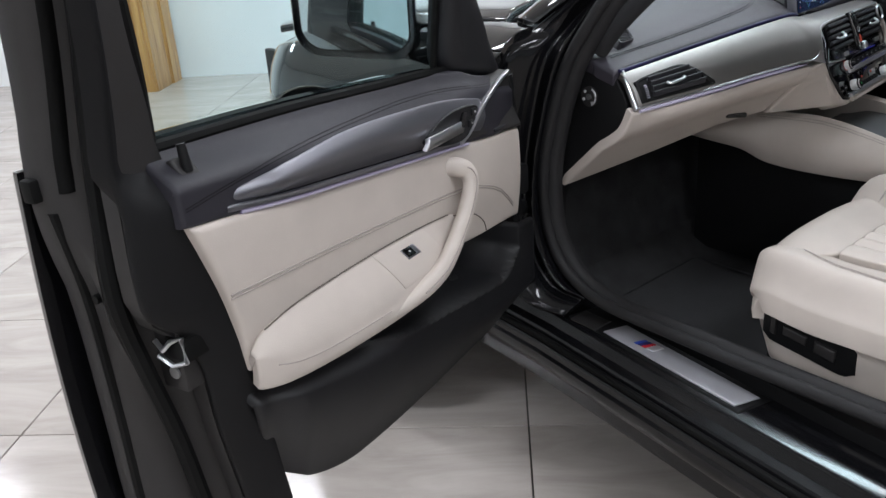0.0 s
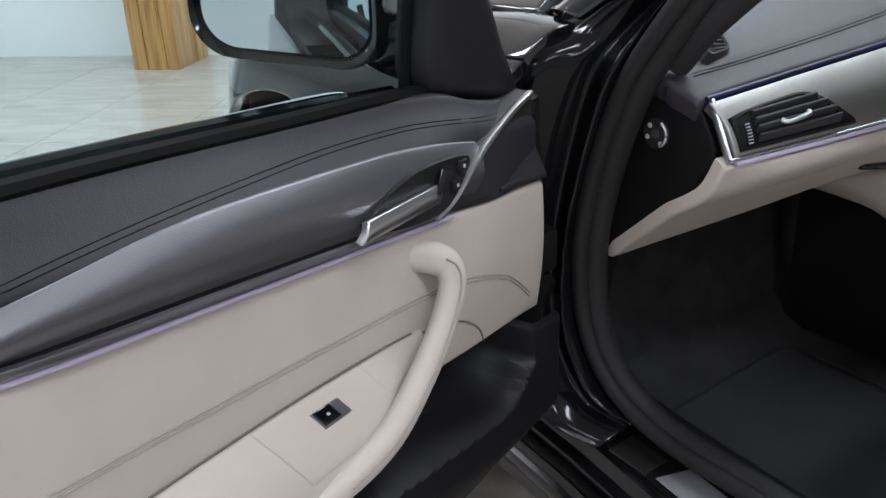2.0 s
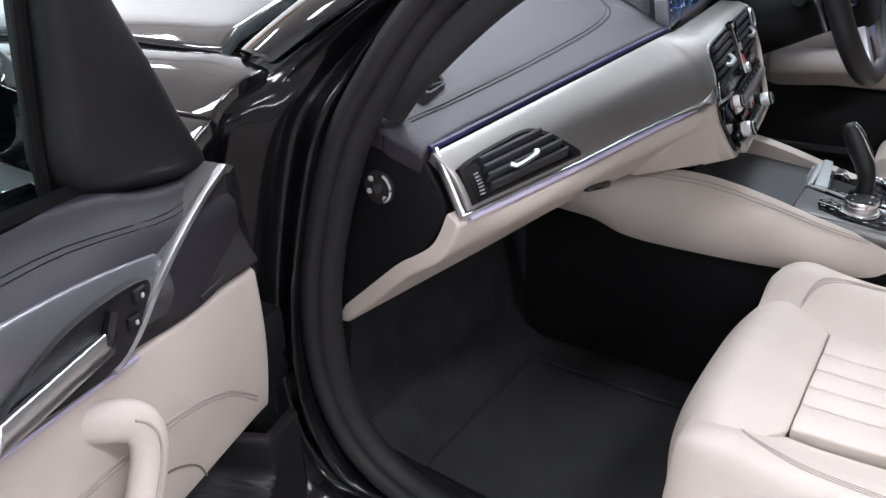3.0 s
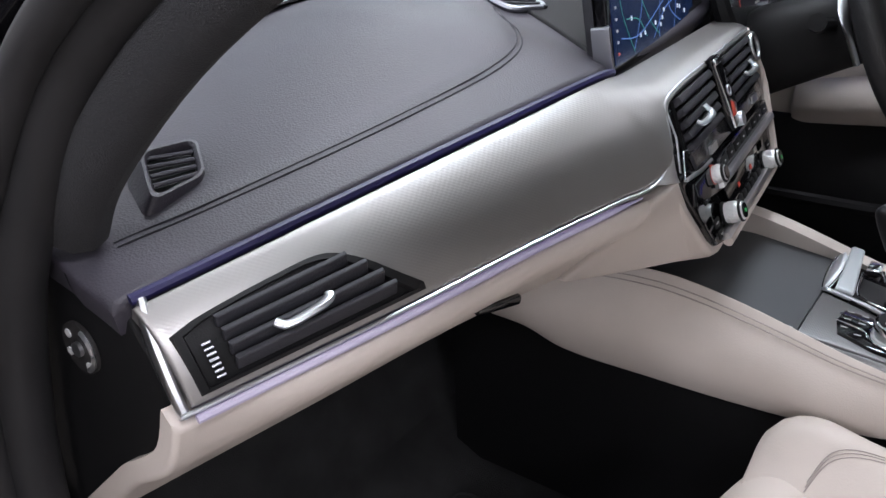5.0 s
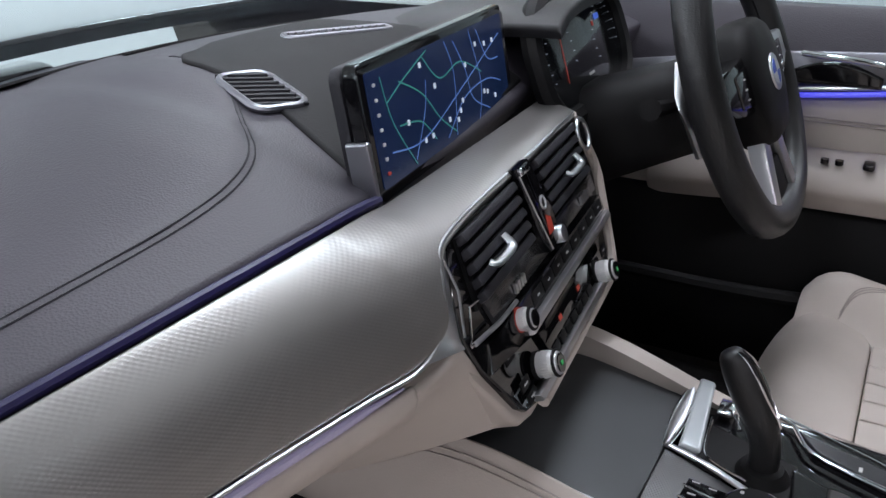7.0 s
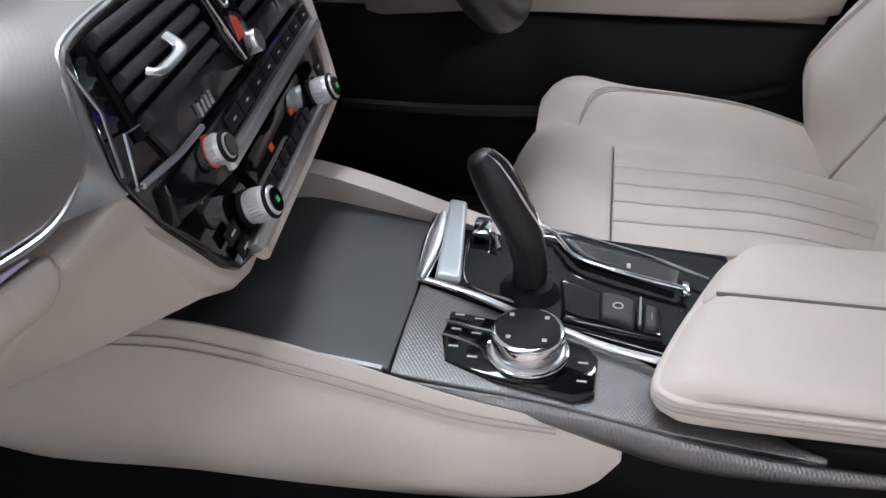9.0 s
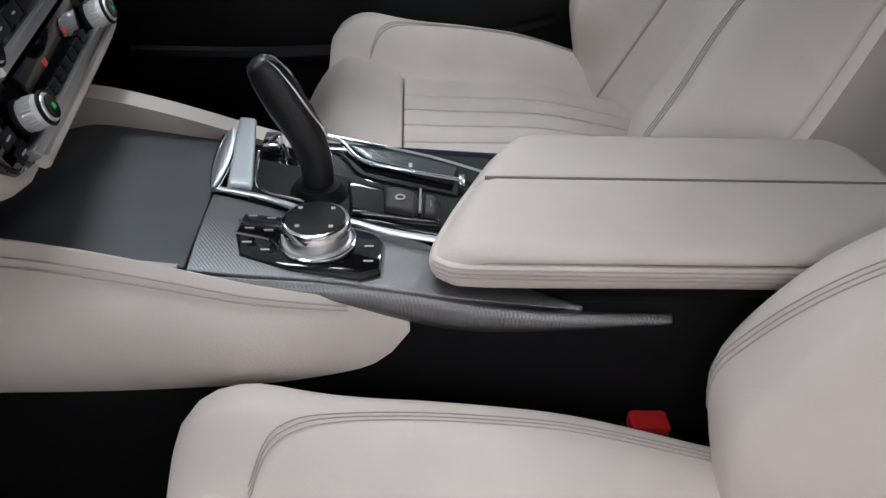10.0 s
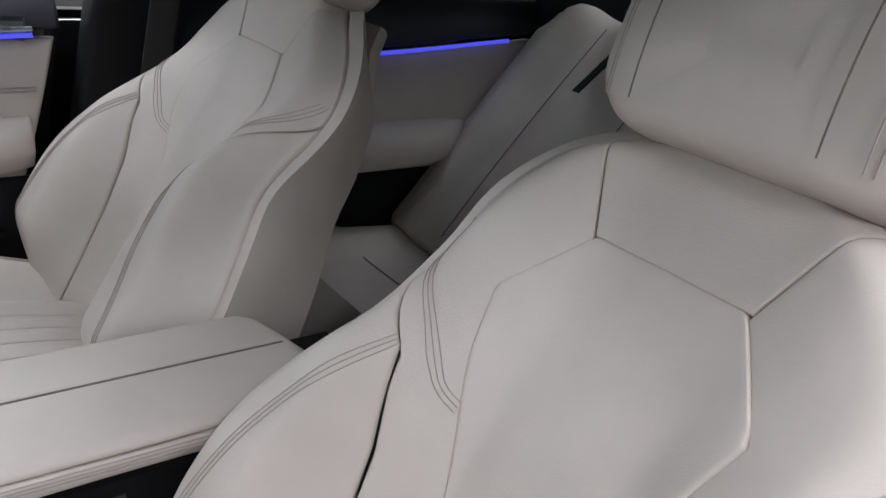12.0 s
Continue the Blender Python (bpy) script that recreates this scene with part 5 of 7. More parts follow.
    part("vent_bezel", prism([(-0.160, 0.110), (-0.020, 0.098), (0.0, 0.078), (-0.150, 0.080)], (S(0, 0, 0.0045), SE, SV, SN), 0.004, 0.001), SMOKED, stack, "dark grey gloss band under the vent")
    part("vent_bezel", prism([(0.030, 0.098), (0.180, 0.098), (0.182, 0.078), (0.020, 0.078)], (S(0, 0, 0.0045), SE, SV, SN), 0.004, 0.001), SMOKED, stack, "dark grey gloss band under the vent")
    part("corner_accent", tube([S(-0.202, 0.086, 0.006), S(-0.186, 0.112, 0.007), S(-0.160, 0.108, 0.006)], 0.0011, 6), CHROME, stack, "thin chrome corner accent")
    part("corner_accent", tube([S(-0.202, 0.086, 0.006), S(-0.150, 0.080, 0.006)], 0.0011, 6), CHROME, stack)
    part("side_accent", tube([S(-0.194, 0.158, 0.005), S(-0.191, 0.128, 0.006), S(-0.205, 0.096, 0.005)], 0.0011, 6), SATIN, stack)
    part("island_edge", tube([S(-0.036, 0.166, 0.015), S(-0.028, 0.126, 0.0155), S(-0.016, 0.086, 0.0145)], 0.0016, 6), CHROME, isl)
    part("island_cap", box((-0.012, -0.004, 0), (0.012, 0.004, 0.004), 0.0015, on_stack(-0.022, 0.168, 0.014)), CHROME, isl)
    # audio row and climate row
    part("audio_panel", prism([(-0.186, 0.052), (-0.176, 0.074), (0.185, 0.070), (0.186, 0.040), (-0.10, 0.040)], (S(0, 0, 0.006), SE, SV, SN), 0.006, 0.002), PIANO, stack)
    part("upper_bar", prism([(-0.105, 0.043), (0.182, 0.043), (0.180, 0.052), (-0.105, 0.052)], (S(0, 0, 0.013), SE, SV, SN), 0.010, 0.003), SATIN, stack, "satin bar under the audio keys")
    part("lower_bar", prism([(-0.13, -0.008), (0.14, -0.008), (0.145, 0.001), (-0.135, 0.001)], (S(0, 0, 0.012), SE, SV, SN), 0.010, 0.003), SATIN, stack, "satin bar under the climate keys")
    part("left_accent", tube([S(-0.196, 0.085, 0.006), S(-0.150, 0.080, 0.008), S(-0.108, 0.078, 0.007)], 0.0022, 6), SATIN, stack)
    part("climate_display", prism([(-0.075, 0.010), (0.075, 0.010), (0.085, 0.036), (-0.085, 0.036)], (S(0, 0, 0.005), SE, SV, SN), 0.004, 0.001), PIANO, stack)
    for k in range(8):
        a = -0.082 + 0.032 * k
        part("audio_key", box((-0.0145, -0.006, 0), (0.0145, 0.006, 0.002), 0.0006, on_stack(a + 0.02, 0.062, 0.005)), BLACKP, stack)
        part("key_mark", box((-0.003, -0.0007, 0), (0.003, 0.0007, 0.0004), 0, on_stack(a + 0.02, 0.062, 0.007)), ICON, stack)
    for k in range(7):
        a = -0.060 + 0.020 * k
        part("climate_key", box((-0.008, -0.0045, 0), (0.008, 0.0045, 0.003), 0.001, on_stack(a, 0.006, 0.004)), BLACKP, stack)
    for dx, dy in ((-0.155, 0.060), (-0.150, 0.048), (-0.140, 0.016), (-0.135, 0.002), (0.142, 0.018), (0.136, 0.004)):
        part("corner_key", box((-0.010, -0.005, 0), (0.010, 0.005, 0.0018), 0.0006, on_stack(dx, dy, 0.003)), BLACKP, stack)
        part("key_mark", box((-0.004, -0.0007, 0), (0.004, 0.0007, 0.0004), 0, on_stack(dx, dy, 0.0048)), ICON, stack)
    for dx, dy in ((-0.03, 0.022), (0.035, 0.022)):
        part("red_digit", box((-0.004, -0.0025, 0), (0.004, 0.0025, 0.0006), 0, on_stack(dx, dy, 0.005)), ICON_R, stack)

    def knob(a, b, r, h, lit, name):
        k = part(name, disc(S(a, b, 0.004), SN, r, h, 36, 0.003, r2=r * 0.94), WHITEK, stack, "ribbed pale metal rotary knob")
        part("knob_collar", disc(S(a, b, 0.003), SN, r + 0.0014, 0.0035, 36, 0.001), lit, k)
        part("knob_band", ring(S(a, b, 0.004 + h * 0.86), SN, r * 0.945, 0.0016, 36), BLACKP, k)
        part("knob_face", disc(S(a, b, 0.004 + h), SN, r * 0.72, 0.0012, 28), PIANO, k)
        for j in range(28):
            t = 2 * math.pi * j / 28
            d = SE * math.cos(t) + SV * math.sin(t)
            part("knob_rib", tube([S(a, b, 0.010) + d * r * 0.99, S(a, b, h * 0.8) + d * r * 0.955], 0.0009, 4), WHITEK, k)
        return k
    knob(-0.112, 0.062, 0.0100, 0.016, mat("red_lit_ring", (0.28, 0.03, 0.02), 0.4, emit=(1.0, 0.10, 0.04), power=0.07), "volume_knob")
    kl = knob(-0.107, 0.0145, 0.0117, 0.022, BLACKP, "temperature_knob")
    kr = knob(0.101, 0.0085, 0.0117, 0.022, BLACKP, "temperature_knob")
    part("green_mark", box((-0.002, -0.002, 0), (0.002, 0.002, 0.0005), 0, on_stack(-0.107, 0.0145, 0.0275)), ICON_G, kl)
    part("green_mark", box((-0.002, -0.002, 0), (0.002, 0.002, 0.0005), 0, on_stack(0.101, 0.0085, 0.0275)), ICON_G, kr)
    part("start_button_rim", ring(S(0.176, 0.145, 0.012), SN, 0.017, 0.0028, 28), SATIN, stack)
    part("start_button", disc(S(0.176, 0.145, 0.0), SN, 0.0155, 0.013, 28, 0.002), PIANO, stack, "round start button with a satin rim")


centre_stack()


def map_screen():
    A = Vector((0.9937, 0.112, 0))
    B = Vector((-0.010, 0.150, 0.988)).normalized()
    N = A.cross(B)
    C = Vector((0.010, 0.128, 1.053))
    fr = (C, A, B, N)
    sc = thing("display_screen", C - B * 0.055, "slim free-standing dashboard display showing a road map", "display screen")
    part("housing", prism(rounded(0.326, 0.112, 0.010), (C + N * 0.0, A, B, N), 0.012, 0.003), PIANO, sc, "gloss black screen frame")
    part("rear_cover", prism(rounded(0.322, 0.108, 0.012), (C - N * 0.016, A, B, N), 0.010, 0.004), DARK, sc)
    lcd = mat("map_navy_glow", (0.01, 0.015, 0.05), 0.2, emit=(0.008, 0.026, 0.070), power=0.28)
    part("map_face", prism(rounded(0.304, 0.094, 0.003), (C + N * 0.001, A, B, N), 0.002), lcd, sc, "dark blue lit map")
    road = mat("map_green_road", (0.03, 0.2, 0.15), 0.5, emit=(0.02, 0.20, 0.17), power=0.35)
    road2 = mat("map_blue_road", (0.1, 0.2, 0.5), 0.5, emit=(0.05, 0.11, 0.25), power=0.4)
    sign = mat("map_white_sign", (0.5, 0.55, 0.6), 0.5, emit=(0.55, 0.62, 0.7), power=0.4)

    def at(x, y, d=0.0016):
        return C + A * x + B * y + N * d
    rng = random.Random(4)
    roads = [((-0.10, 0.03), (-0.06, 0.01), (-0.03, -0.02), (0.0, -0.04)), ((-0.11, -0.005), (-0.07, -0.012), (-0.045, -0.035)), ((-0.05, 0.04), (-0.02, 0.015), (0.03, 0.02), (0.08, 0.0)), ((0.02, 0.041), (0.04, 0.01), (0.05, -0.02), (0.09, -0.04)), ((-0.02, -0.041), (0.03, -0.015), (0.09, -0.01), (0.13, -0.02)), ((0.08, 0.041), (0.10, 0.01), (0.13, 0.005)), ((-0.09, -0.04), (-0.06, -0.005), (-0.05, 0.02)), ((-0.13, 0.04), (-0.12, 0.0), (-0.09, -0.044)), ((-0.125, 0.018), (-0.09, 0.030), (-0.04, 0.044)), ((0.0, 0.044), (0.012, 0.012), (0.0, -0.044)), ((0.06, 0.044), (0.075, -0.01), (0.06, -0.044)), ((-0.13, -0.022), (-0.07, -0.028), (0.02, -0.006), (0.14, 0.028))]
    for i, r in enumerate(roads):
        part("map_road", tube(spline([at(*p) for p in r], 6), 0.0007, 4, flat=0.3, up=N), road if i in (0, 1, 2, 7, 8) else road2, sc)
    for k in range(16):
        x, y = rng.uniform(-0.11, 0.14), rng.uniform(-0.038, 0.040)
        part("map_sign", prism(rounded(0.0040, 0.0048, 0.001, 2, x, y), (C + N * 0.0018, A, B, N), 0.001), sign, sc)
    for k in range(7):
        part("menu_mark", prism(rounded(0.0040, 0.0028, 0.001, 2, -0.141, 0.036 - 0.012 * k), (C + N * 0.002, A, B, N), 0.001), ICON if k < 6 else ICON_R, sc)
    part("fin", prism(rounded(0.007, 0.056, 0.003, 3, -0.168, -0.030), (C + N * 0.004, A, B, N), 0.02, 0.002), SATIN_D, sc, "grey bracket fin beside the screen")


map_screen()


def instruments():
    ins = thing("instrument_cluster", (0.345, 0.16, 0.98), "dark glass instrument cluster with faint lit dials", "instrument cluster")
    A, B = Vector((0.998, 0.05, 0)), Vector((0, 0.34, 0.94)).normalized()
    N = A.cross(B)
    C = Vector((0.355, 0.125, 1.032))
    part("dial_glass", prism(rounded(0.30, 0.125, 0.055, 8), (C, A, B, N), 0.01, 0.003), mat("smoked_glass", (0.006, 0.007, 0.009), 0.10, coat=0.4), ins)
    part("hood", tube([C + A * x + B * y - N * 0.002 for x, y in rounded(0.315, 0.14, 0.06, 8)], 0.013, 8, closed=True, up=N), BLACKP, ins)
    part("hood_top", slab(lambda s, t: C + A * lerp(-0.17, 0.17, s) + B * (0.075 - 0.02 * (2 * s - 1) ** 4) + Vector((0, lerp(-0.045, 0.2, t), -0.03 * t * t)), 0.014, 0.006, 12, 8, (0, 0, 1)), POCKET, ins)
    pale = mat("dial_scale_glow", (0.4, 0.45, 0.5), 0.5, emit=(0.35, 0.42, 0.5), power=0.2)
    for cx in (-0.085, 0.085):
        for k in range(15):
            a = radians(210 - 16 * k)
            p = C + A * (cx + 0.045 * math.cos(a)) + B * 0.045 * math.sin(a)
            part("dial_tick", box((-0.0015, -0.0012, 0), (0.0015, 0.0012, 0.0006), 0, Matrix.Translation(p + N * 0.0002)), pale, ins)
    part("needle", tube([C + A * -0.085 + N * 0.001 + B * -0.03, C + A * -0.075 + N * 0.001 + B * 0.028], 0.0006, 4), ICON_R, ins)
    part("blue_readout", prism(rounded(0.018, 0.008, 0.003, 4, 0.07, 0.028), (C + N * 0.0008, A, B, N), 0.001), mat("blue_readout", (0.05, 0.1, 0.4), 0.5, emit=(0.05, 0.12, 0.5), power=0.8), ins)
    part("red_readout", prism(rounded(0.005, 0.008, 0.002, 3, 0.050, 0.022), (C + N * 0.0008, A, B, N), 0.001), ICON_R, ins)
    part("readout_bar", prism(rounded(0.02, 0.003, 0.001, 2, 0.0, -0.035), (C + N * 0.0008, A, B, N), 0.001), ICON, ins)


instruments()


def steering_wheel():
    C = Vector((0.345, -0.079, 1.012))
    A, B = Vector((1, 0, 0)), Vector((0, 0.37, 0.929)).normalized()
    N = A.cross(B)
    sw = thing("steering_wheel", C, "black leather three-spoke steering wheel with satin spokes", "steering wheel")
    R = 0.172
    rim = []
    for k in range(72):
        a = 2 * math.pi * k / 72
        flat = 1 - 0.035 * smooth01((-math.sin(a) - 0.80) / 0.2)
        rim.append(C + A * R * math.cos(a) + B * R * flat * math.sin(a))
    part("rim", tube(rim, 0.0200, 16, closed=True, up=N), mat("black_wheel_leather", (0.018, 0.018, 0.019), 0.42, bump=0.12, scale=500, vary=0.15, vscale=12), sw, "thick black leather rim")
    part("rim_stitching", tube([p - N * 0.001 + (C - p).normalized() * 0.0200 for p in rim], 0.0012, 5, closed=True), BLACKP, sw)
    hub = [(x * (1 - 0.10 * smooth01(-y / 0.08)), y - 0.006) for x, y in rounded(0.152, 0.146, 0.060, 9)]
    part("airbag_cover", loft([[C + A * x * f + B * y * f + N * d for x, y in hub] for f, d in ((1.0, -0.012), (1.0, 0.010), (0.96, 0.020), (0.86, 0.027), (0.5, 0.031), (0.2, 0.0315))]), BLACKP, sw, "soft black airbag cover")
    part("roundel", disc(C + N * 0.0305, N, 0.0215, 0.003, 32, 0.001), SATIN, sw, "round blue and white badge")
    for k in range(4):
        a0 = k * math.pi / 2
        q = [(0, 0)] + [(0.0145 * math.cos(a0 + j * math.pi / 12), 0.0145 * math.sin(a0 + j * math.pi / 12)) for j in range(7)]
        part("roundel_quarter", prism(q, (C + N * 0.0343, A, B, N), 0.001), BADGE_B if k % 2 else WHITEK, sw)
    for sx in (-1, 1):
        pts = [(0.065 * sx, 0.035), (0.155 * sx, 0.030), (0.158 * sx, -0.004), (0.12 * sx, -0.022), (0.065 * sx, -0.030)]
        s = part("spoke", prism(pts if sx < 0 else pts[::-1], (C + N * 0.018, A, B, N), 0.028, 0.005), PIANO if sx < 0 else SATIN, sw, "side spoke with keys")
        part("key_field", prism([(0.072 * sx, 0.024), (0.122 * sx, 0.022), (0.118 * sx, -0.014), (0.072 * sx, -0.020)][::-1 if sx > 0 else 1], (C + N * 0.0205, A, B, N), 0.004, 0.002), PIANO, s)
        for j in range(3):
            part("key_mark", box((-0.004, -0.0012, 0), (0.004, 0.0012, 0.0006), 0, Matrix.Translation(C + A * 0.097 * sx + B * (0.014 - 0.011 * j) + N * 0.0205)), ICON, s)
        part("lower_spoke", prism([(0.014 * sx, -0.055), (0.040 * sx, -0.050), (0.066 * sx, -0.160), (0.044 * sx, -0.168)][:: (1 if sx < 0 else -1)], (C + N * 0.012, A, B, N), 0.02, 0.004), SATIN, sw, "satin lower spoke")
        part("paddle", tube(spline([C + A * 0.10 * sx + B * 0.05 - N * 0.035, C + A * 0.128 * sx + B * 0.01 - N * 0.038, C + A * 0.125 * sx - B * 0.05 - N * 0.038], 5), 0.008, 8, flat=0.5), SATIN, sw, "satin shift paddle")
    part("spoke_gap", prism([(-0.044, -0.10), (0.044, -0.10), (0.050, -0.155), (-0.050, -0.155)], (C + N * 0.006, A, B, N), 0.012, 0.003), BLACKP, sw)
    col = thing("steering_column", C - N * 0.16, "black steering column shroud with stalks", "steering column")
    part("shroud", loft([[C + A * x * f + B * (y * f - 0.012) - N * d for x, y in rounded(0.13, 0.11, 0.04)] for d, f in ((0.03, 0.7), (0.05, 0.95), (0.16, 1.1), (0.22, 1.2))]), BLACKP, col)
    for sx in (-1, 1):
        part("stalk", tube(spline([C + A * 0.05 * sx - N * 0.07, C + A * 0.11 * sx + B * 0.01 - N * 0.075, C + A * 0.165 * sx + B * 0.02 - N * 0.06], 5), 0.010, 8, taper=lambda k: 0.8 + 0.4 * k), BLACKP, col)


steering_wheel()

# ---- centre console ----
console = thing("centre_console", (CX, -0.2, 0.36), "long centre console with graphite trim and cream sides", "centre console")


def centre_console():
    # cream flank on the passenger side
    def hi(y):
        return interp([(-0.275, 0.706), (-0.245, 0.716), (-0.165, 0.738), (-0.046, 0.768), (0.04, 0.779), (0.2, 0.775), (0.34, 0.76)], y)

    def lo(y):
        return interp([(-0.275, 0.690), (-0.262, 0.674), (-0.235, 0.660), (-0.14, 0.650), (-0.03, 0.643), (0.07, 0.643), (0.145, 0.655), (0.20, 0.68), (0.34, 0.70)], y)

    def flank(s, t):
        y = lerp(-0.275, 0.34, s)
        q = min(1, (hi(y) - lo(y)) / 0.05)
        x = -0.120 - 0.036 * smooth01((y + 0.285) / 0.14) * lerp(0.7, math.sin(math.pi * min(1, t * 0.8 + 0.1)), q) - 0.05 * smooth01((y - 0.02) / 0.3) - 0.012 * (1 - t) * q
        return (x, y, lerp(lo(y), hi(y), t))
    part("cream_flank", slab(flank, 0.008, 0.0015, 50, 14, (-1, 0, 0.2)), CREAM, console, "cream leather console flank")
    for d in (0.006, 0.011):
        stitch(console, [Vector(flank(s, 0.97 - d * 8)) + Vector((-0.001, 0, 0.001)) for s in [0.075 + 0.0185 * k for k in range(36)]], 0.0008)

    def flank_r(s, t):
        y = lerp(-0.30, 0.34, s)
        x = 0.092 + 0.045 * smooth01((y + 0.16) / 0.2) * (0.4 + 0.6 * (1 - t)) + 0.02 * (1 - t)
        return (x, y, lerp(0.64, hi(y) + 0.006, t))
    part("cream_flank", slab(flank_r, 0.02, 0.005, 30, 8, (1, 0, 0.2)), CREAM, console, "cream leather console flank")

    def body(y):
        return [(-0.100, 0.36), (-0.104, 0.66), (-0.100, 0.70), (-0.09, 0.708), (0.07, 0.708), (0.080, 0.70), (0.088, 0.36)]
    part("base", loft([[Vector((x, y, z)) for x, z in body(y)] for y in (0.36, 0.1, -0.2, -0.5, -0.78)]), BLACKP, console, "black console body")

    # oddments tray cover ahead of the lever
    def tray(s, t):
        y = lerp(-0.1105, 0.085, t)
        return (lerp(-0.116 + 0.022 * t, 0.100 + 0.016 * t, s), y, 0.742 + 0.006 * t - 0.02 * smooth01((t - 0.6) / 0.4))
    part("tray_cover", slab(tray, 0.02, 0.0015, 14, 12, (0, 0, 1)), mat("slate_roller_cover", (0.070, 0.075, 0.079), 0.42, bump=0.06, scale=700, vary=0.08, vscale=8), console, "dark slate tray cover")
    part("tray_edge", tube(spline([(-0.117, -0.106, 0.741), (-0.112, -0.03, 0.745), (-0.100, 0.06, 0.745)], 6), 0.004, 6), SATIN, console)

    # graphite trim left of the lever, running back under the armrest
    def trim(s, t):
        y = lerp(-0.112, -0.405, t)
        x0 = interp([(0, -0.119), (0.35, -0.121), (0.6, -0.127), (1.0, -0.124)], t)
        x1 = interp([(0, -0.012), (0.36, -0.045), (0.6, -0.062), (0.74, -0.090), (1.0, -0.120)], t)
        z = interp([(0, 0.742), (0.5, 0.731), (0.86, 0.717), (1, 0.711)], t)
        return (lerp(x0, x1, s), y, z + 0.003 * math.sin(math.pi * s))
    part("decor_trim", slab(trim, 0.012, 0.0015, 12, 30, (0, 0, 1)), WEAVE_C, console, "graphite embossed console trim")

    def side(s, t):
        y = lerp(-0.112, -0.474, s)
        top = interp([(0, 0.740), (0.4, 0.730), (0.7, 0.716), (1, 0.711)], s)
        hgt = interp([(0, 0.012), (0.3, 0.022), (0.5, 0.03), (0.75, 0.020), (1, 0.010)], s)
        x = interp([(0, -0.120), (0.35, -0.122), (0.6, -0.129), (1.0, -0.126)], s)
        return (x - 0.006 * math.sin(math.pi * t), y, top - hgt * t)
    part("trim_edge", slab(side, 0.008, 0.003, 30, 5, (-1, 0, 0)), WEAVE_C, console, "graphite edge of the trim")

    # black insert round the lever with bright frame
    ins = part("lever_insert", slab(lambda s, t: (lerp(lerp(-0.018, -0.066, t), 0.090, s), lerp(-0.122, -0.36, t), 0.741 - 0.012 * t), 0.014, 0.004, 10, 16, (0, 0, 1)), PIANO, console, "gloss black lever surround")
    bright = [Vector((-0.010, -0.112, 0.745)), Vector((-0.021, -0.154, 0.743)), Vector((-0.034, -0.185, 0.7415)), Vector((-0.049, -0.227, 0.739)), Vector((-0.061, -0.262, 0.737)), Vector((-0.070, -0.318, 0.734))]
    part("bright_frame", tube(spline(bright, 6), 0.0034, 8, flat=0.7), SATIN, ins, "satin frame strip")
    def leaf(s, t):
        x = lerp(-0.014, 0.094, s)
        half = 0.0075 * math.sin(math.pi * min(0.97, 0.06 + 0.90 * s)) ** 0.7
        return (x, -0.1125 + lerp(half, -half, t), 0.7465 + 0.003 * math.sin(math.pi * t) + 0.006 * s)
    lf = part("tray_lip", slab(leaf, 0.006, 0.0015, 24, 8, (0, 0, 1)), SATIN, ins, "satin leaf-shaped finger lip of the tray")
    part("lip_edge", tube([Vector(leaf(0.02 + 0.06 * k, 0.0)) for k in range(17)] + [Vector(leaf(0.98 - 0.06 * k, 1.0)) for k in range(17)], 0.0012, 6, closed=True), CHROME, lf)
    part("tray_lip_pad", slab(lambda s, t: (lerp(-0.008, 0.098, s), lerp(-0.1225, -0.138 - 0.006 * (1 - s), t) + 0.006 * s, 0.7485 + 0.010 * s - 0.002 * t), 0.010, 0.004, 12, 5, (0, 0, 1)), mat("pale_lip_metal", (0.50, 0.54, 0.56), 0.35, 0.3), ins, "pale smooth strip behind the tray")
    # cup/key well and parking brake
    part("lever_well", slab(lambda s, t: (lerp(-0.022, 0.042, s) - 0.02 * t, lerp(-0.142, -0.225, t), 0.7445 - 0.006 * t), 0.004, 0.002, 6, 6, (0, 0, 1)), BLACKP, ins)
    part("well_frame", tube(spline([(0.047, -0.141, 0.7485), (0.010, -0.144, 0.7475), (-0.010, -0.149, 0.7465), (-0.019, -0.162, 0.7455), (-0.027, -0.188, 0.744)], 5), 0.0013, 6), CHROME, ins)
    def flat4(c0, c1, c2, c3, z, dz=0.0):
        """A flat patch between four (x, y) corners; z falls slightly to the rear."""
        return lambda s, t: (lerp(lerp(c0[0], c1[0], t), lerp(c3[0], c2[0], t), s), lerp(lerp(c0[1], c1[1], t), lerp(c3[1], c2[1], t), s), z + 0.05 * (lerp(c0[1], c1[1], t) + 0.23) + dz * math.sin(math.pi * t))
    part("parking_brake_plate", slab(flat4((0.016, -0.220), (-0.012, -0.300), (-0.044, -0.300), (-0.036, -0.226), 0.7405), 0.006, 0.003, 6, 8, (0, 0, 1)), PIANO, ins, "gloss black parking brake plate")
    part("parking_brake_key", slab(flat4((-0.002, -0.252), (-0.008, -0.280), (-0.040, -0.279), (-0.034, -0.253), 0.7455, 0.002), 0.008, 0.003, 6, 6, (0, 0, 1)), GREYP, ins, "grey parking brake key")
    part("brake_mark", ring((-0.022, -0.266, 0.7465), (0, 0, 1), 0.0036, 0.0006, 18, up=(0, 1, 0)), ICON, ins)
    part("key_divider", tube([Vector((-0.008, -0.283, 0.7452)), Vector((-0.041, -0.282, 0.7442))], 0.0016, 6), CHROME, ins)
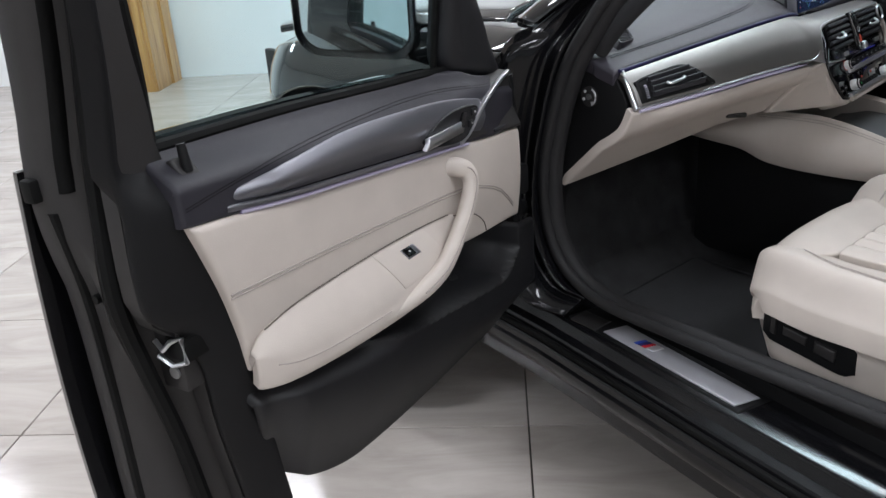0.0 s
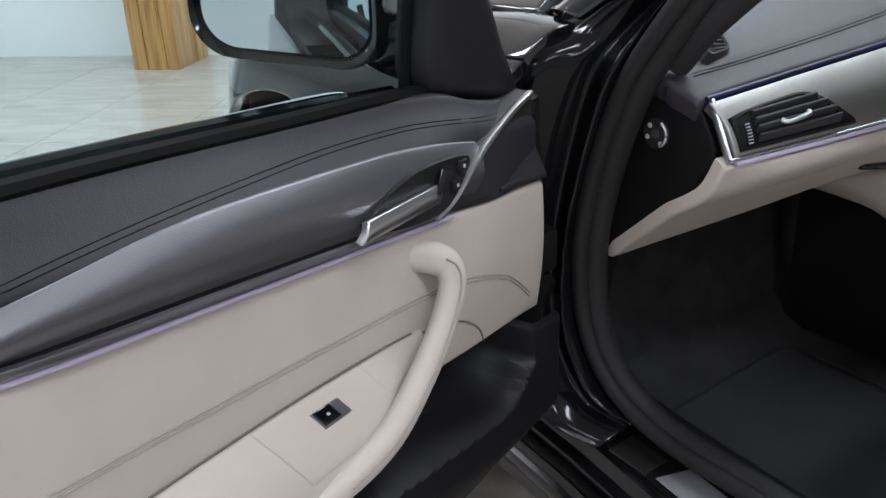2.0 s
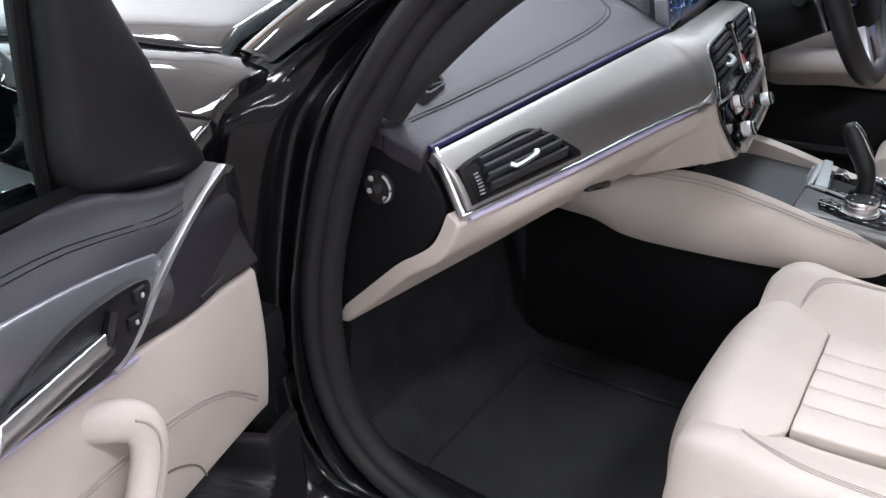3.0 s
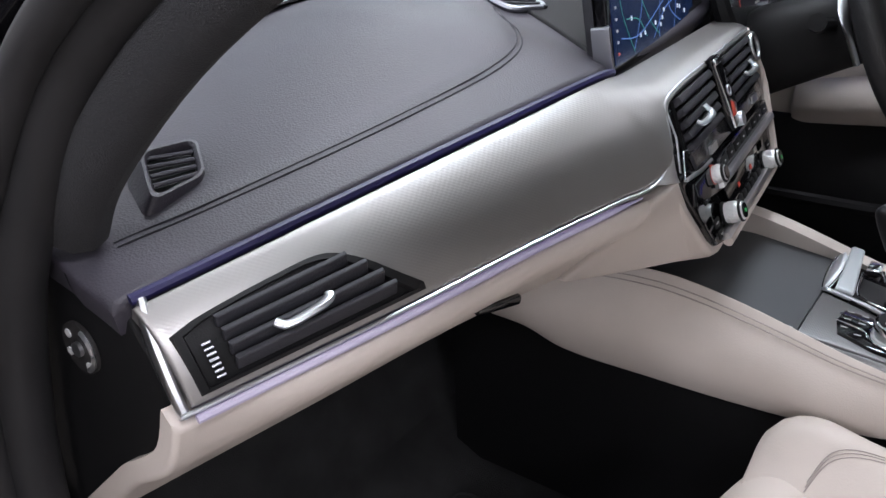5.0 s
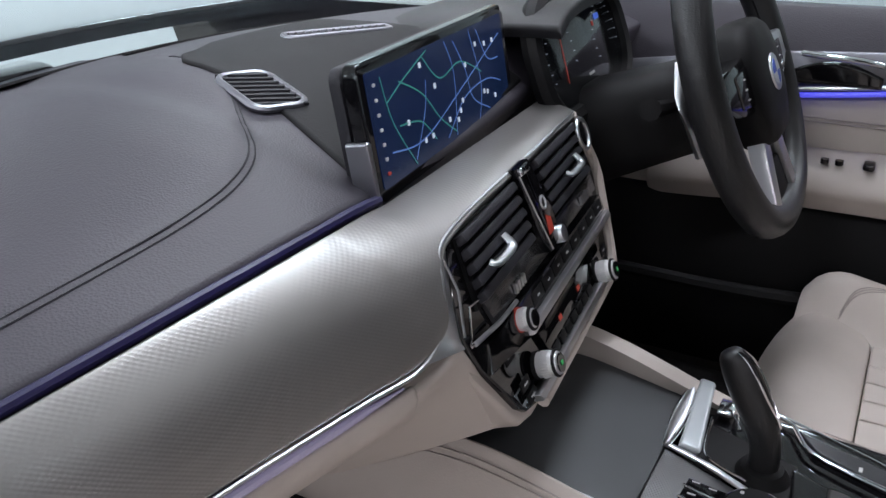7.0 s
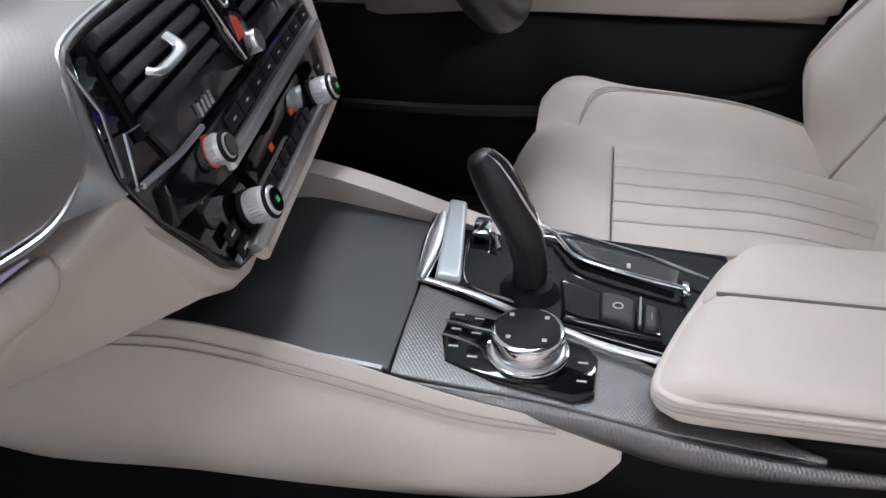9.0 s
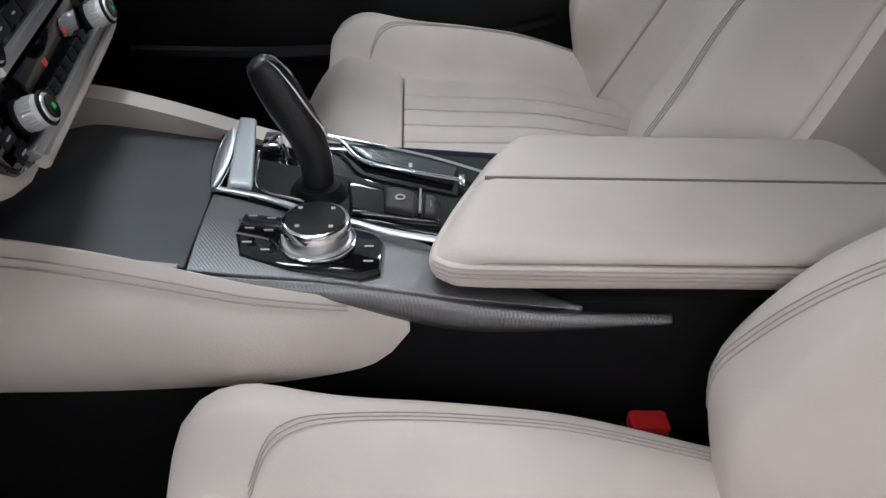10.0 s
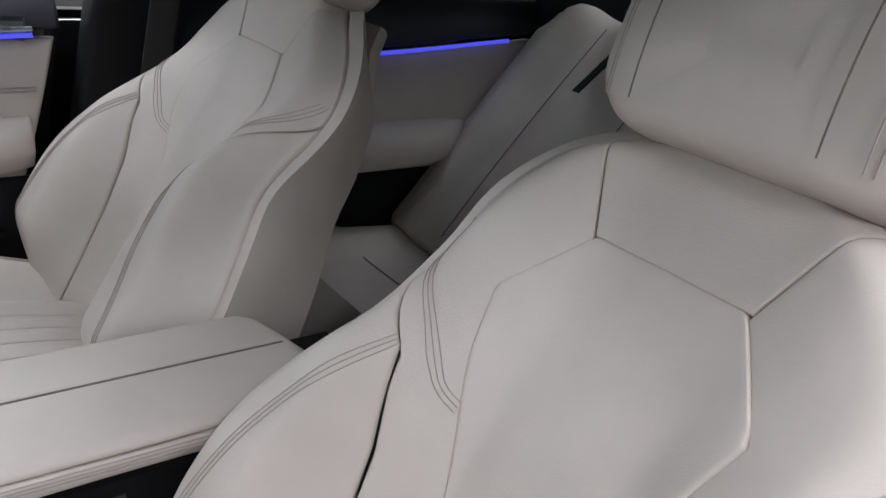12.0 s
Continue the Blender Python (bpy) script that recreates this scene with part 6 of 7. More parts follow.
    part("auto_hold_key", slab(flat4((-0.010, -0.2855), (-0.014, -0.297), (-0.041, -0.296), (-0.040, -0.2845), 0.7455, 0.001), 0.008, 0.003, 5, 4, (0, 0, 1)), GREYP, ins, "small grey hold key")
    part("hold_mark", box((-0.030, -0.2915, 0.7425), (-0.021, -0.2895, 0.7434), 0.0), ICON, ins)
    # stepped chrome strip and flat lid on the driver's side
    part("driver_bar", tube(spline([(0.086, -0.192, 0.7445), (0.078, -0.210, 0.7442), (0.062, -0.219, 0.7440), (0.044, -0.231, 0.7436), (0.032, -0.259, 0.7424), (0.018, -0.318, 0.7400)], 6), 0.0022, 8, flat=0.8), CHROME, ins, "chrome strip beside the lever")
    part("driver_lid", slab(flat4((0.074, -0.216), (0.050, -0.318), (0.022, -0.312), (0.047, -0.236), 0.7425), 0.006, 0.002, 6, 10, (0, 0, 1)), SMOKED, ins, "smooth dark lid")
    part("lid_mark", box((0.038, -0.276, 0.7405), (0.044, -0.273, 0.7412), 0.0, None), ICON, ins)
    part("lid_clip", box((0.010, -0.322, 0.735), (0.026, -0.316, 0.7415), 0.0015), CHROME, ins)
    part("outer_strip", tube(spline([(0.088, -0.194, 0.7445), (0.074, -0.240, 0.7430), (0.057, -0.293, 0.7405), (0.036, -0.338, 0.738)], 6), 0.0015, 6), CHROME, ins, "thin chrome edge line")
    part("chrome_clip", box((0.056, -0.158, 0.745), (0.082, -0.142, 0.751), 0.002), CHROME, ins)
    part("clip_bar", tube([Vector((0.040, -0.168, 0.746)), Vector((0.062, -0.160, 0.747))], 0.0024, 6), CHROME, ins)


centre_console()


def gear_lever():
    gl = thing("gear_lever", (-0.005, -0.196, 0.742), "black leather gear selector with a satin spine", "gear lever")
    line = spline([(-0.006, -0.197, 0.742), (-0.004, -0.197, 0.765), (-0.002, -0.190, 0.79), (0.002, -0.176, 0.815), (0.004, -0.163, 0.838), (0.003, -0.153, 0.853)], 6)
    part("grip", tube(line, 0.0132, 20, flat=1.12, up=(0, 1, 0.4), taper=lambda k: interp([(0, 0.92), (0.2, 0.90), (0.45, 1.03), (0.65, 1.10), (0.82, 0.98), (0.93, 0.76), (0.98, 0.52), (1, 0.25)], k)), mat("black_grip_leather", (0.010, 0.010, 0.011), 0.38, bump=0.08, scale=500, vary=0.15, vscale=20), gl, "black leather grip")

    def on_grip(side, k0, k1, out):
        n = len(line) - 1
        pts = []
        for i in range(int(k0 * n), int(k1 * n) + 1):
            w = interp([(0.40, 0.10), (0.55, 0.75), (0.75, 1.0), (0.9, 0.75), (1.0, 0.35)], i / n)
            pts.append(line[i] + Vector((side * 0.0075 * w, 0, 0)) + Vector((0, -0.93, 0.36)) * (0.0152 * interp([(0.4, 0.98), (0.65, 1.08), (0.82, 0.97), (0.93, 0.76), (1, 0.4)], i / n) - 0.0026 * abs(side) * w + out))
        return pts
    part("spine", tube(on_grip(-1, 0.38, 0.97, 0.0008), 0.0013, 8), CHROME, gl, "satin spine of the grip")
    part("spine", tube(on_grip(1, 0.38, 0.97, 0.0008), 0.0013, 8), CHROME, gl, "satin spine of the grip")
    part("top_cap", tube(on_grip(0, 0.42, 0.95, -0.0040), 0.0062, 12, flat=0.7, up=(0, -0.93, 0.36)), PIANO, gl, "gloss black selector face")
    part("boot_ring", disc((-0.006, -0.197, 0.738), (0, 0, 1), 0.026, 0.012, 28, 0.004, up=(0, 1, 0), r2=0.020), BLACKP, gl)


gear_lever()


def rotary_controller():
    c = Vector((-0.082, -0.204, 0.735))
    rc = thing("rotary_controller", c, "round satin-ringed rotary controller with flanking keys", "rotary controller")
    pts = [(-0.045, -0.142), (-0.075, -0.140), (-0.100, -0.147), (-0.113, -0.185), (-0.119, -0.238), (-0.112, -0.252), (-0.078, -0.254), (-0.066, -0.246), (-0.05, -0.20)]
    up = Vector((0, 0.03, 1)).normalized()
    fr = (Vector((0, 0, 0.7485)), Vector((1, 0, 0)), Vector((0, 1, 0.03)).normalized(), up)
    part("key_plate", prism(pts, fr, 0.010, 0.003), PIANO, rc, "black key plate")
    part("skirt", disc(c, up, 0.0280, 0.012, 44, 0.003, up=(0, 1, 0), r2=0.0268), WHITEK, rc, "satin silver knob")
    part("waist", disc(c + up * 0.012, up, 0.0242, 0.010, 44, 0.001, up=(0, 1, 0)), SATIN, rc)
    part("top_ring", disc(c + up * 0.021, up, 0.0260, 0.008, 44, 0.003, up=(0, 1, 0)), CHROME, rc)
    part("touch_face", disc(c + up * 0.0275, up, 0.0226, 0.0024, 44, 0.001, up=(0, 1, 0)), BLACKP, rc, "black touch pad top")
    for k in range(4):
        a = radians(45 + 90 * k)
        part("arrow_mark", box((-0.0016, -0.0016, 0), (0.0016, 0.0016, 0.0004), 0, Matrix.Translation(c + up * 0.0301 + Vector((0.0175 * math.cos(a), 0.0175 * math.sin(a), 0)))), ICON, rc)
    for line in (((-0.058, -0.1405, 0.7446), (-0.061, -0.158, 0.7440), (-0.064, -0.178, 0.7434)), ((-0.074, -0.1405, 0.7446), (-0.079, -0.160, 0.7440), (-0.084, -0.170, 0.7436), (-0.096, -0.177, 0.7434))):
        part("bright_divider", tube(spline(line, 4), 0.0013, 6), CHROME, rc)
    for x, y in ((-0.050, -0.150), (-0.052, -0.165), (-0.067, -0.150), (-0.069, -0.165), (-0.086, -0.151), (-0.095, -0.166), (-0.086, -0.243), (-0.105, -0.243)):
        part("key_mark", box((-0.0008, -0.0035, 0), (0.0008, 0.0035, 0.0004), 0, Matrix.Translation((x, y, 0.7488 + 0.03 * y))), ICON, rc)
    part("skirt_collar", ring(c + up * 0.0095, up, 0.0283, 0.0014, 44, up=(0, 1, 0)), CHROME, rc)


rotary_controller()


def armrest():
    ar = thing("console_armrest", (-0.025, -0.5, 0.70), "two-part cream leather console armrest", "armrest")
    left, right = -0.126, 0.067

    def front(x):
        return interp([(-0.126, -0.318), (-0.122, -0.300), (-0.110, -0.291), (-0.063, -0.304), (-0.02, -0.322), (0.014, -0.334), (0.045, -0.352), (0.063, -0.378), (0.067, -0.40)], x)

    def back(x):
        return interp([(-0.126, -0.700), (-0.10, -0.715), (0.03, -0.690), (0.055, -0.668), (0.067, -0.640)], x)
    for name, x0, x1 in (("left_lid", left, -0.0200), ("right_lid", -0.0172, right)):
        def lid(s, t):
            x = lerp(x0, x1, s)
            y = lerp(front(x), back(x), t)
            side = max(0.0, abs(x + 0.0295) - 0.082) / 0.0145
            z = 0.766 - 0.010 * side * side - 0.014 * (1 - smooth01(t / 0.06)) ** 2 - 0.02 * smooth01((t - 0.94) / 0.06)
            return (x, y, z)
        part(name, slab(lid, 0.024, 0.004, 20, 40, (0, 0, 1)), CREAM, ar, "cream leather lid half")

    # dark bar sunk between the halves, its colour is the shade of the gap
    part("lid_gap_shade", tube([Vector((-0.0186, y, 0.7640)) for y in [-0.335 - 0.02 * k for k in range(18)]], 0.0016, 6), SEAM, ar, "dark bar as the shade between the lid halves")

    def skirt(s, t):
        pts = spline([(0.067, -0.46, 0), (0.067, -0.40, 0), (0.060, -0.372, 0), (0.040, -0.349, 0), (-0.02, -0.321, 0), (-0.063, -0.303, 0), (-0.105, -0.290, 0), (-0.121, -0.298, 0), (-0.127, -0.325, 0), (-0.128, -0.45, 0), (-0.128, -0.60, 0), (-0.127, -0.70, 0)], 8)
        k = s * (len(pts) - 1)
        i = min(int(k), len(pts) - 2)
        p = pts[i].lerp(pts[i + 1], k - i)
        bow = math.sin(math.pi * t)
        c = Vector((-0.03, -0.5, 0))
        d = (Vector((p.x, p.y, 0)) - c).normalized()
        return Vector((p.x, p.y, lerp(0.754, 0.730, t))) + d * (0.003 * bow - 0.006 * t * t)
    part("lid_skirt", slab(skirt, 0.02, 0.005, 70, 8, (-1, 0.5, 0)), CREAM, ar, "rolled cream leather armrest edge")
    part("armrest_core", box((-0.105, -0.68, 0.705), (0.05, -0.36, 0.742), 0.01), BLACKP, ar)
    for d in (0.0, 0.005, 0.010):
        stitch(ar, [Vector(skirt(0.60 + 0.0165 * k, 0.10 + d * 30)) + Vector((-0.0008, 0.0, 0.0)) for k in range(24)], 0.0008)


armrest()

# ---- seats ----


def path_at(pts, k):
    """The point at 0..1 along a list of points, by their count."""
    k = min(1.0, max(0.0, k)) * (len(pts) - 1)
    i = min(int(k), len(pts) - 2)
    return pts[i].lerp(pts[i + 1], k - i)


def line_at(xs, x):
    """Straight pieces through (x, y) pairs in rising x."""
    for (x0, y0), (x1, y1) in zip(xs, xs[1:]):
        if x <= x1:
            return lerp(y0, y1, max(0.0, (x - x0) / (x1 - x0)))
    return xs[-1][1]


def seat(xc, yo, out, name, label, xb, yb, zb, door_roll):
    """A leather sports seat; out is -1 when the door is at its left."""
    st = thing(name, (xc, -0.35 + yo, 0.33), label, "car seat", "front seats")

    # cushion height over the seat's own (x, depth) plan
    def base(d):
        return 0.626 + 0.022 * smooth01((0.20 - d) / 0.18) - 0.034 * smooth01((d - 0.30) / 0.25)

    def spot(x, d, z):
        return Vector((xc + x, -0.062 - d + yo, z))

    def nose(d):
        """Rounded fall of the front edge."""
        q = min(1.0, max(0.0, d / 0.075))
        return 0.085 * (1 - math.sqrt(max(0.0, 1 - (1 - q) ** 2)))

    def thigh(s, t):
        f = 2 * s - 1
        x = 0.256 * f
        d0 = 0.012 + 0.045 * abs(f) ** 3
        d = lerp(d0, lerp(0.1537, 0.125, smooth01((abs(x) - 0.12) / 0.06)), t)
        z = base(d) - nose(d - d0) - 0.050 * smooth01((abs(x) - 0.185) / 0.075) ** 2 + 0.006 * math.sin(math.pi * t) * (1 - f * f)
        return spot(x, d, z)
    part("thigh_support", slab(thigh, 0.05, 0.005, 40, 24, (0, 0, 1)), CREAM, st, "cream leather thigh support")

    def flute(x0, x1):
        def fn(s, t):
            d = lerp(0.154, 0.560, t)
            pinch = 1 - 0.16 * t
            return spot(lerp(x0, x1, s) * pinch, d, base(d) + 0.003 + 0.0045 * math.sin(math.pi * s) - 0.003 * (1 - smooth01((d - 0.15) / 0.02)))
        return fn
    for x0, x1 in ((-0.124, -0.067), (-0.067, -0.022), (-0.022, 0.022), (0.022, 0.067), (0.067, 0.124)):
        part("seat_panel", slab(flute(x0, x1), 0.05, 0.003, 8, 24, (0, 0, 1)), CREAM, st, "fluted cream leather seat panel")
    for sx in (-1, 1):
        def bol(s, t, up=0.0):
            d = lerp(0.042, 0.565, t)
            q = min(1.0, (d - 0.042) / 0.075)
            front = math.sqrt(max(0.0, 1 - (1 - q) ** 2))
            inner = 0.128 - 0.02 * smooth01((d - 0.17) / 0.4) + 0.022 * (1 - smooth01((d - 0.05) / 0.12))
            x = lerp(inner, 0.264 - 0.02 * (1 - front), s)
            crest = smooth01(s / 0.52) * (1 - 0.10 * smooth01((s - 0.55) / 0.45))
            fall = smooth01((s - 0.62) / 0.38) ** 1.6
            high = (0.058 if sx != out else door_roll) * (1 - 0.55 * smooth01((d - 0.16) / 0.36))
            z = base(d) - 0.006 + high * crest * front - 0.020 * (1 - front) - (0.055 + high * 0.6) * fall
            return spot(sx * x, d, z + up)
        part("seat_bolster", slab(bol, 0.05, 0.007, 26, 36, (0, 0, 1)), CREAM, st, "padded cream seat bolster")
        for k in (0.0, 0.026, 0.052):
            bend = spline([(0.14 + k, 0.12, 0), (0.36 + k, 0.155, 0), (0.50 + k, 0.25, 0), (0.55 + k, 0.45, 0), (0.58 + k, 0.72, 0), (0.60 + k, 0.95, 0)], 6)
            stitch(st, [bol(p.x, p.y, 0.0006) for p in bend], 0.0006)
    part("cushion_core", box((xc - 0.232, -0.55 + yo, 0.44), (xc + 0.232, -0.135 + yo, 0.575), 0.03), CREAM, st)
    part("seat_base", box((xc - 0.19, -0.55 + yo, 0.33), (xc + 0.19, -0.12 + yo, 0.52), 0.02), BLACKP, st, "black seat frame")

    # cream valance with the seat switches on the door side
    def val(s, t):
        y = lerp(-0.104, -0.53, s) + yo
        return (xc + out * (0.232 + 0.014 * math.sin(math.pi * t) - 0.035 * (1 - smooth01(s / 0.14))), y, lerp(0.408 + 0.06 * (1 - smooth01(s / 0.16)), 0.590, t))
    v = part("valance", slab(val, 0.03, 0.016, 24, 14, (out, 0, 0)), CREAM_P, st, "cream side valance")

    def plate(s, t, d=0.0):
        y = lerp(-0.142, -0.322, s) + yo
        taper = 0.012 * (1 - smooth01(s / 0.10)) + 0.014 * smooth01((s - 0.88) / 0.12)
        return (xc + out * (0.2475 + d), y, lerp(0.476 - 0.030 * s + taper, 0.556 - 0.036 * s - taper, t))
    part("switch_plate", slab(plate, 0.008, 0.003, 14, 6, (out, 0, 0)), BLACKP, v, "black seat switch plate")
    for s0, s1, t0, t1 in ((0.10, 0.16, 0.25, 0.75), (0.24, 0.50, 0.36, 0.60), (0.58, 0.80, 0.30, 0.62)):
        part("seat_switch", slab(lambda s, t: plate(lerp(s0, s1, s), lerp(t0, t1, t), 0.007), 0.009, 0.003, 5, 4, (out, 0, 0)), GREYP, v)
    part("front_apron", slab(lambda s, t: (xc + lerp(-0.215, 0.215, s), -0.082 + yo - 0.012 * t - 0.06 * abs(2 * s - 1) ** 3, lerp(0.575, 0.44, t)), 0.02, 0.008, 12, 6, (0, 1, 0)), CREAM_P, st)

    # backrest in its own frame: l up the back, h forwards
    bd, bn = Vector((0, -0.5, 0.866)), Vector((0, 0.866, 0.5))
    bo = Vector((xb, yb, zb))
    WIDTH = [(-0.15, 0.185), (-0.10, 0.215), (-0.05, 0.262), (0.0, 0.290), (0.06, 0.291), (0.12, 0.278), (0.18, 0.256), (0.24, 0.232), (0.30, 0.226), (0.345, 0.228), (0.385, 0.220), (0.43, 0.193), (0.47, 0.150), (0.495, 0.105), (0.512, 0.05)]

    def tw(l):
        return sum(interp(WIDTH, l + o) for o in (-0.016, -0.008, 0, 0.008, 0.016)) / 5

    def inner(l):
        return line_at([(-0.09, 0.108), (0.06, 0.116), (0.15, 0.126), (0.21, 0.138), (0.235, 0.145)], l)

    def H(ax, l):
        low = 1 - smooth01((l - 0.20) / 0.16)
        fb = smooth01((l + 0.13) / 0.13) * (1 - smooth01((l - 0.08) / 0.34))
        w = tw(l)
        h = 0.004 + 0.014 * math.sin(math.pi * min(1, max(0, (l + 0.04) / 0.36))) * (1 - smooth01(ax / 0.13))
        h += (0.046 * low + 0.014 * (1 - low)) * smooth01((ax - 0.055) / 0.085)
        h += fb * 0.070 * smooth01((ax - 0.118) / 0.062)
        h -= (0.030 + 0.055 * fb) * smooth01((ax - (w - 0.062)) / 0.062) ** 2
        h -= 0.018 * smooth01((l - 0.44) / 0.07) ** 2
        return h

    def B(x, l, dh=0.0):
        return bo + bd * l + bn * (H(abs(x), l) + dh) + Vector((x, 0, 0))

    def ci(l):
        return line_at([(-0.06, 0.050), (0.06, 0.050), (0.15, 0.064), (0.21, 0.086), (0.263, 0.106), (0.318, 0.124), (0.324, 0.123)], l)

    def insert(s, t):
        f = 2 * s - 1
        hi = line_at([(0.0, 0.3985), (0.070, 0.3972), (0.0755, 0.392), (0.120, 0.332), (0.124, 0.322)], abs(f) * 0.124)
        l = lerp(-0.12, hi, t)
        return B(f * ci(min(0.32, l)), l, 0.003)
    part("back_insert", slab(insert, 0.03, 0.0028, 60, 60, bn), CREAM, st, "smooth cream leather back insert")

    # the cover round the insert: two sides and the middle of the shoulder
    rim_in = [(0.052, -0.12), (0.051, 0.06), (0.065, 0.15), (0.087, 0.21), (0.107, 0.263), (0.1255, 0.321), (0.101, 0.358), (0.0745, 0.393)]
    rim_out = [(0.107, -0.12), (0.115, 0.06), (0.125, 0.15), (0.1435, 0.234)] + [(tw(l) - 0.001, l) for l in (0.336, 0.380, 0.440, 0.488)]

    def fill(a, b, k):
        def fn(s, t):
            p, q = path_at(a, s), path_at(b, s)
            r = p.lerp(q, t)
            return B(r.x * k, r.y)
        return fn
    A2 = []
    B2 = []
    for a, b, c, d in zip(rim_in, rim_in[1:], rim_out, rim_out[1:]):
        for k in range(8):
            A2.append(Vector((lerp(a[0], b[0], k / 8), lerp(a[1], b[1], k / 8), 0)))
            B2.append(Vector((lerp(c[0], d[0], k / 8), lerp(c[1], d[1], k / 8), 0)))
    A2.append(Vector((*rim_in[-1], 0)))
    B2.append(Vector((*rim_out[-1], 0)))
    B2 = B2[:33] + [Vector((tw(p.y) - 0.001, p.y, 0)) for p in B2[33:]]
    for sx in (-1, 1):
        part("back_cover", slab(fill(A2, B2, sx), 0.03, 0.0022, 64, 16, bn), CREAM, st, "stitched cream leather back cover")
    part("shoulder_panel", slab(lambda s, t: B((2 * s - 1) * lerp(0.0742, tw(0.488) - 0.0014, t), lerp(0.397, 0.5135 - 0.025 * (2 * s - 1) ** 2, t)), 0.03, 0.0022, 16, 16, bn), CREAM, st, "cream leather shoulder panel")
    for sx in (-1, 1):
        def wingb(s, t):
            l = lerp(-0.14, lerp(0.237, 0.335, s), t)
            return B(sx * lerp(inner(l) + 0.001, tw(l), s), l)
        part("back_bolster", slab(wingb, 0.06, 0.005, 26, 36, bn), CREAM, st, "wide cream back bolster")
        for k in (0.0, 0.005, 0.010):
            run = spline([(0.148 + k * 0.6, 0.240 + k * 0.4, 0), (0.164 + k, 0.198, 0), (0.185 + k, 0.145, 0), (0.203 + k, 0.098, 0), (0.218 + k, 0.05, 0), (0.226 + k, 0.0, 0), (0.224 + k, -0.04, 0)], 6)
            stitch(st, [B(sx * p.x, p.y, 0.0007) for p in run], 0.0006)
            curve = spline([(0.222 - k, 0.362, 0), (0.198 - k, 0.318, 0), (0.150 - k, 0.268, 0), (0.126 - k, 0.236 + k * 0.3, 0), (0.110 - k * 0.4, 0.221 + k * 0.8, 0), (0.092, 0.214 + k, 0)], 6)
            stitch(st, [B(sx * p.x, p.y, 0.0007) for p in curve], 0.0006)

    # shell round the back: follows the outline backwards
    outline = spline([(sx * tw(l), l, 0) for sx, l in [(-1, l) for l in (-0.14, -0.09, -0.05, 0.0, 0.08, 0.16, 0.24, 0.32, 0.38, 0.43, 0.47, 0.495)] + [(0, 0.512)] + [(1, l) for l in (0.495, 0.47, 0.43, 0.38, 0.32, 0.24, 0.16, 0.08, 0.0, -0.05, -0.09, -0.14)]], 4)

    def shellf(s, t):
        p = path_at(outline, s)
        thin = line_at([(-0.1, 0.12), (0.15, 0.14), (0.30, 0.20), (0.46, 0.42), (0.52, 0.50)], p.y)
        x, l = p.x * (1 - thin * (0.4 * t + 0.6 * t * t)), p.y - (0.012 + 0.05 * smooth01((p.y - 0.38) / 0.1)) * t
        h0 = H(min(abs(p.x), tw(p.y)), p.y) - 0.004
        return bo + bd * l + Vector((x, 0, 0)) + bn * lerp(h0, -0.105, t)
    part("side_shell", slab(shellf, 0.02, 0.004, 90, 12, (out, 0, 0)), CREAM, st, "smooth cream side of the backrest")
    pale = mat("pale_piping", (0.7, 0.64, 0.56), 0.5)
    for sx in (-1, 1):
        def edge(k, t):
            return Vector(shellf(k if sx < 0 else 1 - k, t)) + Vector((sx * 0.001, 0, 0))
        part("shell_piping", tube([edge(lerp(0.02, 0.40, k / 24), lerp(0.60, 0.74, k / 24)) for k in range(25)], 0.0022, 6), pale, st)
        part("shoulder_seam", tube([edge(lerp(0.305, 0.375, (k / 12) ** 1.4), lerp(0.02, 0.72, k / 12)) for k in range(13)], 0.0008, 6), SEAM, st)
        for q in (0.0, 0.03):
            stitch(st, [edge(lerp(0.318, 0.43, k / 14), lerp(0.10, 0.62, k / 14) + q) for k in range(15)], 0.0007)
    part("back_panel", slab(lambda s, t: bo + bd * lerp(-0.10, 0.50, t) + Vector(((2 * s - 1) * 0.80 * tw(min(0.47, lerp(-0.05, 0.50, t))), 0, 0)) - bn * 0.102, 0.02, 0.01, 14, 20, -bn), CREAM_P, st)
    # headrest
    hc = bo + bd * 0.574 + bn * 0.016
    hd = (bd * 0.97 + bn * 0.2).normalized()
    hn = Vector((1, 0, 0)).cross(hd)
    if hn.y < 0:
        hn = -hn
    hr = thing("headrest", hc - bd * 0.09, "cream leather headrest with side seams on bright posts", "headrest", "front headrests")

    def padded(x, y, d, f):
        belly = 0.012 * (1 - (y / 0.09) ** 2) if d > 0 else 0.0
        return hc + Vector((x * f, 0, 0)) + hd * (y * f + 0.10 * d) + hn * (d + belly - 0.75 * x * x)
    rings = [[padded(x, y, d, f) for x, y in rounded(0.272, 0.176, 0.045, 8)] for d, f in ((-0.060, 0.60), (-0.056, 0.84), (-0.046, 0.95), (-0.025, 0.995), (0.010, 1.0), (0.026, 0.985), (0.036, 0.955), (0.043, 0.90), (0.046, 0.82), (0.047, 0.6), (0.0475, 0.3))]
    part("cushion", loft(rings), CREAM, hr, "padded cream leather headrest cushion")
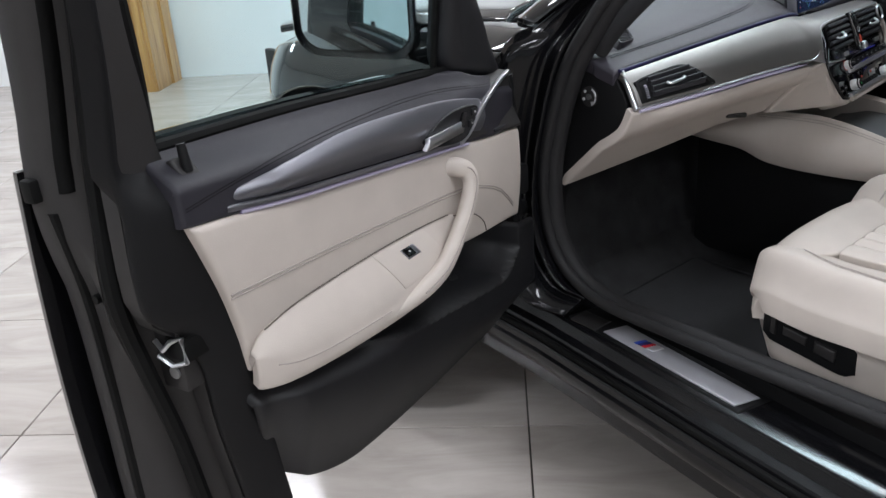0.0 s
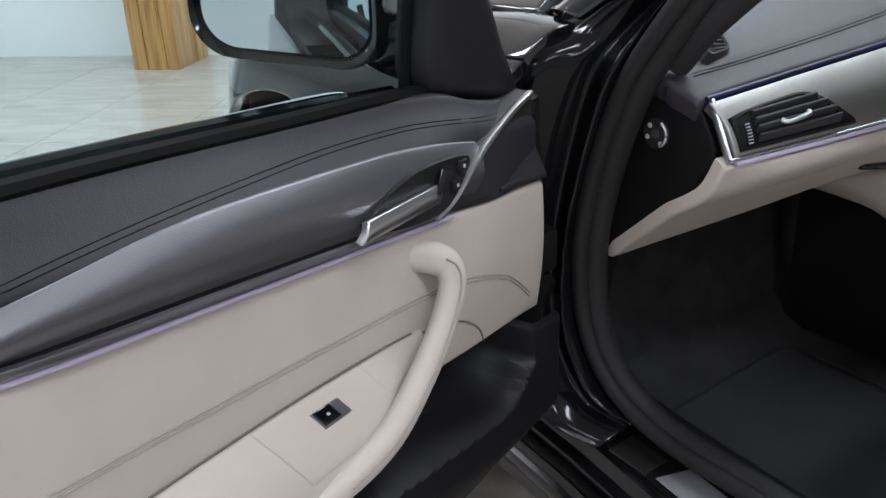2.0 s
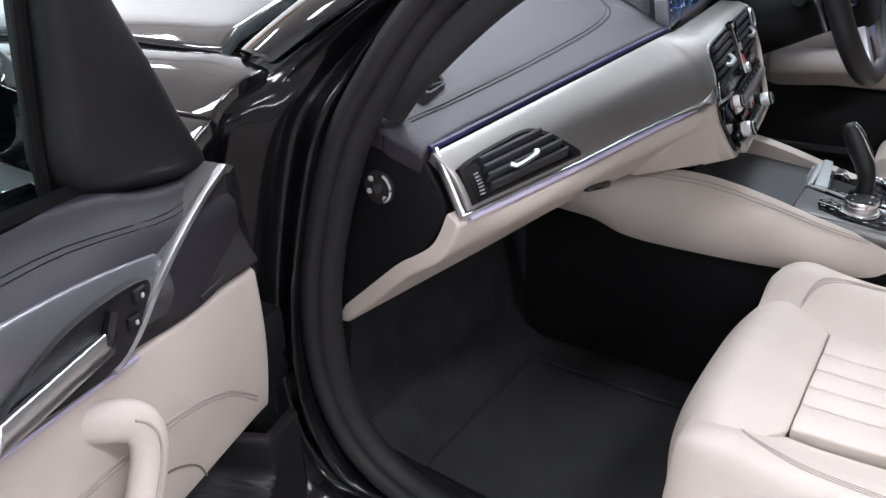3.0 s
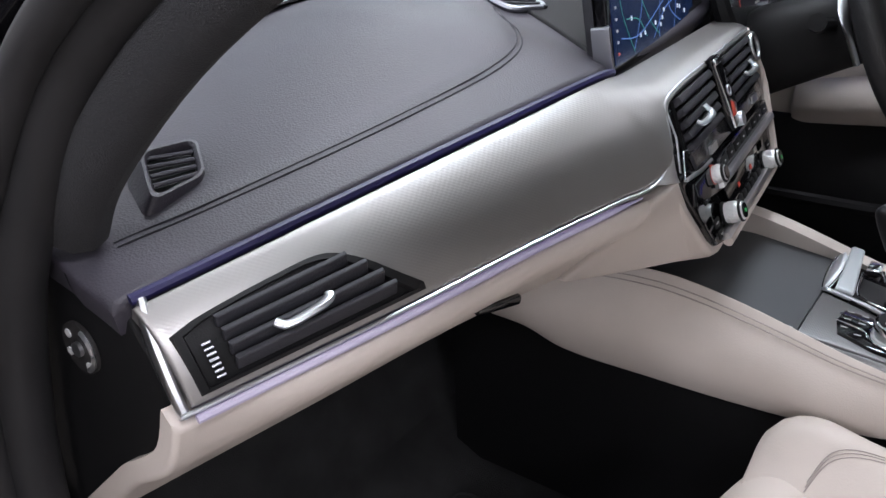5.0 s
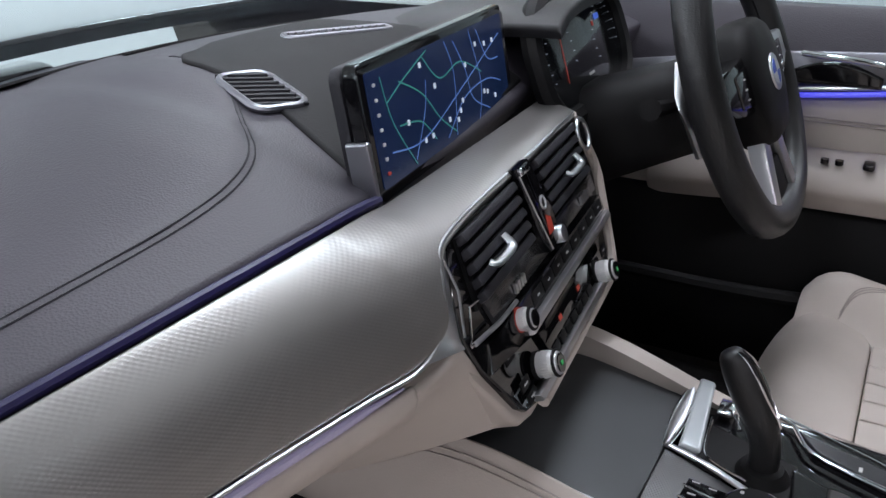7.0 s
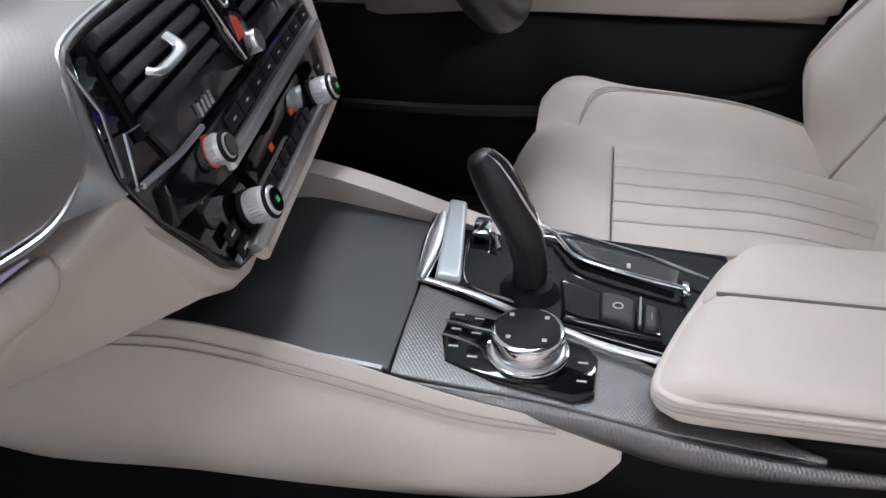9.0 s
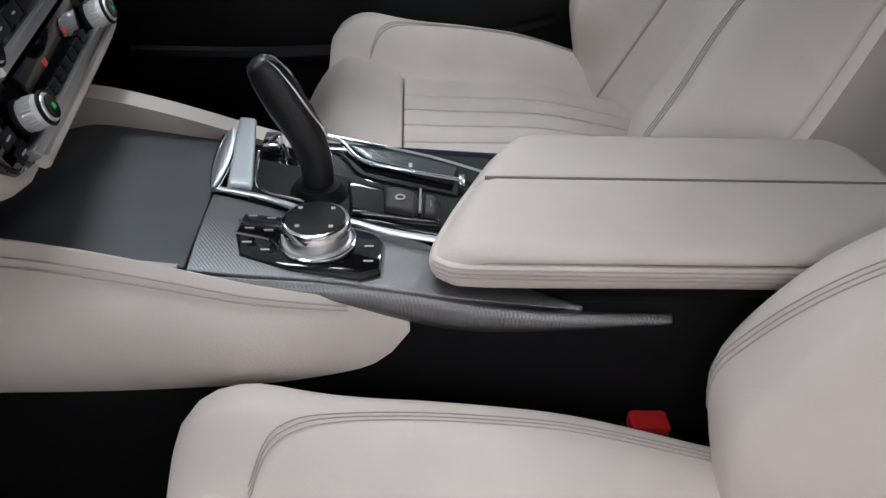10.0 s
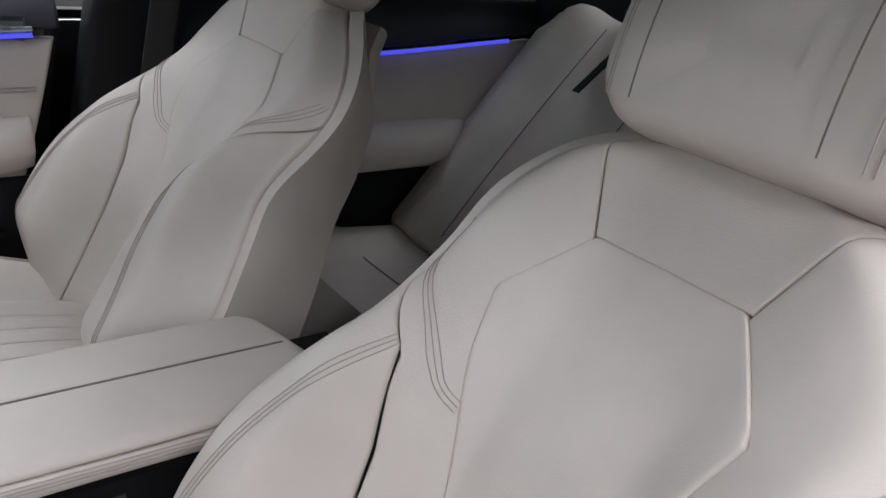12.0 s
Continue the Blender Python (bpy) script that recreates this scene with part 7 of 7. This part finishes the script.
    for sx in (-1, 1):
        for x, q in ((0.080, 0.0475), (0.108, 0.0435), (0.114, 0.041)):
            stitch(hr, [hc + Vector((sx * x, 0, 0)) + hd * (y + 0.10 * q) + hn * (q + 0.012 * (1 - (y / 0.09) ** 2) - 0.75 * x * x + 0.0004) for y in [lerp(-0.070, 0.070, k / 12) for k in range(13)]], 0.0008, "seam", SEAM if x < 0.1 else THREAD)
        part("post", tube([hc + Vector((sx * 0.07, 0, 0)) - hd * 0.13 - hn * 0.030, hc + Vector((sx * 0.07, 0, 0)) - hd * 0.06 - hn * 0.030], 0.0055, 10), CHROME, hr, "chrome headrest post")
        part("post_sleeve", disc(hc + Vector((sx * 0.07, 0, 0)) - hd * 0.122 - hn * 0.030, hd, 0.010, 0.010, 14, 0.002), BLACKP, hr)
    return st


seat(-0.402, 0.0, -1, "passenger_seat", "cream leather passenger sports seat with fluted cushion", -0.405, -0.602, 0.650, 0.020)
seat(0.360, -0.052, 1, "driver_seat", "cream leather driver sports seat with wide bolsters", 0.375, -0.622, 0.668, 0.058)


def seat_buckle():
    bk = thing("seat_belt_buckle", (-0.145, -0.48, 0.52), "black seat belt buckle with a red release button", "seat belt buckle")
    part("stalk", tube([Vector((-0.130, -0.475, 0.45)), Vector((-0.129, -0.476, 0.56))], 0.014, 10, flat=0.6), BLACKP, bk)
    part("shell", box((-0.142, -0.496, 0.545), (-0.116, -0.456, 0.585), 0.005), BLACKP, bk)
    part("release_button", box((-0.140, -0.492, 0.584), (-0.118, -0.459, 0.600), 0.004), RED, bk, "bright red release button")


seat_buckle()


# ---- driver's side and rear ----
def carpet():
    fl = part("cabin_floor", slab(lambda s, t: (lerp(-0.64, 0.80, s), lerp(0.52, -1.5, t), 0.335 + 0.10 * smooth01((lerp(0.52, -1.5, t) - 0.22) / 0.3)), 0.03, 0.01, 20, 30, (0, 0, 1)), CARPET, body, "black cabin carpet")
    for xc, nm in ((-0.37, "foot_mat"), (0.34, "foot_mat")):
        bm = slab(lambda s, t: (xc + lerp(-0.22, 0.20, s), lerp(0.30, -0.22, t), 0.338 + 0.10 * smooth01((lerp(0.30, -0.22, t) - 0.22) / 0.3) + 0.006), 0.008, 0.006, 14, 20, (0, 0, 1))
        m = solo("foot_mat", bm, mat("charcoal_velour", (0.032, 0.033, 0.036), 0.95, bump=0.9, scale=700, vary=0.2, vscale=18, sheen=0.04), "charcoal velour foot mat in the footwell", "foot mat", "foot mats")
        part("mat_binding", tube([Vector((xc + x, y, 0.347 + 0.10 * smooth01((y - 0.22) / 0.3))) for x, y in rounded(0.42, 0.52, 0.03, 4, -0.01, 0.04)], 0.003, 6, closed=True), CARPET, m)
    part("footwell_wall", slab(lambda s, t: (lerp(-0.69, 0.69, s), lerp(0.40, 0.50, t), lerp(0.36, 0.72, t)), 0.02, 0.005, 8, 8, (0, -1, 0)), CARPET, body)
    part("rear_footwell", box((-0.6, -1.05, 0.33), (0.62, -0.95, 0.36), 0.01), CARPET, body)


carpet()


def line_z(y):
    return interp([(-1.7, 0.972), (-1.51, 0.959), (-1.2, 0.937), (-0.8, 0.930), (-0.6, 0.973), (-0.13, 0.923), (0.2, 0.89)], y)


def driver_door():
    dd = thing("driver_door", (0.72, -0.2, 0.45), "closed driver door trimmed in cream leather with blue light strip", "car door")
    X = 0.705
    part("outer_skin", box((0.78, -0.75, 0.40), (0.80, 0.38, 0.98), 0.005), PAINT, dd)
    part("upper_pad", slab(lambda s, t: (X - 0.02 + 0.05 * t * t, lerp(0.3, -0.615, s), lerp(line_z(lerp(0.3, -0.615, s)) + 0.006, 1.05, t)), 0.04, 0.01, 24, 8, (-1, 0, 0)), DASH, dd, "dark stitched upper door pad")
    part("decor_trim", slab(lambda s, t: (X - 0.026 - 0.012 * math.sin(math.pi * t), lerp(0.2, -0.56, s), line_z(lerp(0.2, -0.56, s)) + 0.008 + t * interp([(0, 0.05), (0.4, 0.058), (0.8, 0.03), (1, 0.004)], s)), 0.02, 0.004, 24, 8, (-1, 0, 0)), WEAVE_D, dd, "grey metal-look door trim")
    part("light_strip", tube([Vector((X - 0.032, y, line_z(y))) for y in [0.2 - 0.035 * k for k in range(23)]], 0.004, 8), AMBIENT_B, dd, "deep blue ambient light strip")
    part("accent_strip", tube([Vector((X - 0.034, y, line_z(y) + 0.010)) for y in [0.2 - 0.035 * k for k in range(23)]], 0.004, 8), SATIN, dd)

    def panel(s, t):
        y = lerp(0.2, -0.605, s)
        z = lerp(0.735, line_z(y) - 0.006, t)
        return (X - 0.018 - 0.010 * math.sin(math.pi * t), y + 0.06 * (1 - t) * smooth01((s - 0.8) / 0.2), z)
    part("leather_panel", slab(panel, 0.03, 0.008, 30, 12, (-1, 0, 0)), CREAM, dd, "cream leather door panel")
    for d in (0.0, 0.006):
        stitch(dd, [Vector((X - 0.0285, 0.15 - 0.03 * k, 0.885 + d - 0.004 * math.sin(k * 0.12))) for k in range(25)])

    def arm(s, t):
        y = lerp(0.12, -0.56, s)
        a = t * math.pi * 0.75
        bulge = interp([(0, 0.02), (0.2, 0.06), (0.6, 0.075), (0.9, 0.06), (1, 0.03)], s)
        return (X - 0.025 - bulge * math.sin(min(a, math.pi / 2)) + 0.03 * max(0, math.sin(a - math.pi / 2)), y, 0.842 - 0.030 * t - 0.062 * (1 - math.cos(a)) * 0.55 + interp([(0, -0.03), (0.3, 0.0), (1, 0.004)], s))
    part("armrest", slab(arm, 0.02, 0.008, 30, 16, (-1, 0, 0.5)), CREAM, dd, "padded cream door armrest")
    for k, y in enumerate((-0.215, -0.262, -0.285)):
        part("window_switch", box((X - 0.085, y - 0.008, 0.832), (X - 0.060, y + 0.008, 0.842), 0.003), PIANO, dd, "black window switch")
    for y in (-0.155, -0.175):
        part("mirror_switch", disc((X - 0.07, y, 0.832), (0, 0, 1), 0.006, 0.007, 12, up=(0, 1, 0)), PIANO, dd)
    part("lower_panel", slab(lambda s, t: (X - 0.03 - 0.03 * math.sin(math.pi * t), lerp(0.3, -0.56, s), lerp(0.42, 0.745, t)), 0.04, 0.01, 20, 10, (-1, 0, 0)), BLACKP, dd, "black lower door panel")
    part("pocket_lip", tube(spline([(X - 0.08, 0.15, 0.60), (X - 0.095, -0.1, 0.61), (X - 0.09, -0.35, 0.635), (X - 0.06, -0.5, 0.66)], 6), 0.012, 8), BLACKP, dd)
    part("handle_bowl", slab(lambda s, t: (X - 0.041, lerp(-0.08, -0.21, s), line_z(-0.15) + 0.014 + 0.036 * t * math.sin(math.pi * (0.15 + 0.7 * s))), 0.01, 0.005, 8, 6, (-1, 0, 0)), PIANO, dd)
    part("door_handle", tube(spline([(X - 0.045, -0.10, 0.985), (X - 0.058, -0.14, 0.985), (X - 0.056, -0.18, 0.982), (X - 0.046, -0.205, 0.976)], 5), 0.008, 8, flat=0.6), CHROME, dd, "chrome door release lever")

    def pane(s, t):
        y = lerp(0.25, -0.62, s)
        return (X + 0.035 - 0.13 * t, y, lerp(1.03, 1.38 - 0.36 * smooth01((y + 0.2) / 0.6), t))
    g = part("window_pane", slab(pane, 0.004, 0.0005, 8, 6, (1, 0, 0)), GLASS, dd, "clear side window glass")
    g.visible_shadow = False


driver_door()


def b_pillars():
    for sx in (-1, 1):
        x = CX + sx * 0.715

        def bp(s, t):
            z = lerp(0.40, 1.40, t)
            return (x - sx * 0.14 * smooth01((z - 0.95) / 0.5) - sx * 0.02, lerp(-0.60, -0.76, s) - 0.10 * smooth01((z - 0.5) / 0.9), z)
        if sx > 0:
            part("b_pillar_trim", slab(bp, 0.06, 0.015, 8, 16, (-sx, 0, 0)), BLACKP, body, "black centre pillar trim")
        else:
            part("b_pillar", slab(lambda s, t: Vector(bp(s, t)) + Vector((-0.06, -0.30, 0)), 0.08, 0.015, 8, 16, (-1, 0, 0)), PAINT, body, "black painted centre pillar")
    belt = thing("seat_belt", (0.66, -0.66, 0.5), "black webbing seat belt on the centre pillar", "seat belt")
    part("webbing", slab(lambda s, t: (0.655 - 0.10 * t * t, lerp(-0.665, -0.712, s) - 0.09 * t, lerp(0.45, 1.25, t)), 0.0025, 0.001, 4, 16, (-1, 0, 0)), mat("black_webbing", (0.015, 0.015, 0.015), 0.8, bump=0.5, scale=900), belt)


b_pillars()


def rear_door():
    rd = thing("rear_door", (0.70, -1.2, 0.45), "closed rear door in cream leather with blue light strip", "car door")
    X = 0.70
    part("upper_pad", slab(lambda s, t: (X - 0.012 + 0.05 * t * t, lerp(-0.78, -1.66, s), lerp(line_z(lerp(-0.78, -1.66, s)) + 0.006, 1.052, t)), 0.04, 0.01, 20, 8, (-1, 0, 0)), DARK, rd, "dark upper door pad")
    part("light_strip", tube([Vector((X - 0.024, y, line_z(y))) for y in [-0.80 - 0.035 * k for k in range(22)]], 0.0045, 8), AMBIENT_B, rd, "deep blue ambient light strip")
    part("leather_panel", slab(lambda s, t: (X - 0.012 - 0.008 * math.sin(math.pi * t), lerp(-0.78, -1.62, s), lerp(0.68, line_z(lerp(-0.78, -1.62, s)) - 0.006, t)), 0.03, 0.008, 24, 10, (-1, 0, 0)), CREAM, rd, "cream leather door panel")

    def arm(s, t):
        y = lerp(-0.85, -1.44, s)
        a = t * math.pi * 0.8
        bulge = 0.065 * math.sqrt(max(0.0, 1 - max(0.0, (s - 0.72) / 0.28) ** 2)) * smooth01(s / 0.15 + 0.4)
        thick = 0.5 + 0.5 * math.sqrt(max(0.0, 1 - max(0.0, (s - 0.72) / 0.28) ** 2))
        return (X - 0.018 - bulge * math.sin(a), y, 0.768 + 0.030 * thick - 0.100 * thick * (1 - math.cos(a)) * 0.55)
    part("armrest", slab(arm, 0.02, 0.008, 24, 14, (-1, 0, 0.4)), CREAM, rd, "padded cream rear armrest")
    part("lower_panel", slab(lambda s, t: (X - 0.012, lerp(-0.78, -1.6, s), lerp(0.40, 0.685, t)), 0.03, 0.01, 10, 6, (-1, 0, 0)), BLACKP, rd, "black lower door panel")

    def pane(s, t):
        y = lerp(-0.80, -1.66, s)
        return (X + 0.03 - 0.12 * t, y, lerp(1.045, 1.38 - 0.22 * smooth01((-y - 1.2) / 0.5), t))
    part("window_pane", slab(pane, 0.004, 0.0005, 8, 6, (1, 0, 0)), DIM_GLASS, rd, "rear side window with tint added to shade the bench")
    part("window_divider", tube([Vector((X + 0.02, -1.44, 1.05)), Vector((X - 0.07, -1.50, 1.33))], 0.016, 8), BLACKP, rd)
    part("belt_seal", tube([Vector((X + 0.015, -0.8, 1.052)), Vector((X + 0.015, -1.66, 1.058))], 0.012, 8), RUBBER, rd)
    part("window_rail", tube(spline([(X - 0.05, -0.8, 1.39), (X - 0.06, -1.2, 1.37), (X - 0.03, -1.5, 1.25), (X + 0.0, -1.70, 1.07)], 6), 0.025, 8), BLACKP, rd)
    q = part("quarter_trim", slab(lambda s, t: (X - 0.02 - 0.05 * t, lerp(-1.62, -2.05, s), lerp(0.5, 1.40, t)), 0.05, 0.02, 8, 10, (-1, 0, 0)), BLACKP, rd)
    rl = thing("rear_door", (-0.74, -1.2, 0.45), "closed rear passenger door with black lower trim", "car door")
    part("lower_panel", slab(lambda s, t: (-0.74, lerp(-1.06, -1.7, s), lerp(0.40, 1.02, t)), 0.03, 0.01, 10, 8, (1, 0, 0)), BLACKP, rl)
    part("window_pane", slab(lambda s, t: (-0.77 + 0.12 * t, lerp(-1.06, -1.7, s), lerp(1.02, 1.36, t)), 0.004, 0.0005, 4, 4, (-1, 0, 0)), DIM_GLASS, rl, "rear side window with tint added to shade the bench")


rear_door()


def rear_bench():
    rb = thing("rear_bench", (CX, -1.2, 0.36), "cream leather rear bench seat in shade", "rear seat")
    part("bench_base", box((-0.62, -1.45, 0.34), (0.64, -1.00, 0.46), 0.02), BLACKP, rb)

    def back_at(x, t, out=0.0):
        lean = Vector((0, 0.70, 0.715))
        return Vector((x, -1.275 - 0.44 * t, lerp(0.545, 1.055, t))) + lean * out
    for x0, x1 in ((-0.66, -0.20), (-0.195, 0.155), (0.16, 0.665)):
        def cu(s, t):
            y = lerp(-0.945, -1.36, t) - 0.10 * smooth01((abs(2 * s - 1) - 0.55) / 0.45) * (1 - t)
            rim = 0.030 * smooth01((abs(2 * s - 1) - 0.62) / 0.3)
            return (lerp(x0, x1, s), y, 0.560 + rim + 0.02 * smooth01((0.3 - t) / 0.3) - 0.03 * t - 0.07 * (1 - smooth01(t / 0.14)) ** 2)
        part("bench_cushion", slab(cu, 0.12, 0.02, 20, 18, (0, 0, 1)), CREAM, rb, "cream leather bench cushion")

        def bk(s, t):
            f = 2 * s - 1
            return back_at(lerp(x0, x1, s) * (1 - 0.03 * t), t, 0.035 * smooth01((abs(f) - 0.55) / 0.3) + 0.010 * math.sin(math.pi * t) - 0.03 * smooth01((t - 0.9) / 0.1) ** 2)
        part("bench_back", slab(bk, 0.10, 0.02, 20, 20, (0, 1, 0.5)), CREAM, rb, "cream leather bench backrest")
    for x in (0.305, 0.520):
        part("bench_seam", tube([back_at(x * (1 - 0.03 * t), t, 0.0145 + 0.010 * math.sin(math.pi * t)) for t in [0.06 + 0.06 * k for k in range(15)]], 0.0012, 6), SEAM, rb)
    part("bench_seam", tube([Vector(cu(s, 0.45)) + Vector((0, 0, 0.001)) for s in [0.20 + 0.05 * k for k in range(13)]], 0.0016, 6), SEAM, rb)
    for xc in (-0.42, 0.40):
        part("rear_headrest", loft([[Vector((xc + x * f, -1.735 - 0.05 * d, 1.125 + y * f)) + Vector((0, d * 0.045, 0)) for x, y in rounded(0.25, 0.15, 0.045, 6)] for d, f in ((-1, 0.85), (-0.5, 1), (0.5, 1), (1, 0.88))]), CREAM, rb, "cream leather rear headrest")
    # outer bolster beside the door
    part("side_bolster", slab(lambda s, t: back_at(lerp(0.60, 0.70, s), t, 0.045 - 0.02 * s - 0.05 * smooth01((t - 0.85) / 0.15) ** 2), 0.10, 0.03, 6, 18, (-0.4, 1, 0.4)), CREAM, rb, "cream side bolster")
    bl = thing("rear_seat_belt", (0.47, -1.5, 0.6), "black webbing belt lying on the rear bench back", "seat belt")
    part("webbing", slab(lambda s, t: back_at(lerp(0.425, 0.445, s) - 0.05 * t, lerp(0.64, 0.97, t), 0.048), 0.0025, 0.001, 4, 18, (0, 1, 0.7)), mat("black_webbing", (0.015, 0.015, 0.015), 0.8), bl)
    part("parcel_shelf", box((-0.62, -2.3, 1.02), (0.60, -1.80, 1.05), 0.01), HEADLINER, body)
    # dimmed pane, keeps the bench in shade
    part("rear_window", slab(lambda s, t: (lerp(-0.58, 0.56, s), lerp(-1.78, -2.25, t), lerp(1.37, 1.05, t)), 0.004, 0.0005, 6, 6, (0, -1, 1)), DIM_GLASS, body, "rear window glass with tint added to shade the bench")


rear_bench()

# ---- floor tiles, one by one ----
def lay_tiles():
    gap = 0.0045
    me = bpy.data.meshes.new("tile")
    bm = box((-TS / 2 + gap / 2, -TS / 2 + gap / 2, -0.012), (TS / 2 - gap / 2, TS / 2 - gap / 2, 0.0), 0.0008, None, 1)
    bm.to_mesh(me)
    bm.free()
    me.materials.append(TILE)
    for i in range(-9, 9):
        for j in range(-9, 8):
            ob = new("tile", me)
            ob.parent = FLOOR
            ob.matrix_world = Matrix.Translation(room((i + 0.5) * TS, (j + 0.5) * TS)) @ Matrix.Rotation(ROOM_TURN, 4, "Z")


lay_tiles()
